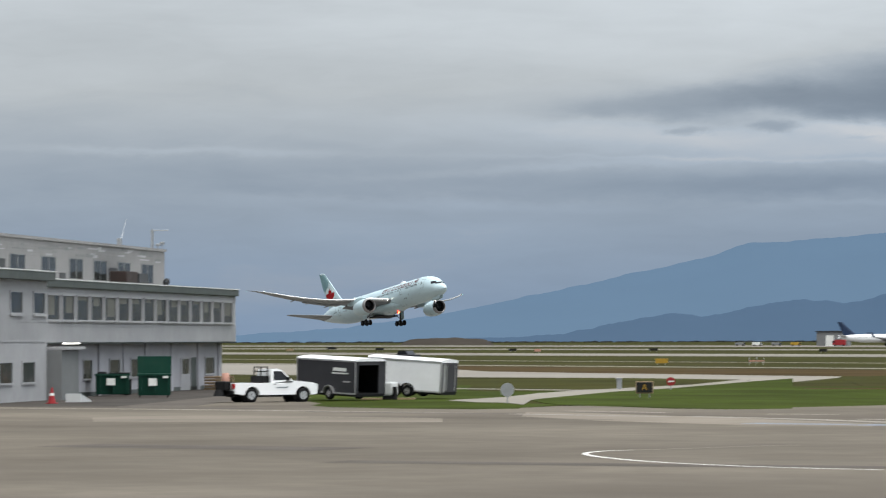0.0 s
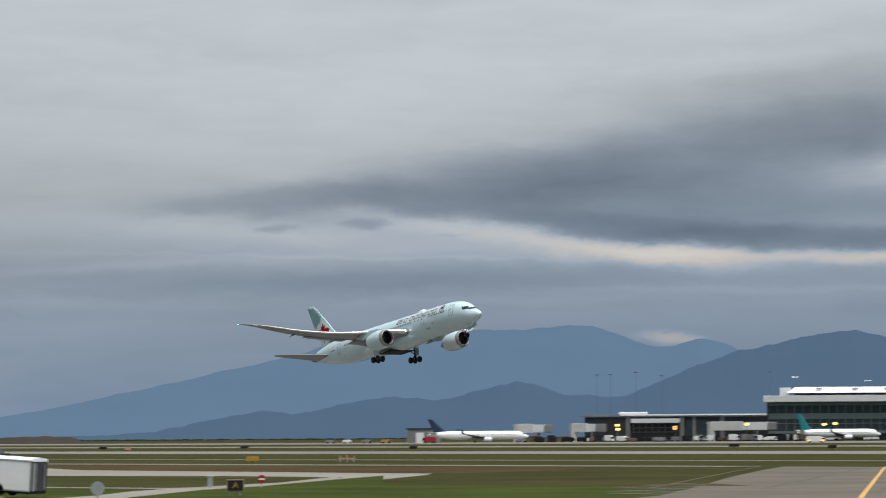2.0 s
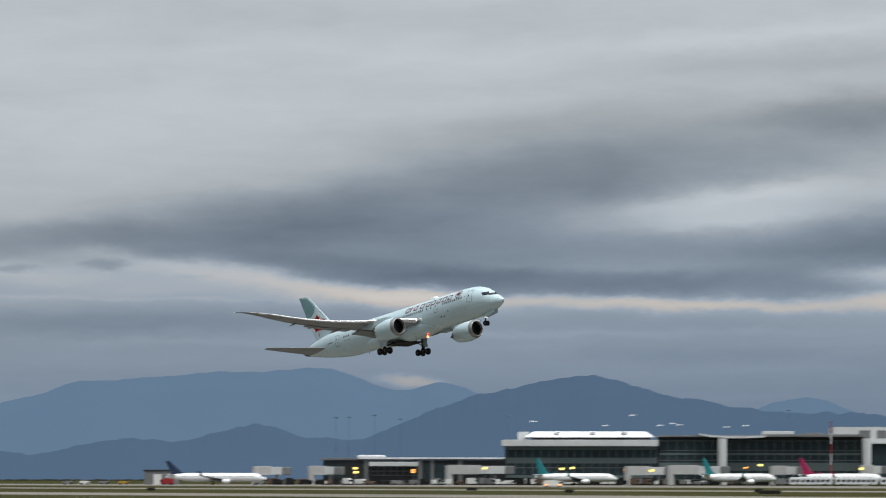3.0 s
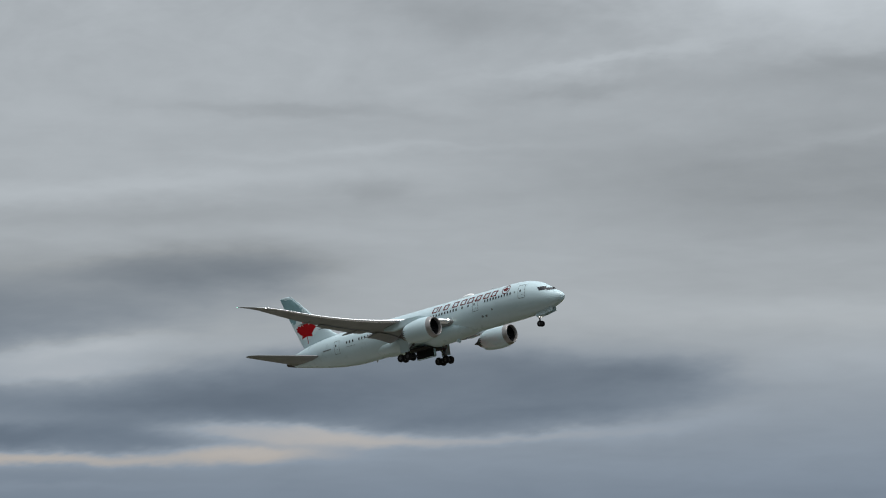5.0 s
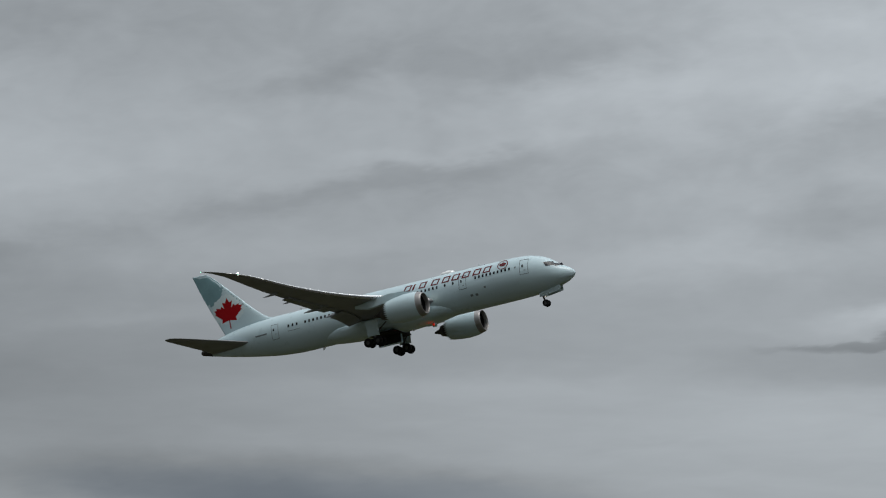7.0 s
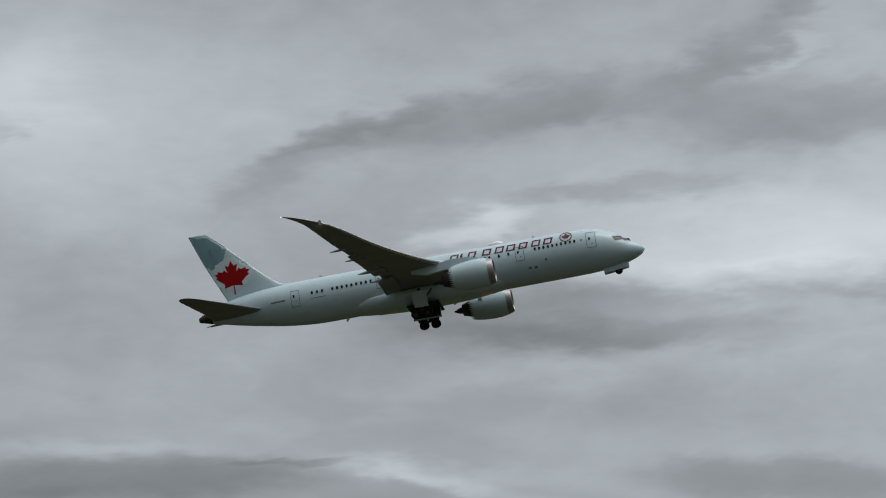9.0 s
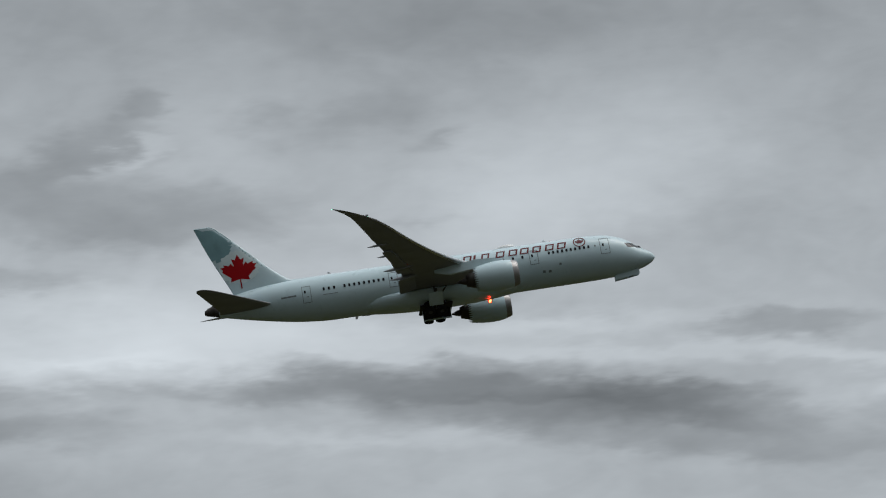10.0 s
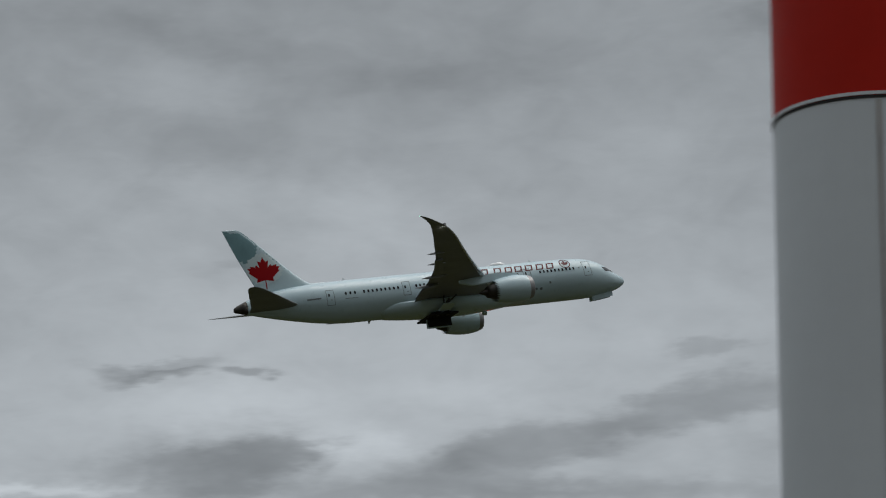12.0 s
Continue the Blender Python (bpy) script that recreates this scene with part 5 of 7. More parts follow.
        part("blade_antenna", bm, M["livery_white"], plane)
    # wheel well: a solid block painted black for the opening's shade
    part("wheel_well", box((NOSE - 32.6, -3.0, -3.72), (NOSE - 28.2, 3.0, -3.45), 0.1), M["dark"], plane, "solid black block for the shaded open wheel well")
    gears = {}
    for sgn, key in ((-1, "right"), (1, "left")):
        g = new("main_gear")
        g.parent = plane
        g.location = (NOSE - 30.4, sgn * 5.0, -2.3)
        tagged(g, "black main landing gear with a four-wheel bogie")
        part("strut", rod((0, 0, 0.4), (-0.2, 0, -2.85), 0.24, 0.19), M["gear"], g)
        part("drag_brace", rod((1.6, -sgn * 1.0, -0.1), (-0.1, 0, -1.9), 0.10), M["gear"], g)
        part("side_brace", rod((0, -sgn * 2.3, -0.5), (-0.1, 0, -1.7), 0.10), M["gear"], g)
        part("bogie_beam", rod((0.85, 0, -2.82), (-1.2, 0, -2.9), 0.16), M["gear"], g)
        part("gear_door", box((-1.0, sgn * 0.42, -2.0), (0.9, sgn * 0.48, 0.3), 0.03), M["livery"], g, "pale gear door")
        for dx in (0.62, -0.98):
            for dy in (-0.62, 0.62):
                wheel(g, (dx, dy, -2.86), 0.68, 0.50)
        gears[key] = g
        # belly door beside the well
        d = new("belly_door")
        d.parent = plane
        d.location = (NOSE - 30.3, sgn * 0.15, -3.55)
        part("door_skin", box((-1.95, 0 if sgn > 0 else -0.07, -1.55), (1.85, 0.07 if sgn > 0 else 0, 0.0), 0.02), M["livery"], d, "pale belly door")
        # inner face lies in shade, put into the colour as black
        part("door_lining", box((-1.9, 0.075 if sgn > 0 else -0.2, -1.42), (1.8, 0.2 if sgn > 0 else -0.075, -0.05), 0.02), M["dark"], d, "inner door face, its shade painted black")
        gears["door_" + key] = d
    g = new("nose_gear")
    g.parent = plane
    g.location = (NOSE - 5.9, 0, -2.4)
    tagged(g, "twin-wheel nose landing gear")
    part("strut", rod((0, 0, 0.4), (0.25, 0, -2.05), 0.16, 0.12), M["gear"], g)
    part("drag_brace", rod((1.5, 0, 0.1), (0.15, 0, -1.2), 0.08), M["gear"], g)
    for dy in (-0.3, 0.3):
        wheel(g, (0.3, dy, -2.12), 0.51, 0.36)
        lamp = bmesh.new()
        bmesh.ops.create_circle(lamp, cap_ends=True, segments=12, radius=0.14, matrix=Matrix.Translation((0.36, dy * 0.8, -0.95)) @ Matrix.Rotation(radians(85), 4, "Y"))
        part("taxi_light", lamp, M["taxi"], g)
    gears["nose"] = g
    for sgn in (-1, 1):
        y = sgn * 0.55
        part("nose_gear_door", loft([[(NOSE - b, y + 0.03, zt), (NOSE - b, y - 0.03, zt), (NOSE - b, y - 0.03, zb), (NOSE - b, y + 0.03, zb)] for b, zt, zb in ((2.5, -2.1, -3.0), (4.2, -2.4, -3.25), (5.85, -2.6, -3.42))]), M["livery"], plane, "pale nose gear door")
    # flashing lamps: an added turning hood hides and shows each lens to the onlooker
    def beacon(name, at, r, depth, light, up, shell):
        hood = part(name, lathe([(depth, r), (depth, r * 1.08), (-0.04, r * 1.08), (-0.04, 0.01)], Matrix.Translation((-depth / 2, 0, up * r)), 20), M[shell], plane, "flashing signal lamp behind an added turning hood")
        part("hood_lining", lathe([(depth, r), (0.0, r)], Matrix.Translation((-depth / 2, 0, up * r)), 20), M["dark"], hood)
        part("lens", lathe([(0.0, r * 0.98), (0.03, 0.02)], Matrix.Translation((-depth / 2, 0, up * r)), 20), M[light], hood, "lit lens")
        hood.location = at
        return hood
    gears["belly_beacon"] = beacon("belly_beacon", (NOSE - 23.0, 0, -3.38), 0.28, 0.45, "beacon", -1, "livery")
    gears["top_beacon"] = beacon("top_beacon", (NOSE - 13.7, 0, 3.05), 0.13, 0.24, "beacon", 1, "livery")
    b, c = wing_at(29.0)
    gears["strobe"] = beacon("wing_strobe", (NOSE - b - 0.02, -29.0, wing_z(29.0)), 0.22, 0.24, "strobe", 0, "wing")
    gears["strobe_left"] = beacon("wing_strobe", (NOSE - b - 0.02, 29.0, wing_z(29.0)), 0.22, 0.24, "strobe", 0, "wing")
    gears["tail_strobe"] = beacon("tail_strobe", (NOSE - 60.6, 0, 0.72), 0.11, 0.15, "strobe", 1, "wing_edge")
    for sgn in (-1, 1):
        bm = bmesh.new()
        bmesh.ops.create_icosphere(bm, subdivisions=2, radius=0.09, matrix=Matrix.Translation(side(58.6, 0.47, sgn, 0.02)))
        part("tail_light", bm, M["landing"], plane, "small white tail light", smooth=True)
    return plane, gears


airliner, gears = build_airliner()


# ---- the office building beside the apron ----
def build_office():
    o = empty("office_building", pose(-259.04, 144.14, 0, 0, 0, -40.83), "weathered two-storey grey office block with a rooftop penthouse", "building")
    part("ground_floor_wall", box((-0.5, -14, 0), (58.2, 0, 3.45)), M["stucco"], o, "pale grey stucco wall")
    part("upper_wall", box((-0.9, -14, 3.45), (58.2, 0.95, 6.85)), M["siding"], o, "grey-white board wall")
    # boards of the upper storey, below and above the window band
    for z in list(np.arange(3.47, 4.8, 0.19)) + [6.36, 6.55]:
        part("siding_board", box((-0.92, 0.95, z), (58.15, 0.985, z + 0.165)), M["siding"], o)
        part("siding_board", box((-0.94, -14, z), (-0.90, 0.97, z + 0.165)), M["siding"], o)
    part("front_wing_wall", box((58.2, -14, 0), (80, 1.6, 7.2)), M["siding"], o, "projecting grey board wing")
    for z in np.arange(3.5, 5.1, 0.19):
        part("siding_board", box((58.17, 1.6, z), (80, 1.635, z + 0.165)), M["siding"], o)
    for lo, hi in (((-1.0, -14.3, 6.80), (58.2, 1.2, 7.25)), ((58.0, -14.3, 7.1), (80, 2.1, 7.62))):
        f = part("roof_fascia", box(lo, hi, 0.03), M["fascia"], o, "dark green-grey roof fascia")
        part("roof_edge", box((lo[0] - 0.03, lo[1], hi[2]), (hi[0], hi[1] + 0.03, hi[2] + 0.07)), M["roof_gravel"], f, "pale roof edge")
    part("soffit", box((-0.85, 0.0, 3.36), (58.2, 0.92, 3.45)), M["fascia"], o)
    random.seed(21)
    for k in range(15):
        u = 0.7 + 3.72 * k
        w = part("window", box((u, 0.93, 4.85), (u + 3.0, 0.99, 6.3)), M["window_glass"], o, "wide grey office window")
        bm = bmesh.new()
        for lo, hi in (((u - 0.12, 0.95, 4.75), (u, 1.06, 6.38)), ((u + 3.0, 0.95, 4.75), (u + 3.12, 1.06, 6.38)), ((u - 0.12, 0.95, 6.3), (u + 3.12, 1.06, 6.4)),
                       ((u - 0.2, 0.95, 4.72), (u + 3.2, 1.12, 4.85))):
            add_box(bm, lo, hi)
        part("window_frame", bm, M["siding"], w)
        part("blind", box((u + random.uniform(0.1, 1.2), 0.985, 6.3 - random.uniform(0.2, 1.3)), (u + random.uniform(1.8, 2.9), 0.995, 6.29)), M["blind"], w)
    for u in (58.9, 64.2, 69.6):
        w = part("window", box((u, 1.56, 5.13), (u + 2.6, 1.62, 6.36)), M["window_glass"], o, "grey office window")
        for lo, hi in (((u - 0.12, 1.58, 5.03), (u, 1.68, 6.46)), ((u + 2.6, 1.58, 5.03), (u + 2.72, 1.68, 6.46)), ((u - 0.12, 1.58, 6.36), (u + 2.72, 1.68, 6.46)), ((u - 0.2, 1.58, 5.0), (u + 2.8, 1.74, 5.13))):
            part("window_frame", box(lo, hi), M["siding"], w)
    for u, wd, y in ((2.5, 3.0, 0.0), (21.0, 3.0, 0.0), (26.5, 2.8, 0.0), (32.6, 2.9, 0.0), (40.4, 2.3, 0.0), (46.2, 2.4, 0.0), (61.2, 2.9, 1.6), (66.4, 2.9, 1.6)):
        w = part("window", box((u, y - 0.04, 1.15), (u + wd, y + 0.02, 2.3)), M["window_glass"], o, "ground-floor window")
        bm = bmesh.new()
        for lo, hi in (((u - 0.1, y, 1.05), (u, y + 0.07, 2.4)), ((u + wd, y, 1.05), (u + wd + 0.1, y + 0.07, 2.4)), ((u - 0.1, y, 2.3), (u + wd + 0.1, y + 0.07, 2.4)), ((u - 0.15, y, 1.03), (u + wd + 0.15, y + 0.1, 1.15))):
            add_box(bm, lo, hi)
        part("window_frame", bm, M["siding"], w)
    d = part("door", box((10.7, 0.0, 0.02), (13.9, 0.06, 2.35), 0.01), M["siding"], o, "pale door with a window")
    part("door_glass", box((11.2, 0.05, 1.2), (13.4, 0.075, 2.25)), M["window_glass"], d)
    part("door", box((8.6, -0.02, 0.02), (10.3, 0.04, 2.35)), M["fascia"], o, "dark recessed door")
    for u in (0.4, 7.6, 16.5, 24.5, 31.0, 38.0):
        part("pilaster", box((u, 0, 0), (u + 0.7, 0.12, 3.36), 0.02), M["stucco"], o)
    # dark strip along the foot of the ground-floor wall
    part("base_course", box((-0.52, -0.02, 0), (58.2, 0.04, 0.3)), M["fascia"], o)
    p = part("porch", box((53.9, 0.02, 0.02), (58.15, 2.5, 3.0), 0.03), M["term_grey"], o, "grey entrance porch")
    part("porch_roof", box((53.4, 0.02, 3.02), (58.15, 2.8, 3.2), 0.02), M["siding"], p)
    part("strip_lamp", box((54.2, 2.5, 3.35), (58.1, 2.65, 3.44), 0.02), mat("porch_lamp_glow", (1.0, 0.97, 0.9), glow=1.1), p, "lit white strip lamp")
    ph = part("penthouse", box((1.0, -14, 7.3), (80, -4, 10.08)), M["penthouse"], o, "weathered stucco penthouse")
    part("penthouse_parapet", box((0.8, -14.2, 10.08), (80, -3.85, 10.26)), M["penthouse"], ph)
    for k in range(13):
        z = 7.42 + 0.2 * k
        part("block_course", box((0.985, -3.999, z), (60, -3.972, z + 0.175)), M["penthouse"], ph)
        part("block_course", box((0.972, -13.9, z), (1.0, -3.975, z + 0.175)), M["penthouse"], ph)
    random.seed(8)
    for u in (5.0, 12.4, 19.6, 26.5, 34.0, 42.0, 50.5):
        pw = part("penthouse_window", box((u, -4.05, 7.72), (u + 3.6, -3.945, 9.0)), M["window_glass"], ph)
        fr = bmesh.new()
        for lo, hi in (((u - 0.15, -3.97, 7.62), (u, -3.93, 9.08)), ((u + 3.6, -3.97, 7.62), (u + 3.75, -3.93, 9.08)), ((u - 0.15, -3.97, 9.0), (u + 3.75, -3.93, 9.08)), ((u + 1.74, -3.97, 7.72), (u + 1.86, -3.935, 9.0))):
            add_box(fr, lo, hi)
        part("window_frame", fr, M["term_grey"], pw)
    for u, wd, z, h in ((16.4, 2.4, 7.7, 0.9), (31.2, 1.6, 7.5, 0.55), (46.8, 2.2, 7.8, 0.9)):
        part("vent_panel", box((u, -4.0, z), (u + wd, -3.94, z + h), 0.02), M["term_dark"], ph)
    for k in range(40):
        u = random.uniform(1.5, 56)
        z = random.uniform(9.1, 9.9)
        part("plaster_patch", box((u, -4.015, z), (u + random.uniform(0.8, 3), -3.962, z + random.uniform(0.06, 0.2))), M["siding" if k % 2 else "term_grey"], ph)

    def on_roof(u, y, z):
        return pose(-259.04, 144.14, 0, 0, 0, -40.83) @ pose(u, y, z)
    a = empty("roof_unit", on_roof(15.6, -3.2, 7.36), "dark brown rooftop ventilation unit", "ventilator")
    part("casing", box((0, 0, 0), (2.8, 1.3, 0.85), 0.05), M["term_dark"], a)
    part("hood", box((2.9, 0.05, 0.0), (6.4, 1.25, 0.95), 0.06), mat("brown_hood_paint", (0.024, 0.016, 0.014), 0.7), a)
    part("duct", rod((-0.9, 0.6, 0.0), (-0.9, 0.6, 0.55), 0.18), M["steel"], a)
    dsh = empty("satellite_dish", on_roof(7.0, -2.5, 7.36), "small grey satellite dish on the roof edge", "dish")
    part("post", rod((0, 0, 0), (0, 0, 0.4), 0.04), M["steel"], dsh)
    part("dish", lathe([(0.15, 0.02), (0.12, 0.14), (0.06, 0.24), (0.0, 0.29), (0.03, 0.29), (0.08, 0.24)], pose(0, 0, 0.4, 0, -15, -20), 24), M["term_dark"], dsh, smooth=True)
    an = empty("roof_antenna", on_roof(3.2, -4.4, 10.27), "slender grey aerial mast with a side arm", "antenna")
    for x in (-0.25, 0.25):
        part("mast", rod((x, 0, 0), (x, 0, 1.4), 0.05), M["steel"], an)
    for z in (0.4, 0.8, 1.2):
        part("rung", rod((-0.25, 0, z), (0.25, 0, z), 0.03), M["steel"], an)
    part("side_arm", rod((0, 0, 1.33), (0, 1.2, 1.33), 0.035), M["steel"], an)
    an = empty("roof_antenna", on_roof(0.95, -4.15, 10.27), "cluster of small grey roof aerials", "antenna")
    for x, y, h in ((0, 0, 0.45), (0.6, -0.2, 0.3)):
        part("stub_mast", rod((x, y, 0), (x, y, h), 0.035), M["steel"], an)
        part("aerial_head", box((x - 0.3, y - 0.12, h - 0.1), (x + 0.3, y + 0.12, h + 0.1), 0.05), M["sign_grey"], an)
    an = empty("roof_antenna", on_roof(13.6, -4.4, 10.27), "thin leaning whip aerial on the roof", "antenna")
    part("whip", rod((0, 0, 0), (-2.0, 0, 1.9), 0.025, 0.012), M["steel"], an)
    part("bracket", box((-0.3, -0.1, 0), (0.5, 0.1, 0.5), 0.03), M["sign_grey"], an)
    return o


build_office()


# ---- bins, pallets and small things by the wall ----
def office_spot(u, y, turn=0.0):
    return pose(-259.04, 144.14, 0.032, 0, 0, -40.83) @ pose(u, y, 0, 0, 0, turn)


def dumpster(m, w, d, h, lid_up, label):
    o = empty("dumpster", m, label, "dumpster")
    bm = bmesh.new()
    add_box(bm, (0, 0, 0.12), (w, d, h), None, 0.04)
    for v in bm.verts:
        if v.co.z < h * 0.4 and v.co.y > d / 2:
            v.co.y -= 0.18
    part("bin_body", bm, M["green_bin"], o)
    part("rim", box((-0.06, -0.06, h - 0.1), (w + 0.06, d + 0.06, h + 0.02), 0.02), M["green_bin"], o)
    for k in range(3):
        part("rib", box((0.12 + 0.84 * k, d - 0.02, 0.3), (0.20 + 0.84 * k, d + 0.07, h - 0.1), 0.01), M["green_bin"], o)
    if lid_up:
        part("lid", box((-0.04, -0.1, h), (w + 0.04, 0.0, h + 1.1), 0.02), M["green_bin"], o, "raised dark green lid")
    else:
        part("lid", box((-0.05, 0, h + 0.02), (w * 0.62, d + 0.05, h + 0.1), 0.02), M["black_plastic"], o, "black plastic lid")
        part("rubbish", box((w * 0.66, 0.2, h - 0.1), (w * 0.95, d - 0.2, h + 0.16), 0.1), M["black_plastic"], o)
    part("label_sheet", box((w * 0.42, d + 0.075, h * 0.5), (w * 0.68, d + 0.085, h * 0.82)), M["label"], o, "white notice with unreadable print")
    part("label_sheet", box((w * 0.08, d + 0.075, h * 0.82), (w * 0.24, d + 0.085, h * 0.92)), M["label"], o)
    for x in (0.15, w - 0.15):
        part("caster", rod((x, d - 0.3, 0.07), (x + 0.08, d - 0.3, 0.07), 0.08), M["tyre"], o)
    return o


def facing(x, y):
    """A spot on the asphalt, turned with its +y side to the lookout."""
    return pose(x, y, 0.032, 0, 0, math.degrees(math.atan2(x, -y)))


dumpster(facing(-225.6, 118.95) @ pose(0, -1.6, 0), 2.12, 1.6, 1.4, False, "low dark green steel dumpster with a black lid")
dumpster(facing(-219.6, 118.68) @ pose(0, -1.6, 0), 2.03, 1.6, 1.45, True, "dark green steel dumpster with its lid raised")
for x, y in ((-229.4, 118.2), (-230.9, 121.9)):
    b = empty("wheelie_bin", facing(x, y), "black plastic refuse bin by the wall", "bin")
    part("bin_body", box((0, -0.6, 0.1), (0.62, 0, 0.95), 0.05), M["black_plastic"], b)
    part("lid", box((-0.03, -0.63, 0.95), (0.65, 0.03, 1.02), 0.03), M["black_plastic"], b)
    part("wheel", rod((0.05, -0.5, 0.1), (0.57, -0.5, 0.1), 0.1), M["tyre"], b)

pal = empty("pallet_stack", office_spot(6.8, 1.2), "stack of weathered wooden pallets", "pallets")
for k in range(5):
    for j in range(3):
        part("bearer", box((0.0 + 2.1 * j, 0, 0.02 + 0.2 * k), (0.35 + 2.1 * j, 1.2, 0.12 + 0.2 * k)), M["wood"], pal)
    for j in range(6):
        part("board", box((0, 0.02 + 0.2 * j, 0.12 + 0.2 * k), (4.6, 0.16 + 0.2 * j, 0.16 + 0.2 * k)), M["wood"], pal)

cone = empty("traffic_cone", office_spot(70.5, 5.0), "faded red traffic cone by the porch", "cone")
part("cone_body", rod((0, 0, 0.05), (0, 0, 0.92), 0.22, 0.05, 20), M["sign_red"], cone)
part("cone_base", box((-0.3, -0.3, 0), (0.3, 0.3, 0.05), 0.02), M["sign_red"], cone)
part("collar", rod((0, 0, 0.45), (0, 0, 0.6), 0.145, 0.115, 20), M["label"], cone)

rp = empty("loading_ramp", office_spot(62.8, 4.6), "small pale loading ramp leaning by the porch", "ramp")
bm = bmesh.new()
vs = [bm.verts.new(p) for p in ((0, 0, 0), (2.9, 0, 0), (2.9, 0, 0.5), (0, 0.9, 0), (2.9, 0.9, 0), (2.9, 0.9, 0.5))]
for f in ((0, 1, 2), (3, 5, 4), (0, 3, 4, 1), (1, 4, 5, 2), (0, 2, 5, 3)):
    bm.faces.new([vs[i] for i in f])
part("ramp_body", bm, M["term_white"], rp)


# ---- pickup truck ----
def build_truck():
    t = empty("pickup_truck", pose(-199.9, 112.76, 0.032, 0, 0, 88.5), "white single-cab pickup truck parked on the apron", "pickup truck")
    W = 0.97

    def shell(profile, half, tuck=0.0):
        """A body piece from its side outline (x, z); half is its half width, tuck the lean of its upper sides."""
        zmin, zmax = min(z for _, z in profile), max(z for _, z in profile)
        rings = []
        for s in (-1, -0.92, 0.92, 1):
            k = 0.97 if abs(s) == 1 else 1.0
            cx = sum(x for x, _ in profile) / len(profile)
            cz = sum(z for _, z in profile) / len(profile)
            rings.append([(cx + (x - cx) * k, s * half * (1 - tuck * max(0, (z - zmin) / (zmax - zmin))), cz + (z - cz) * k) for x, z in profile])
        return loft(rings)
    # wheel arches are cut into the lower outline
    def arch(cx, r=0.50, zb=0.42):
        return [(cx + r * math.cos(a), 0.40 + r * math.sin(a)) for a in [math.pi - math.pi * i / 8 for i in range(9)]]
    low = [(-1.10, 0.48)] + [(x, z) for x, z in arch(0.0)] + [(2.85, 0.42)] + [(x, z) for x, z in arch(3.38)] + [(4.30, 0.45), (4.36, 0.75), (4.30, 1.02), (4.05, 1.10), (3.3, 1.18), (2.72, 1.22), (2.70, 1.10), (-1.10, 1.10)]
    part("body", shell(low, W, 0.04), M["truck_white"], t)
    cab = [(1.28, 1.08), (2.74, 1.20), (2.35, 1.55), (2.02, 1.84), (1.75, 1.90), (1.36, 1.88), (1.28, 1.5)]
    part("cab", shell(cab, W * 0.93, 0.13), M["truck_white"], t)
    for s in (-1, 1):
        bm = bmesh.new()
        off = 0.012
        vs = [bm.verts.new((x, s * (W * 0.93 * (1 - 0.13 * (z - 1.08) / 0.82) + off), z)) for x, z in ((1.45, 1.24), (2.50, 1.28), (2.18, 1.60), (1.98, 1.76), (1.48, 1.76))]
        bm.faces.new(vs)
        part("side_window", bm, M["glass_dark"], t)
        part("door_mirror", box((2.3, s * 1.0 - 0.08, 1.22), (2.42, s * 1.0 + 0.1, 1.42), 0.02), M["black_plastic"], t)
        part("door_handle", box((1.42, s * 0.985 - 0.01, 1.0), (1.58, s * 0.985 + 0.01, 1.04)), M["black_plastic"], t)
        part("door_lettering", box((1.6, s * 0.972 - 0.004, 0.82), (2.35, s * 0.972 + 0.004, 0.87)), M["outline"], t, "unreadable dark lettering")
        part("tail_lamp", box((-1.13, s * 0.82 - 0.1, 0.78), (-1.02, s * 0.82 + 0.14, 1.06), 0.02), M["tail_red"], t)
        part("head_lamp", box((4.18, s * 0.72 - 0.16, 0.82), (4.37, s * 0.72 + 0.2, 1.0), 0.03), M["chrome"], t)
        for x in (0.0, 3.38):
            bm = bmesh.new()
            m = Matrix.Translation((x, s * 0.82, 0.39)) @ Matrix.Rotation(radians(90), 4, "Z")
            wl = part("wheel", lathe([(-0.13, 0.24), (-0.13, 0.34), (-0.09, 0.385), (0.09, 0.385), (0.13, 0.34), (0.13, 0.24)], m, 28), M["tyre"], t, smooth=True)
            part("wheel_well", rod((x, s * 0.55, 0.42), (x, s * 0.74, 0.42), 0.5, n=24), M["dark"], t)
            r = bmesh.new()
            add_rod(r, (x, s * 0.70, 0.39), (x, s * 0.945, 0.39), 0.25, 0.25, 20)
            part("rim", r, M["chrome"], wl)
    bm = bmesh.new()
    vs = [bm.verts.new(p) for p in ((2.745, -0.76, 1.24), (2.745, 0.76, 1.24), (2.06, 0.68, 1.83), (2.06, -0.68, 1.83))]
    bm.faces.new(vs)
    part("windscreen", bm, M["glass_dark"], t)
    part("grille", box((4.33, -0.6, 0.72), (4.40, 0.6, 1.0), 0.02), M["black_plastic"], t)
    part("front_bumper", box((4.25, -0.95, 0.42), (4.46, 0.95, 0.68), 0.04), M["black_plastic"], t)
    part("rear_bumper", box((-1.24, -0.92, 0.45), (-1.08, 0.92, 0.66), 0.03), M["black_plastic"], t)
    part("chassis", box((-0.9, -0.6, 0.3), (3.9, 0.6, 0.5)), M["black_plastic"], t)
    bm = bmesh.new()
    for y in (-0.8, 0.0, 0.8):
        add_rod(bm, (1.1, y, 1.1), (1.1, y, 2.02), 0.035)
    for z in (1.45, 1.75, 2.0):
        add_rod(bm, (1.1, -0.85, z), (1.1, 0.85, z), 0.03)
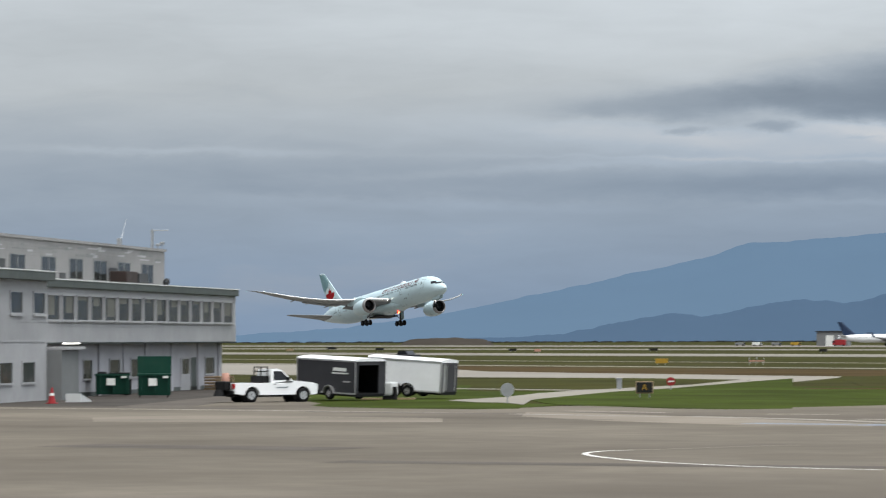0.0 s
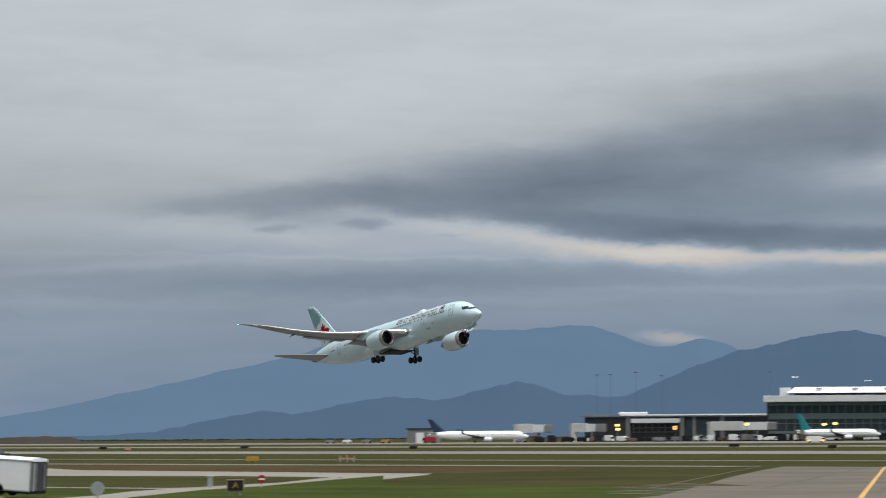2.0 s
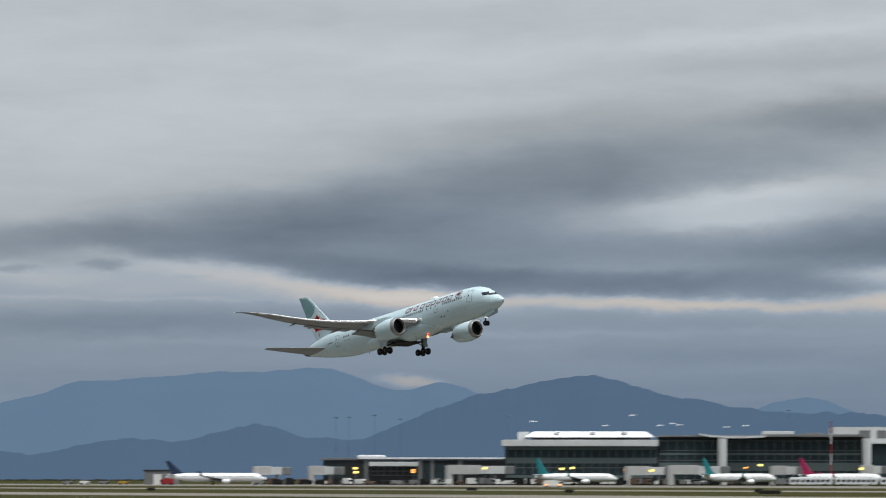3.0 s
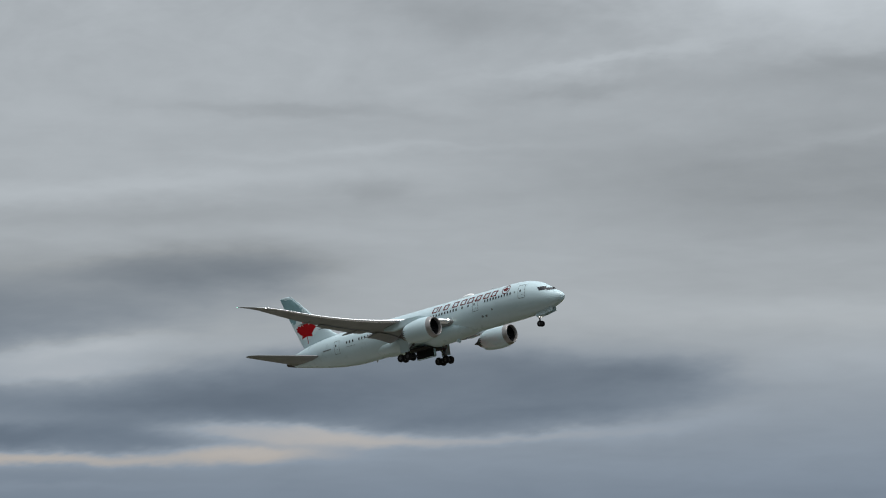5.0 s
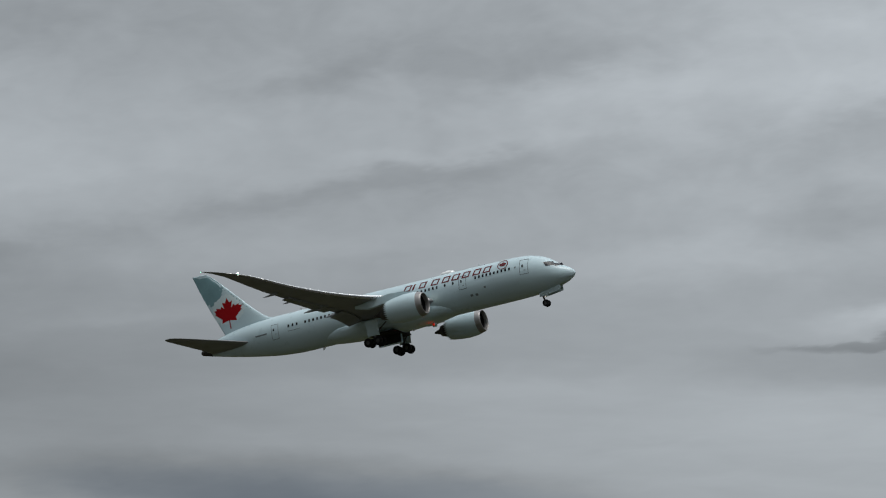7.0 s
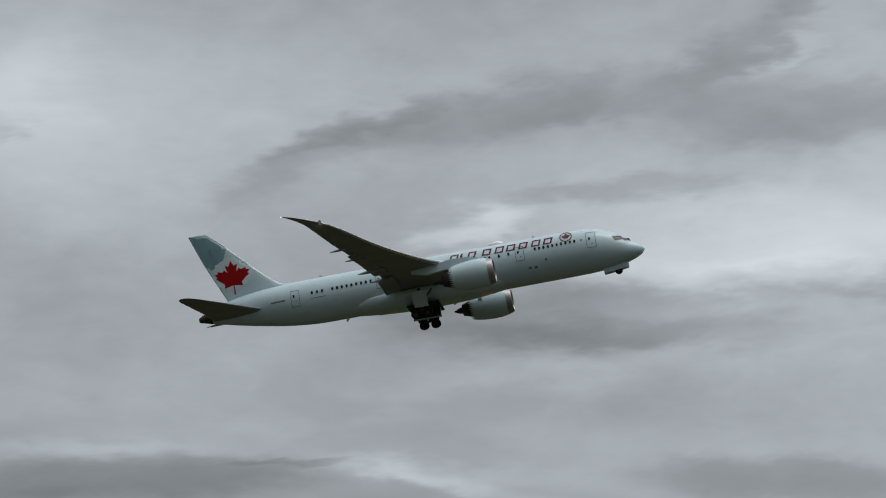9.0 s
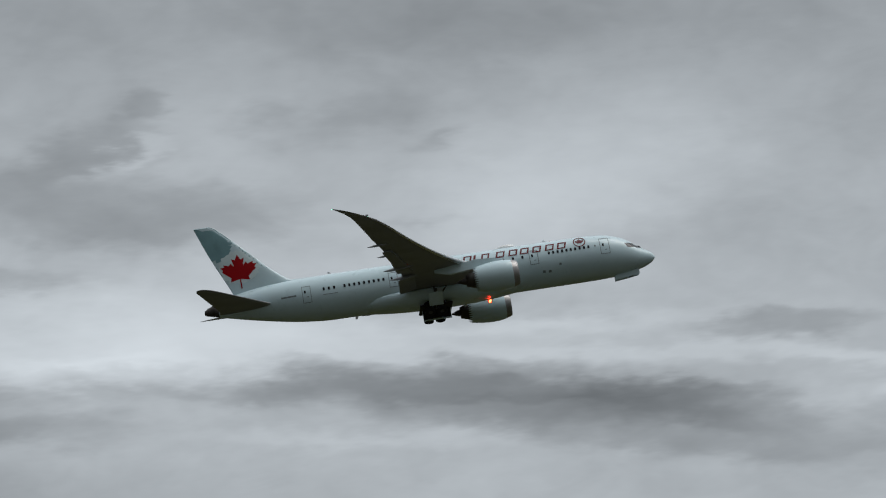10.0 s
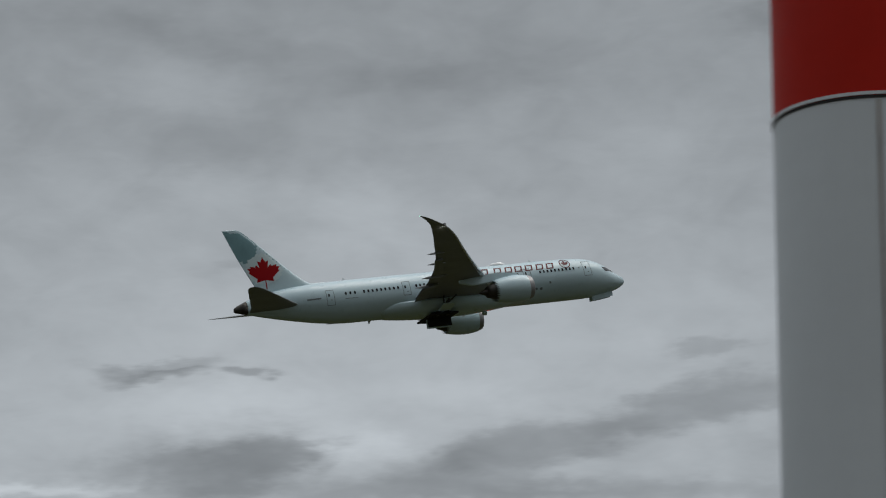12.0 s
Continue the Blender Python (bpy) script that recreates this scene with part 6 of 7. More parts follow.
    part("headache_rack", bm, M["black_plastic"], t, "black mesh rack behind the cab")
    part("tool_box", box((0.85, -0.8, 1.06), (1.2, 0.8, 1.5), 0.04), M["black_plastic"], t, "black box behind the cab")
    sp = part("spreader_hopper", box((-1.55, -0.6, 0.7), (-1.15, 0.6, 1.2), 0.08), M["black_plastic"], t, "black spreader on the tailgate")
    part("spreader_chute", rod((-1.5, 0, 0.75), (-1.52, 0, 0.35), 0.28, 0.4), M["black_plastic"], sp)


build_truck()

fl = empty("safety_barrel", pose(-222.7, 124.3, 0.032, 0, 0, 20), "faded orange plastic barrel beside the wall", "barrel")
part("drum", lathe([(0.0, 0.01), (0.0, 0.30), (0.5, 0.27), (1.0, 0.25), (1.45, 0.22), (1.45, 0.01)], pose(0, 0, 0, 0, -90, 0), 20), M["orange"], fl, smooth=True)
part("rubber_base", rod((0, 0, 0), (0, 0, 0.12), 0.45, 0.42, 20), M["black_plastic"], fl)


# ---- trailers ----
def trailer(m, length, width, height, skin, trim, label, open_rear, wheels):
    t = empty("cargo_trailer", m, label, "trailer")
    z0, th = 0.42, 0.06
    part("side_wall", box((0, -th, z0), (length, 0, height), 0.01), skin, t)
    part("side_wall", box((0, -width, z0), (length, -width + th, height), 0.01), skin, t)
    part("front_wall", box((length - th, -width, z0), (length, 0, height), 0.01), skin, t)
    part("floor", box((0, -width, z0 - 0.1), (length, 0, z0)), M["black_plastic"], t)
    bm = bmesh.new()
    ring = []
    for x in (-0.02, length + 0.02):
        ring.append([(x, 0.02, height - 0.04), (x, 0.02, height + 0.05), (x, -0.15, height + 0.13), (x, -width / 2, height + 0.19), (x, -width + 0.15, height + 0.13), (x, -width - 0.02, height + 0.05), (x, -width - 0.02, height - 0.04)])
    part("skirt", box((0.02, -width + 0.04, 0.24), (length - 0.02, -0.04, z0 - 0.1)), M["black_plastic"], t)
    part("roof", loft(ring), M["term_roof"], t, "white rounded roof", smooth=False)
    for z in (z0 - 0.06, height - 0.06):
        part("trim_rail", box((0, 0.0, z), (length, 0.03, z + 0.09)), trim, t)
    for x in (0.0, length - 0.08):
        part("corner_post", box((x, -0.02, z0), (x + 0.08, 0.035, height)), trim, t)
    if open_rear:
        # the rear stands open: a black inside and one door swung out
        part("rear_frame", box((-0.04, -0.14, z0), (0.04, 0.0, height)), skin, t)
        part("rear_frame", box((-0.04, -width, z0), (0.04, -width + 0.5, height)), skin, t)
        part("rear_header", box((-0.04, -width, height - 0.22), (0.04, 0, height)), skin, t)
        part("lining", box((0.1, -width + th, z0), (length - th, -th, z0 + 0.02)), M["dark"], t)
        part("inner_wall", box((0.08, -th - 0.02, z0), (length - th, -th, height - 0.02)), M["dark"], t)
        part("inner_wall", box((0.08, -width + th, z0), (length - th, -width + th + 0.02, height - 0.02)), M["dark"], t)
        part("inner_front", box((length - 2 * th, -width + th, z0), (length - th, -th, height)), M["dark"], t)
        part("inner_ceiling", box((0.05, -width + th, height - 0.06), (length - th, -th, height - 0.02)), M["dark"], t)
        lab = part("lettering_panel", box((0.9, 0.004, height - 0.62), (2.1, 0.012, height - 0.42)), M["label"], t, "unreadable pale lettering")
        part("lettering_bar", box((0.7, 0.004, height - 0.78), (2.2, 0.012, height - 0.70)), M["label"], t)
        part("side_vent", box((0.5, 0.004, 1.05), (1.15, 0.03, 1.13)), M["alu"], t)
    else:
        d = part("ramp_door", box((-0.07, -width + 0.1, z0), (0.0, -0.1, height - 0.1), 0.01), M["trailer_dark"], t, "dark grey rear ramp door")
        part("corner_strip", box((-0.09, -0.34, z0), (-0.07, -0.1, height - 0.1)), trim, d)
        for y in (-0.5, -width + 0.5):
            part("lock_bar", rod((-0.1, y, z0 + 0.1), (-0.1, y, height - 0.2), 0.025), M["alu"], d)
    for x in wheels:
        w = part("wheel", lathe([(-0.12, 0.2), (-0.12, 0.3), (-0.08, 0.36), (0.08, 0.36), (0.12, 0.3), (0.12, 0.2)], Matrix.Translation((x, 0.0, 0.36)) @ Matrix.Rotation(radians(90), 4, "Z"), 24), M["tyre"], t, smooth=True)
        part("rim", rod((x, -0.1, 0.36), (x, 0.1, 0.36), 0.2, n=18), M["chrome"], w)
        part("far_wheel", rod((x, -width - 0.1, 0.36), (x, -width + 0.12, 0.36), 0.36, n=20), M["tyre"], t)
        bm = bmesh.new()
        rings = []
        for k in range(9):
            a = math.pi * k / 8
            rings.append([(x + r * math.cos(a), y, 0.38 + r * math.sin(a)) for r, y in ((0.44, 0.0), (0.47, 0.2), (0.43, 0.2), (0.41, 0.0))])
        part("mudguard", loft(rings), trim if open_rear else M["black_plastic"], t)
    part("drawbar", rod((length, -width / 2, 0.45), (length + 1.3, -width / 2, 0.5), 0.07), M["black_plastic"], t)
    part("jack", rod((length + 1.0, -width / 2, 0.0), (length + 1.0, -width / 2, 0.9), 0.05), M["steel"], t)
    return t


trailer(pose(-199.46, 119.93, 0.02, 0, -2.0, 188.7), 5.45, 2.2, 2.3, M["trailer_dark"], M["alu"], "charcoal single-axle cargo trailer with its rear open", True, (2.35,))
trailer(pose(-202.36, 127.57, 0.02, 0, -3.5, 212.1), 4.95, 2.15, 2.2, M["trailer_white"], M["alu"], "white cargo trailer parked on the grass", False, (2.2, 3.0))
g = empty("generator_box", pose(-201.99, 124.12, 0.02, 0, 0, 200) @ Matrix.Scale(0.82, 4), "small white equipment box with a rounded top", "equipment")
part("casing", box((0, -0.5, 0.3), (0.85, 0.4, 1.3), 0.16), M["term_white"], g)
part("stand", box((0.05, -0.45, 0), (0.8, 0.35, 0.3), 0.03), M["black_plastic"], g)
part("exhaust_stack", rod((-0.15, 0.1, 0.2), (-0.15, 0.1, 0.95), 0.16), M["black_plastic"], g)
pl = empty("plank_ramp", pose(-201.96, 125.54, 0.03, 0, 0, 235), "bare wooden ramp boards lying on the grass", "boards")
for k in range(3):
    part("board", box((0, -0.45 + 0.3 * k, 0), (3.2, -0.19 + 0.3 * k, 0.1), 0.01), M["wood"], pl)


# ---- airfield signs ----
def yaw_to_eye(x, y):
    return math.degrees(math.atan2(-x, y))


def text_mesh(body, size, material, parent, at, name="letter"):
    c = bpy.data.curves.new(name, "FONT")
    c.body, c.size, c.align_x, c.align_y, c.extrude = body, size, "CENTER", "CENTER", 0.01
    tmp = new(name, c)
    me = bpy.data.meshes.new_from_object(tmp.evaluated_get(bpy.context.evaluated_depsgraph_get()))
    bpy.data.objects.remove(tmp)
    me.materials.clear()
    me.materials.append(material)
    ob = new(name, me)
    ob.parent = parent
    ob.matrix_local = at
    return ob


def board_sign(x, y, w, h, lift, face, label, category="sign", letter="", border=None):
    s = empty("airfield_sign", pose(x, y, 0.012, 0, 0, yaw_to_eye(x, y)), label, category)
    part("panel", box((-w / 2, -0.1, lift), (w / 2, 0.1, lift + h), 0.03), face, s)
    if border:
        part("frame", box((-w / 2 - 0.06, -0.07, lift - 0.06), (w / 2 + 0.06, 0.13, lift + h + 0.06), 0.03), border, s)
    for k in (-0.3, 0.3):
        part("leg", rod((k * w, 0, -0.01), (k * w, 0, lift), 0.04), M["steel"], s)
    if letter:
        text_mesh(letter, h * 0.85, M["sign_yellow"], s, pose(0, -0.115, lift + h / 2, 90, 0, 0))
    return s


board_sign(-199.5, 140.4, 0.95, 0.62, 0.32, M["sign_black"], "black taxiway sign with a yellow letter A", letter="A", border=M["wood"])
board_sign(-452.0, 321.0, 1.7, 0.62, 0.2, M["sign_yellow"], "plain yellow guidance sign in the grass")
for x, y, w, m in ((-1050, 640, 2.6, "sign_black"), (-930, 610, 2.2, "sign_black"), (-905, 640, 2.4, "sign_black"), (-790, 610, 2.0, "sign_black"), (-760, 690, 2.6, "sign_black"), (-640, 610, 2.0, "sign_black"),
                   (-570, 600, 4.6, "sign_black"), (-640, 670, 2.0, "sign_black"), (-470, 580, 3.6, "sign_black"), (-515, 640, 3.0, "orange"), (-880, 585, 1.6, "orange"), (-1010, 585, 2.0, "wood"), (-1180, 700, 3.2, "sign_black")):
    board_sign(x, y, w, 0.7, 0.25, M[m], "low airfield guidance sign seen from behind")


def disc_sign(x, y, r, h, face, label, bar=False):
    s = empty("road_sign", pose(x, y, 0.012, 0, 0, yaw_to_eye(x, y)), label, "road sign")
    part("post", rod((0, 0.03, -0.01), (0, 0.03, h), 0.035), M["steel"], s)
    part("disc", rod((0, 0.0, h), (0, -0.03, h), r, n=32), face, s)
    if bar:
        part("bar", box((-r * 0.7, -0.05, h - r * 0.18), (r * 0.7, -0.032, h + r * 0.18)), M["label"], s)
    return s


disc_sign(-228.7, 163.2, 0.30, 0.60, M["sign_red"], "red no-entry sign with a white bar", True)
disc_sign(-186.1, 121.7, 0.38, 0.78, M["sign_grey"], "round grey road sign seen from behind")
bx = empty("cable_cabinet", pose(-234.0, 162.5, 0.012, 0, 0, 55), "small weathered grey cable cabinet", "cabinet")
part("casing", box((-0.18, -0.2, 0), (0.18, 0.2, 0.75), 0.03), M["sign_grey"], bx)
part("cap", box((-0.23, -0.25, 0.75), (0.23, 0.25, 0.82), 0.02), M["steel"], bx)


# ---- terminal on the far side of the runway ----
TERM = pose(-1366.7, 1319.9, 0, 0, 0, 46)


def at_terminal(u, w=0.0, turn=0.0, z=0.031):
    return TERM @ pose(u, w, z, 0, 0, turn)


def glazed(parent, u0, u1, z0, z1, y, step_u, step_z, glass, frame, depth=0.25):
    part("glazing", box((u0, y - 0.05, z0), (u1, y + 0.05, z1)), glass, parent)
    for z in np.arange(z0, z1 + 0.01, step_z):
        part("transom", box((u0, y - depth, z - 0.14), (u1, y - 0.05, z + 0.14)), frame, parent)
    for u in np.arange(u0, u1 + 0.01, step_u):
        part("mullion", box((u - 0.12, y - depth * 0.8, z0), (u + 0.12, y - 0.05, z1)), frame, parent)


def build_terminal():
    # low pier
    p = empty("terminal_pier", at_terminal(0), "long low dark airport pier with gate windows", "terminal")
    part("wall", box((-129, 0, 0), (-43, 30, 11.6)), M["term_dark"], p)
    part("roof_slab", box((-131, -1.5, 11.8), (-43, 31, 12.7), 0.1), M["term_grey"], p)
    part("roof_edge", box((-112, -1.8, 12.3), (-43, -1.5, 12.9)), M["term_roof"], p)
    part("roof_light", box((-113, 2, 12.7), (-100, 14, 14.0), 0.5), M["term_roof"], p)
    part("dark_panel", box((-119, -0.5, 0), (-109.5, 0, 11.4)), M["term_dark"], p)
    for u0, u1 in ((-109.5, -107.5), (-84, -82), (-78, -76.5), (-65, -63)):
        part("column", box((u0, -0.6, 0), (u1, 0, 11.6)), M["term_grey"], p)
    glazed(p, -128, -120, 3, 10.8, -0.1, 2.0, 2.6, M["term_glass"], M["term_dark"])
    glazed(p, -106, -85, 4.5, 8.6, -0.1, 3.0, 2.0, M["term_dark"], M["term_grey"])
    glazed(p, -81, -66, 2.5, 10.5, -0.1, 2.5, 4.0, M["term_glass"], M["term_dark"])
    part("canopy", box((-107, -3.5, 8.8), (-84, 0, 10.8), 0.1), M["term_white"], p)
    # main hall
    h = empty("terminal_hall", at_terminal(0), "white and glass airport terminal hall with a curved roof", "terminal")
    part("wall", box((-43, 3, 0), (29, 50, 18.4)), M["term_dark"], h)
    glazed(h, -42, 29, 3.5, 18.0, 2.8, 4.0, 4.6, M["term_glass"], M["term_grey"], 0.4)
    for z0, z1 in ((16.6, 18.2), (10.2, 12.9), (3.4, 4.6)):
        part("spandrel", box((-42.5, 2.3, z0), (29, 2.5, z1)), M["spandrel"], h)
    part("fascia", box((-44.5, -2.0, 18.3), (29.5, 50, 21.3), 0.15), M["term_white"], h, "broad white fascia")
    part("clerestory", box((-30, 5, 21.3), (26, 44, 22.8)), M["term_dark"], h)
    ring = []
    for u, k in ((-33.5, 0), (-30, 1), (24, 1), (27.5, 0)):
        ring.append([(u, y, 22.6 + (2.9 * math.sin(math.pi * (y - 2) / 46) ** 0.5 if k else 0.4)) for y in np.linspace(2, 48, 14)] + [(u, 48, 22.5), (u, 2, 22.5)])
    part("vault_roof", loft(ring), M["term_roof"], h, "white curved roof")
    for u in (-20, -3, 12):
        part("roof_hatch", box((u, 4, 24.3), (u + 3, 6, 24.9), 0.1), M["term_grey"], h)
    part("stair_block", box((-37, 10, 21.3), (-32, 18, 25.2)), M["term_white"], h)
    # glass wing
    g = empty("terminal_wing", at_terminal(0), "dark glass terminal wing with white canopies", "terminal")
    part("wall", box((29.5, 8, 0), (126, 50, 22.6)), M["term_dark"], g)
    glazed(g, 30, 125, 2.5, 21.5, 7.8, 4.2, 4.6, M["term_glass"], M["term_grey"], 0.35)
    for z0, z1 in ((14.2, 15.2), (6.8, 10.6)):
        part("spandrel", box((30, 7.3, z0), (125, 7.5, z1)), M["spandrel"], g)
    part("roof_slab", box((29.5, 4, 22.7), (127, 51, 23.6), 0.1), M["term_grey"], g)
    ring = []
    for u, dz in ((49, 1.3), (55, 0.35), (63, -0.1), (71, -0.1), (80, 0.3)):
        ring.append([(u, -2, 22.2 + dz), (u, -2, 23.0 + dz), (u, 9, 23.2 + dz), (u, 9, 22.4 + dz)])
    part("canopy", loft(ring), M["term_white"], g, "swept white canopy")
    for u in (57.6, 125.5):
        part("column", rod((u + 2, -0.5, 0), (u + 2, -0.5, 22.0), 2.0, 2.3, 20), M["term_white"], g, "tall white column")
    part("roof_plant", box((79, 12, 23.6), (94, 22, 25.6), 0.2), M["term_white"], g)
    part("roof_plant", box((98, 14, 23.6), (108, 22, 24.8), 0.2), M["term_grey"], g)
    part("canopy", box((79, 0, 22.8), (127, 6, 24.0), 0.1), M["term_grey"], g)
    # white block and control cab
    w = empty("terminal_block", at_terminal(0), "white terminal block with dark upper windows", "terminal")
    part("wall", box((113, 14, 0), (168, 60, 27.6)), M["term_white"], w)
    for u0, u1 in ((124.8, 130.2), (133.3, 138.9)):
        part("upper_window", box((u0, 13.85, 22.2), (u1, 14.05, 26.0)), M["term_grey"], w)
        part("window_bar", box(((u0 + u1) / 2 - 0.15, 13.78, 22.2), ((u0 + u1) / 2 + 0.15, 13.86, 26.0)), M["term_dark"], w)
    glazed(w, 127, 160, 3, 19.6, 10.5, 4.0, 4.0, M["term_glass"], M["term_dark"], 0.3)
    part("lower_wall", box((127, 10.6, 0), (162, 14, 20.2)), M["term_dark"], w)
    part("balcony", box((126, 8, 19.6), (164, 14, 20.6), 0.1), M["term_white"], w)
    part("side_block", box((168.02, 14.2, 0), (177, 58, 25.2)), M["term_white"], w)
    part("side_window", box((166.5, 13.9, 18.6), (170.2, 14.19, 20.6)), M["term_grey"], w)
    part("low_roof", box((158, 0, 13.5), (240, 40, 15.0), 0.1), M["term_grey"], w)
    part("low_wall", box((160, 2, 0), (238, 40, 13.5)), M["term_grey"], w)
    part("front_block", box((187, -1.0, 0), (232, 1.98, 13.2)), M["term_white"], w)
    part("block_opening", box((192, -1.1, 7.6), (210, -0.98, 11.2)), M["term_grey"], w)
    t = empty("control_tower", at_terminal(180, 6), "short control tower with a dark glazed cab", "tower")
    part("shaft", loft([[(s * x, y, z) for s, y in ((-1, -4), (1, -4), (1, 6), (-1, 6))] for z, x in ((0, 5.0), (22.0, 5.0), (26.9, 6.4))]), M["term_white"], t)
    part("cab_glass", lathe([(26.9, 6.0), (29.2, 6.7)], pose(0, 1, 0, 0, -90, 0), 8), M["glass_dark"], t)
    part("cab_roof", lathe([(29.2, 0.1), (29.2, 7.9), (29.9, 7.7), (30.3, 0.1)], pose(0, 1, 0, 0, -90, 0), 16), M["term_roof"], t)
    hl = empty("lit_concourse", at_terminal(0), "concourse with yellow-green lit ceiling under a wedge roof", "terminal")
    ring = []
    for y in (-4, 40):
        ring.append([(176, y, 20.6), (184, y, 24.6), (240, y, 24.6), (240, y, 22.9), (186, y, 22.7)])
    part("wedge_roof", loft(ring), M["wedge"], hl, "brown-grey wedge roof")
    part("roof_edge", box((184, -4.3, 24.62), (240, 40, 25.1), 0.05), M["term_white"], hl)
    part("rear_wall", box((177.5, 14, 15), (238, 16, 22.5)), M["term_glass"], hl)
    for k in range(10):
        part("ceiling_lamp", box((180 + 6 * k, 2 + 0.6 * (k % 3), 19.4 + 0.35 * (k % 2)), (185.4 + 6 * k, 3 + 0.6 * (k % 3), 20.5 + 0.35 * (k % 2)), 0.1), M["lamp_green"], hl)
    part("deck", box((168, -4, 15.0), (240, 40, 15.8)), M["term_white"], hl)
    # maintenance shed
    s = empty("maintenance_shed", at_terminal(-204, -30), "small dark grey shed with a white door", "shed")
    part("wall", box((-6.5, 0, 0), (8, 16, 6.4)), M["term_grey"], s)
    part("roof", box((-7, -0.4, 6.4), (8.4, 16.4, 7.0), 0.1), M["term_dark"], s)
    part("door", box((-2.2, -0.12, 0.0), (1.6, 0.0, 4.9)), M["label"], s)


build_terminal()


def jet_bridge(u, w, length, z, turn, label="pale grey passenger boarding bridge"):
    j = empty("jet_bridge", at_terminal(u, w, turn), label, "jet bridge", "boarding bridges")
    part("tunnel", box((0, -1.7, z - 2.0), (length * 0.55, 1.7, z + 2.3), 0.15), M["bridge"], j)
    part("tunnel_section", box((length * 0.5, -1.45, z - 1.8), (length, 1.45, z + 1.9), 0.12), M["term_white"], j)
    part("cab", box((length - 0.5, -2.3, z - 1.9), (length + 3.6, 2.3, z + 1.9), 0.4), M["term_grey"], j)
    part("rotunda", rod((0, 0, 0), (0, 0, z + 2.2), 1.9, 1.9, 16), M["bridge"], j)
    for y in (-1.6, 1.6):
        part("leg", rod((length * 0.8, y, 0.6), (length * 0.8, y, z - 1.4), 0.28), M["term_grey"], j)
    part("bogie", box((length * 0.8 - 1.2, -2.4, 0), (length * 0.8 + 1.2, 2.4, 1.0), 0.1), M["black_plastic"], j)
    part("stair", box((length * 0.72, 1.7, 0), (length * 0.78, 2.7, z - 1.0)), M["term_grey"], j)
    return j


for u, w, ln, z, turn in ((-160, -10, 13, 6.4, 6), (-134, -6, 12, 6.6, -12), (-69, -8, 27, 7.0, 4), (15, -12, 18, 6.6, 12), (35, -12, 24, 7.0, 3), (83, -12, 12, 6.8, -10), (125, -10, 9, 7.2, 0), (174, -10, 27, 6.0, 0)):
    jet_bridge(u, w, ln, z, turn)


def gate_lamp(u, z, w, m, wdt=2.2, hgt=1.5):
    g = empty("gate_lamp", at_terminal(u, w), "glowing gate number lamp on a post", "lamp", "gate lamps")
    part("post", rod((0, 0.3, 0), (0, 0.3, z - hgt / 2), 0.12), M["term_grey"], g)
    part("housing", box((-wdt / 2 - 0.15, 0, z - hgt / 2 - 0.15), (wdt / 2 + 0.15, 0.6, z + hgt / 2 + 0.15), 0.05), M["term_dark"], g)
    part("light_panel", box((-wdt / 2, -0.06, z - hgt / 2), (wdt / 2, 0.0, z + hgt / 2), 0.03), M[m], g)


for u, z, w, m in ((-113.5, 9.0, -4, "lamp_yellow"), (-113, 7.1, -5, "lamp_yellow"), (-86, 7.2, -6, "lamp_amber"), (-86, 8.2, -6, "lamp_amber"), (-52, 9.0, -16, "lamp_yellow"), (-16, 8.8, -6, "lamp_yellow"), (-11, 9.2, -6, "lamp_yellow"),
                   (14, 8.2, -8, "lamp_amber"), (26, 8.0, -18, "lamp_yellow"), (52, 8.2, -20, "lamp_yellow"), (70, 9.4, -16, "lamp_amber"), (77, 10.6, -12, "lamp_yellow"), (124, 9.0, -16, "lamp_yellow"), (158, 9.0, -10, "lamp_yellow")):
    gate_lamp(u, z - 1.2, w, m, 2.0 if m == "lamp_yellow" else 1.9, 0.9 if m == "lamp_yellow" else 0.6)


# ---- parked airliners ----
def parked_airliner(u, w, turn, length, tail, label, engine="livery_white", belly="livery_white", fin=9.0):
    k, r = length / 61.0, 1.95 / 3.1
    a = empty("parked_airliner", at_terminal(u, w, turn), label, "airliner", "parked airliners")
    zc = 3.4
    fit = Matrix.Translation((length / 2, 0, zc)) @ Matrix.Diagonal((k, r, r, 1)) @ Matrix.Translation((-NOSE, 0, 0))

    def shaped(bm):
        for v in bm.verts:
            v.co = fit @ v.co
        return bm
    st = [0, 0.1, 0.35, 1, 2, 3.2, 5, 7, 10.5] + list(np.arange(14, 43, 4)) + [44, 47, 50, 53, 56, 59, 61]
    part("fuselage", shaped(hull_loft(st, 24)), M[belly], a, smooth=True)
    half = length * 0.44
    X = lambda b: length / 2 - b
    for s in (-1, 1):
        rings = []
        prof = airfoil(8)
        for f, b, c in ((0.05, 0.36, 0.20), (0.3, 0.45, 0.12), (0.7, 0.56, 0.07), (1.0, 0.645, 0.035)):
            rings.append([(X((b + x * c) * length), s * half * f, zc - 1.2 + 1.9 * f + z * 0.11 * c * length) for x, z in prof])
        wing = part("wing", loft(rings), M["wing"], a, smooth=True)
        part("winglet", loft([[(X((0.645 + q * 0.035) * length), s * half, zc + 0.6), (X((0.645 + q * 0.03) * length), s * (half - 0.1), zc + 0.7)] + [(X((0.68 + q * 0.015) * length), s * (half + 0.5), zc + 2.9)] for q in (0, 1)]), M[tail], wing)
        m = Matrix.Translation((X(0.37 * length), s * half * 0.33, zc - 1.75)) @ Matrix.Rotation(radians(180), 4, "Z")
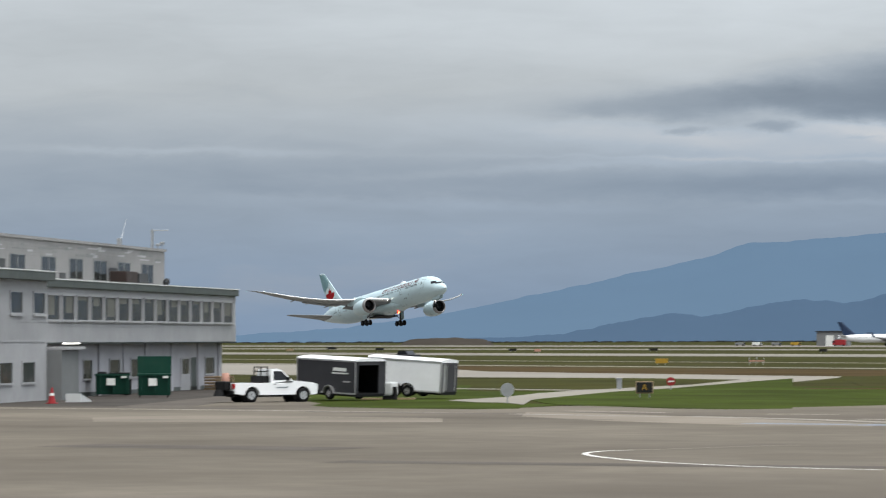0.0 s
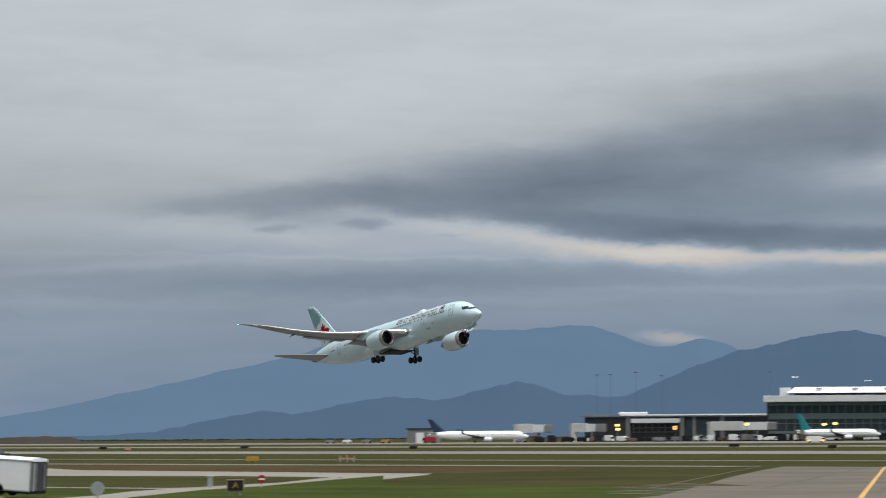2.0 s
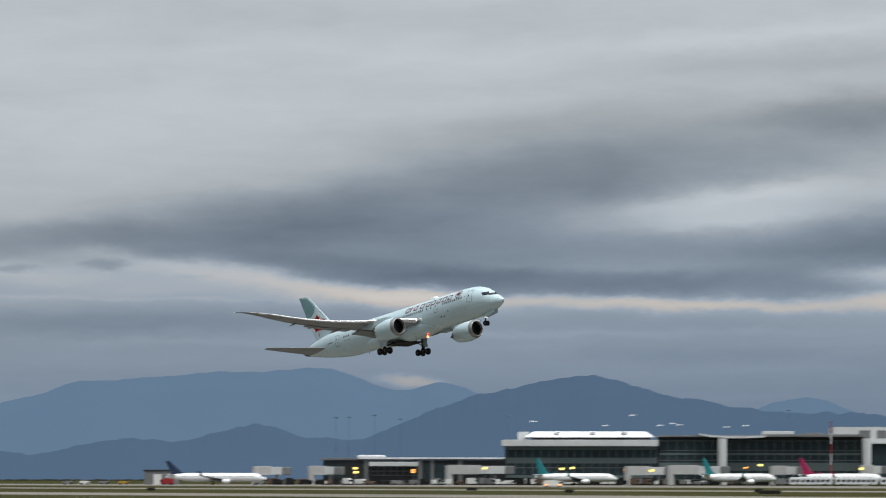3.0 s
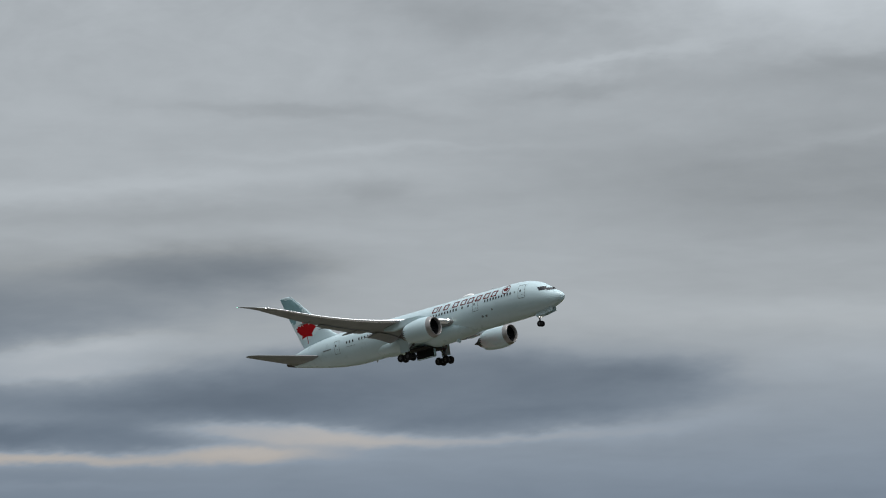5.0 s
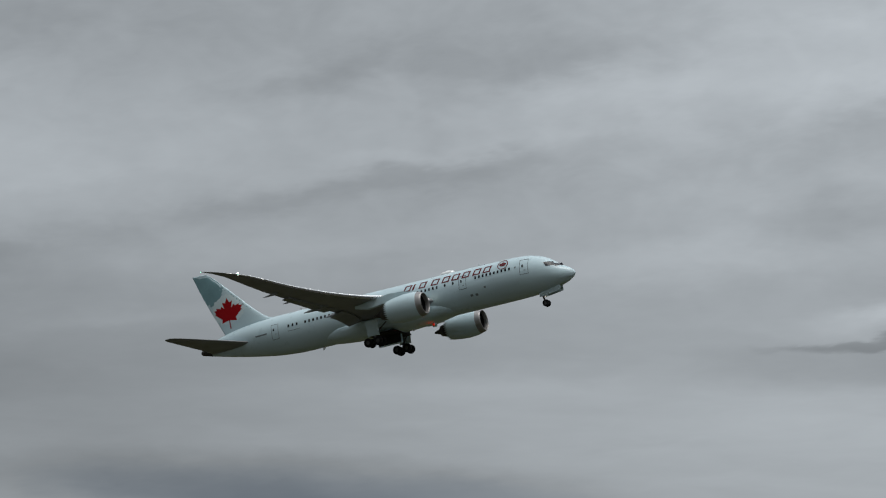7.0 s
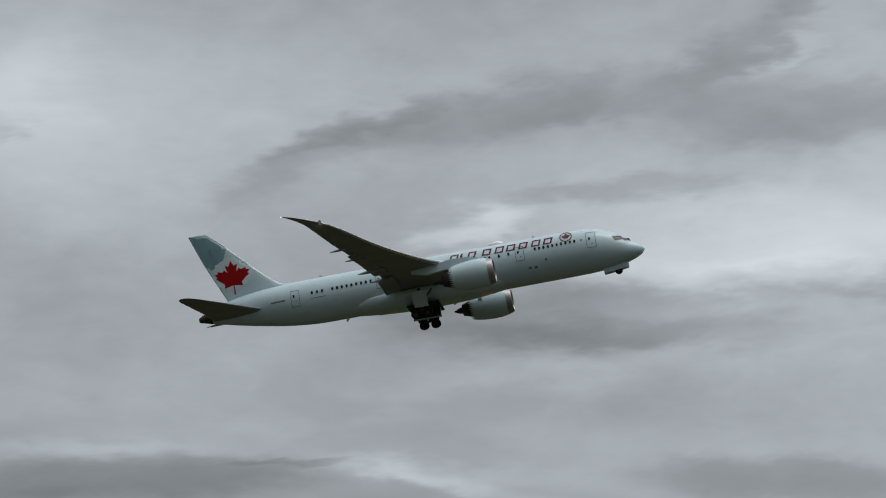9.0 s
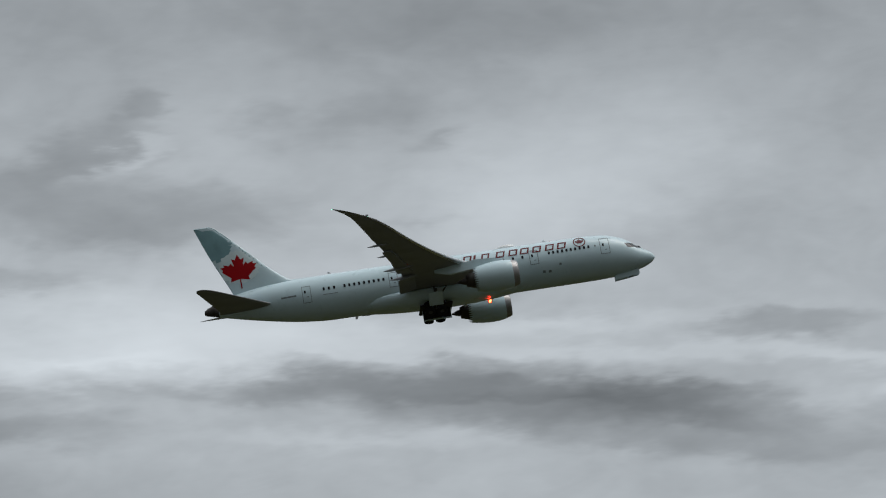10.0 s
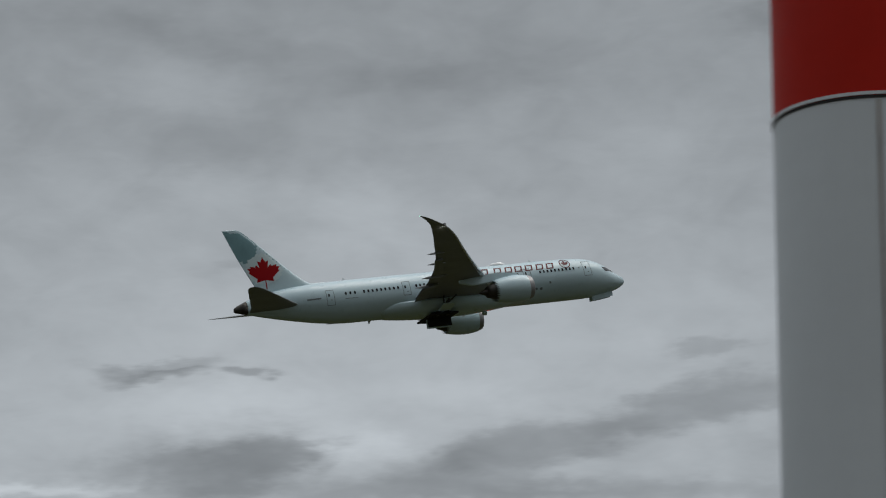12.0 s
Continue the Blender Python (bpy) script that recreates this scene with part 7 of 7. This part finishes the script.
        e = part("engine", lathe([(0.1, 0.85), (0.4, 1.0), (1.6, 1.08), (2.8, 0.95), (3.6, 0.7)], m, 20), M[engine], a, smooth=True)
        part("inlet", lathe([(0.1, 0.85), (0.0, 0.78), (0.4, 0.72), (0.45, 0.02)], m, 20), M["dark"], e)
        part("exhaust", lathe([(3.4, 0.55), (4.6, 0.2), (4.7, 0.01)], m, 16), M["exhaust"], e)
        part("pylon", box((X(0.44 * length), s * half * 0.33 - 0.12, zc - 1.2), (X(0.385 * length), s * half * 0.33 + 0.12, zc - 0.6)), M["livery_white"], e)
        rings = []
        for f, b, c in ((0.03, 0.89, 0.09), (1.0, 0.965, 0.03)):
            rings.append([(X((b + x * c) * length), s * length * 0.17 * f, zc + 1.0 + 0.6 * f + z * 0.10 * c * length) for x, z in prof])
        part("tailplane", loft(rings), M["livery_white"], a, smooth=True)
        part("main_gear", rod((X(0.53 * length), s * 2.8, 0.5), (X(0.53 * length), s * 2.6, zc - 1.4), 0.15), M["gear"], a)
        part("wheel", rod((X(0.53 * length), s * 2.4, 0.5), (X(0.53 * length), s * 3.2, 0.5), 0.52, n=18), M["tyre"], a)
        bm = bmesh.new()
        for b in np.arange(0.14, 0.84, 0.022):
            z = zc + 0.45
            add_box(bm, (X(b * length) - 0.14, s * 1.9 - 0.02, z - 0.2), (X(b * length) + 0.14, s * 1.9 + 0.02, z + 0.2))
        tagged(part("window_row", bm, M["glass_dark"], a), kind="stuff")
        part("cockpit_window", box((X(0.058 * length), s * 0.95 - 0.12, zc + 0.45), (X(0.04 * length), s * 0.95 + 0.05, zc + 0.85), 0.05), M["glass_dark"], a)
    rings = []
    for z, b0, b1 in ((zc + 1.4, 0.80, 0.945), (zc + 3.2, 0.855, 0.955), (zc + fin, 0.955, 1.0)):
        rings.append([(X((b0 + x * (b1 - b0)) * length), y * (1 if z < zc + 8 else 0.5), z) for x, y in ((0, 0), (0.25, 0.28), (0.6, 0.2), (1, 0.02), (0.6, -0.2), (0.25, -0.28))])
    part("fin", loft(rings), M[tail], a, "coloured tail fin", smooth=False)
    part("nose_gear", rod((X(0.12 * length), 0, 0.4), (X(0.12 * length), 0, zc - 1.5), 0.12), M["gear"], a)
    part("nose_wheel", rod((X(0.12 * length), -0.3, 0.4), (X(0.12 * length), 0.3, 0.4), 0.4, n=16), M["tyre"], a)
    return a


parked_airliner(-176, -40, 8, 47, "navy", "white narrow-body airliner with a navy tail at a gate", fin=7.6)
parked_airliner(-9, -42, 10, 39, "teal", "white narrow-body airliner with a teal tail at a gate")
parked_airliner(66, -44, 24, 38, "teal", "white narrow-body airliner with a dark teal tail at a gate")
parked_airliner(113, -46, 6, 40, "magenta", "white narrow-body airliner with a magenta tail at a gate")


# ---- ramp vehicles ----
def ramp_vehicle(u, w, turn, ln, h, body, label, lights=None):
    v = empty("ramp_vehicle", at_terminal(u, w, turn), label, "vehicle", "ramp vehicles")
    part("body", box((-ln / 2, -1.05, 0.45), (ln / 2 * 0.55, 1.05, h), 0.12), M[body], v)
    part("cab", box((ln / 2 * 0.5, -1.0, 0.45), (ln / 2, 1.0, h * 0.85), 0.2), M[body], v)
    part("windscreen", box((ln / 2 * 0.62, -1.02, h * 0.5), (ln / 2 + 0.02, 1.02, h * 0.78), 0.05), M["glass_dark"], v)
    for x in (-ln * 0.32, ln * 0.32):
        for y in (-0.95, 0.95):
            part("wheel", rod((x, y - 0.14, 0.42), (x, y + 0.14, 0.42), 0.42, n=16), M["tyre"], v)
    if lights:
        for x in (-0.35, 0.35):
            part("lamp", box((x * ln - 0.5, -1.12, 0.6), (x * ln + 0.5, -1.02, 1.1), 0.05), M[lights], v)


random.seed(14)
kinds = (("label", "small white ramp service van"), ("term_grey", "low grey airport baggage tractor"), ("black_plastic", "dark baggage cart on wheels"), ("cargo_brown", "brown-grey loaded baggage cart"))
for k in range(96):
    u = -155 + 3.6 * k + random.uniform(-2, 2)
    body, lab = kinds[random.randrange(4)]
    ramp_vehicle(u, random.uniform(-34, -6), random.choice((0, 180, 25, -30, 90)), random.uniform(3.2, 7.0), random.uniform(1.7, 3.3), body, lab)
ramp_vehicle(-194, -85, 175, 6.0, 2.9, "sign_red", "red airfield fire truck")
ramp_vehicle(-15.8, -409, 0, 7.0, 2.4, "label", "white tow tractor with its lamps lit", "lamp_amber")
for u in (97.0, 117.5, 138.0):
    bus = empty("apron_bus", at_terminal(u, -78, 2), "long white airport apron bus with dark windows", "bus", "apron buses")
    part("body", box((-9.6, -1.5, 0.45), (9.6, 1.5, 3.7), 0.3), M["truck_white"], bus)
    for k in range(8):
        part("window", box((-8.9 + 2.25 * k, -1.53, 1.5), (-7.3 + 2.25 * k, -1.48, 2.7), 0.01), M["glass_dark"], bus)
    for x in (-6.4, 6.2):
        for y in (-1.35, 1.35):
            part("wheel", rod((x, y - 0.15, 0.5), (x, y + 0.15, 0.5), 0.5, n=18), M["tyre"], bus)
dark_car = empty("parked_car", pose(-581.5, 360, 0.03, 0, 0, 8) @ Matrix.Diagonal((0.95, 1, 0.82, 1)), "dark pickup parked on the perimeter track", "car")
part("body", box((-2.5, -0.95, 0.45), (2.5, 0.95, 1.2), 0.12), M["term_dark"], dark_car)
part("cabin", loft([[(-1.9, y, 1.2), (-1.6, y, 1.95), (0.5, y, 1.95), (1.2, y, 1.2)] for y in (-0.85, 0.85)]), M["glass_dark"], dark_car)
part("roof", box((-1.6, -0.8, 1.95), (0.5, 0.8, 2.02), 0.03), M["term_dark"], dark_car)
for x in (-1.6, 1.6):
    for y in (-0.9, 0.9):
        part("wheel", rod((x, y - 0.12, 0.38), (x, y + 0.12, 0.38), 0.38, n=18), M["tyre"], dark_car)
for u, b, lab in ((-245, "term_grey", "grey van parked beside the shed"), (-237, "label", "white van parked beside the shed"), (-228, "term_grey", "grey van parked beside the shed"), (-219, "sign_yellow", "yellow-green airfield service truck")):
    ramp_vehicle(u, -40, 0, 4.6, 1.7, b, lab)


# ---- light masts ----
def light_mast(u, w, h, lit, label="tall thin floodlight mast"):
    p = empty("floodlight_mast", at_terminal(u, w), label, "light mast", "floodlight masts")
    part("pole", rod((0, 0, 0), (0, 0, h), 0.13, 0.06, 10), M["mast_far"], p)
    if lit:
        for s in (-1, 1):
            part("lamp_arm", box((s * 0.2, -0.4, h - 0.25), (s * 1.5, 0.4, h + 0.1), 0.1), M["term_roof"], p, "white lamp head")
    else:
        part("lamp_ring", box((-1.1, -0.5, h - 0.25), (1.1, 0.5, h + 0.25), 0.12), M["mast_far"], p)


for u, w, h, lit in ((-130.8, 120, 33.5, 0), (-125.4, 140, 34, 0), (-110.7, 110, 34.6, 0), (-98.6, 130, 33, 0), (-42.5, 60, 33.5, 0), (-29.9, 30, 30.5, 1), (4.8, 60, 28.9, 1), (17.6, 20, 33.3, 1), (31, 30, 28.6, 1), (37, 30, 29.6, 1), (40.3, 30, 28.8, 1),
                     (63, 40, 28.0, 1), (72, 40, 28.6, 1), (94.3, 70, 36.5, 0), (108.9, -30, 29.4, 0), (161, 70, 37.6, 0), (195, 60, 39.0, 0)):
    light_mast(u, w, h, lit)
rw = empty("obstacle_mast", at_terminal(108.9, -32), "red and white banded mast before the terminal", "mast")
for k in range(6):
    part("band", rod((0, 0, 4.8 * k), (0, 0, 4.8 * (k + 1)), 0.28, 0.28, 16), M["sign_red" if k % 2 else "term_white"], rw)

lt = empty("lattice_mast", at_terminal(174.2, 20), "slim red and white lattice mast beside the tower", "mast")
for k in range(9):
    m = M["sign_red" if k % 2 == 0 else "term_white"]
    bay = bmesh.new()
    for sx, sy in ((-1, -1), (1, -1), (1, 1), (-1, 1)):
        add_rod(bay, (0.5 * sx, 0.5 * sy, 4.4 * k), (0.5 * sx, 0.5 * sy, 4.4 * (k + 1)), 0.05, 0.05, 6)
    for j in range(2):
        z = 4.4 * k + 2.2 * j
        for sy in (-1, 1):
            add_rod(bay, (-0.5, 0.5 * sy, z), (0.5, 0.5 * sy, z + 2.2), 0.03, 0.03, 5)
            add_rod(bay, (0.5, 0.5 * sy, z), (-0.5, 0.5 * sy, z + 2.2), 0.03, 0.03, 5)
    part("lattice_bay", bay, m, lt)
part("beacon", box((-0.8, -0.8, 39.62), (0.8, 0.8, 40.6), 0.2), M["term_dark"], lt)

# approach aids in the far grass
for x, y in ((-440.0, 328.3),):
    n = empty("approach_aid", pose(x, y, 0.0, 0, 0, 53), "small orange and grey navigation aid on posts", "antenna")
    part("beam", box((-1.1, -0.06, 0.45), (1.1, 0.06, 0.62), 0.02), M["orange"], n)
    for k in (-0.9, 0, 0.9):
        part("post", rod((k, 0, -0.01), (k * 1.1, 0, 1.0), 0.04), M["steel"], n)

# ---- banded steel mast close to the camera ----
mast = empty("banded_mast", pose(11.5 * math.sin(radians(27.66)), 11.5 * math.cos(radians(27.66)), 0.03), "thick steel mast painted in red and white bands", "mast")
zb = 3.564 + 11.2 * math.tan(radians(16.62))
for z0, z1, m in ((0.0, 2.35, "mast_red"), (2.35, zb, "mast_white"), (zb, zb + 4.6, "mast_red"), (zb + 4.6, zb + 9.2, "mast_white"), (zb + 9.2, zb + 13, "mast_red")):
    bm = rod((0, 0, z0 + 0.003), (0, 0, z1 - 0.003), 0.312, 0.312, 64)
    part("band", bm, M[m], mast, "painted steel band", smooth=False)
    part("joint_lip", rod((0, 0, z1 + 0.006), (0, 0, z1 + 0.016), 0.3165, 0.3165, 64), M["mast_white"], mast, "thin pale edge of the joint")
    part("joint_ring", rod((0, 0, z1 - 0.004), (0, 0, z1 + 0.004), 0.3145, 0.3145, 64), M["seam"], mast)
part("weld_seam", box((-0.005, -0.3155, 0.0), (0.005, -0.305, zb - 0.01)), mat("rusty_weld", (0.33, 0.30, 0.28), 0.8, var=0.3, scale=6), mast)
mast.rotation_euler = (0, 0, radians(-27.2))


# ---- a gull that glides past ----
def build_gull():
    b = empty("gull", pose(-114, 161, 38), "dark gull gliding on spread wings", "bird")
    part("bird_body", lathe([(-0.22, 0.01), (-0.12, 0.05), (0.0, 0.075), (0.12, 0.06), (0.2, 0.03), (0.24, 0.01)], pose(0, 0, 0), 10), M["fan"], b, smooth=True)
    for s in (-1, 1):
        rings = []
        for y, x, c, z in ((0.03, 0.08, 0.2, 0.02), (0.2, 0.12, 0.18, 0.03), (0.36, 0.02, 0.12, 0.04 if s > 0 else 0.07), (0.5, -0.10, 0.03, 0.03 if s > 0 else 0.13)):
            rings.append([(x, s * y, z), (x - c * 0.4, s * y, z + 0.02), (x - c, s * y, z), (x - c * 0.4, s * y, z - 0.008)])
        part("wing", loft(rings), M["fan"], b, smooth=True)
    part("tail", loft([[(-0.2, -0.03, 0), (-0.2, 0.03, 0), (-0.2, 0, 0.012)], [(-0.36, -0.08, 0), (-0.36, 0.08, 0), (-0.36, 0, 0.01)]]), M["fan"], b)
    return b


gull = build_gull()


# ---- what moves ----
def motions():
    heading = -0.57
    walk(airliner, [(t, pose(x, y, z, bank, -pitch, heading)) for t, x, y, z, pitch, bank in FLIGHT_ROWS])
    ts = [r[0] for r in FLIGHT_ROWS]
    rest = {k: g.matrix_basis.copy() for k, g in gears.items()}

    def swing(key, axis, rows):
        walk(gears[key], [(t, rest[key] @ Matrix.Rotation(radians(a), 4, axis)) for t, a in rows])
    # main legs fold inward, the nose leg forward
    main = [(0, 0), (6.0, 0), (7.0, 3), (8.0, 10), (8.5, 18), (9.0, 30), (9.5, 42), (10.0, 53), (11.0, 67), (12.0, 76)]
    swing("right", "X", [(t, a) for t, a in main])
    swing("left", "X", [(t, -a) for t, a in main])
    swing("nose", "Y", [(t, -a) for t, a in [(0, 0), (5.6, 0), (6.5, 5), (7.5, 22), (8.5, 46), (9.0, 60), (10.0, 76), (11.0, 88), (12.0, 95)]])
    door = [(0, 86), (3.0, 86), (3.8, 50), (4.6, 8), (5.4, 0), (12.0, 0)]
    swing("door_right", "X", [(t, -a) for t, a in door])
    swing("door_left", "X", [(t, a) for t, a in door])

    def spin(key, period, start):
        rows = []
        for k in range(49):
            t = k * 0.25
            px = float(np.interp(t, ts, [r[1] for r in FLIGHT_ROWS]))
            to_eye = math.degrees(math.atan2(-526.0, -px))
            rows.append((t, rest[key] @ Matrix.Rotation(radians(to_eye + 360.0 * (t - start) / period), 4, "Z")))
        walk(gears[key], rows)
    # the gull slides slowly on the wind
    walk(gull, [(t, pose(-114 - 0.9 * (t - 6.0), 161 - 0.6 * (t - 6.0), 37.62 + 0.15 * (t - 6.0), -9, 2, 118)) for t in (0.0, 3.0, 6.0, 9.0, 12.0)])
    spin("belly_beacon", 1.425, 0.1)
    spin("top_beacon", 1.425, 11.5)
    spin("strobe", 1.42, 2.57)
    spin("strobe_left", 1.42, 2.57)
    spin("tail_strobe", 1.42, 2.57)


motions()
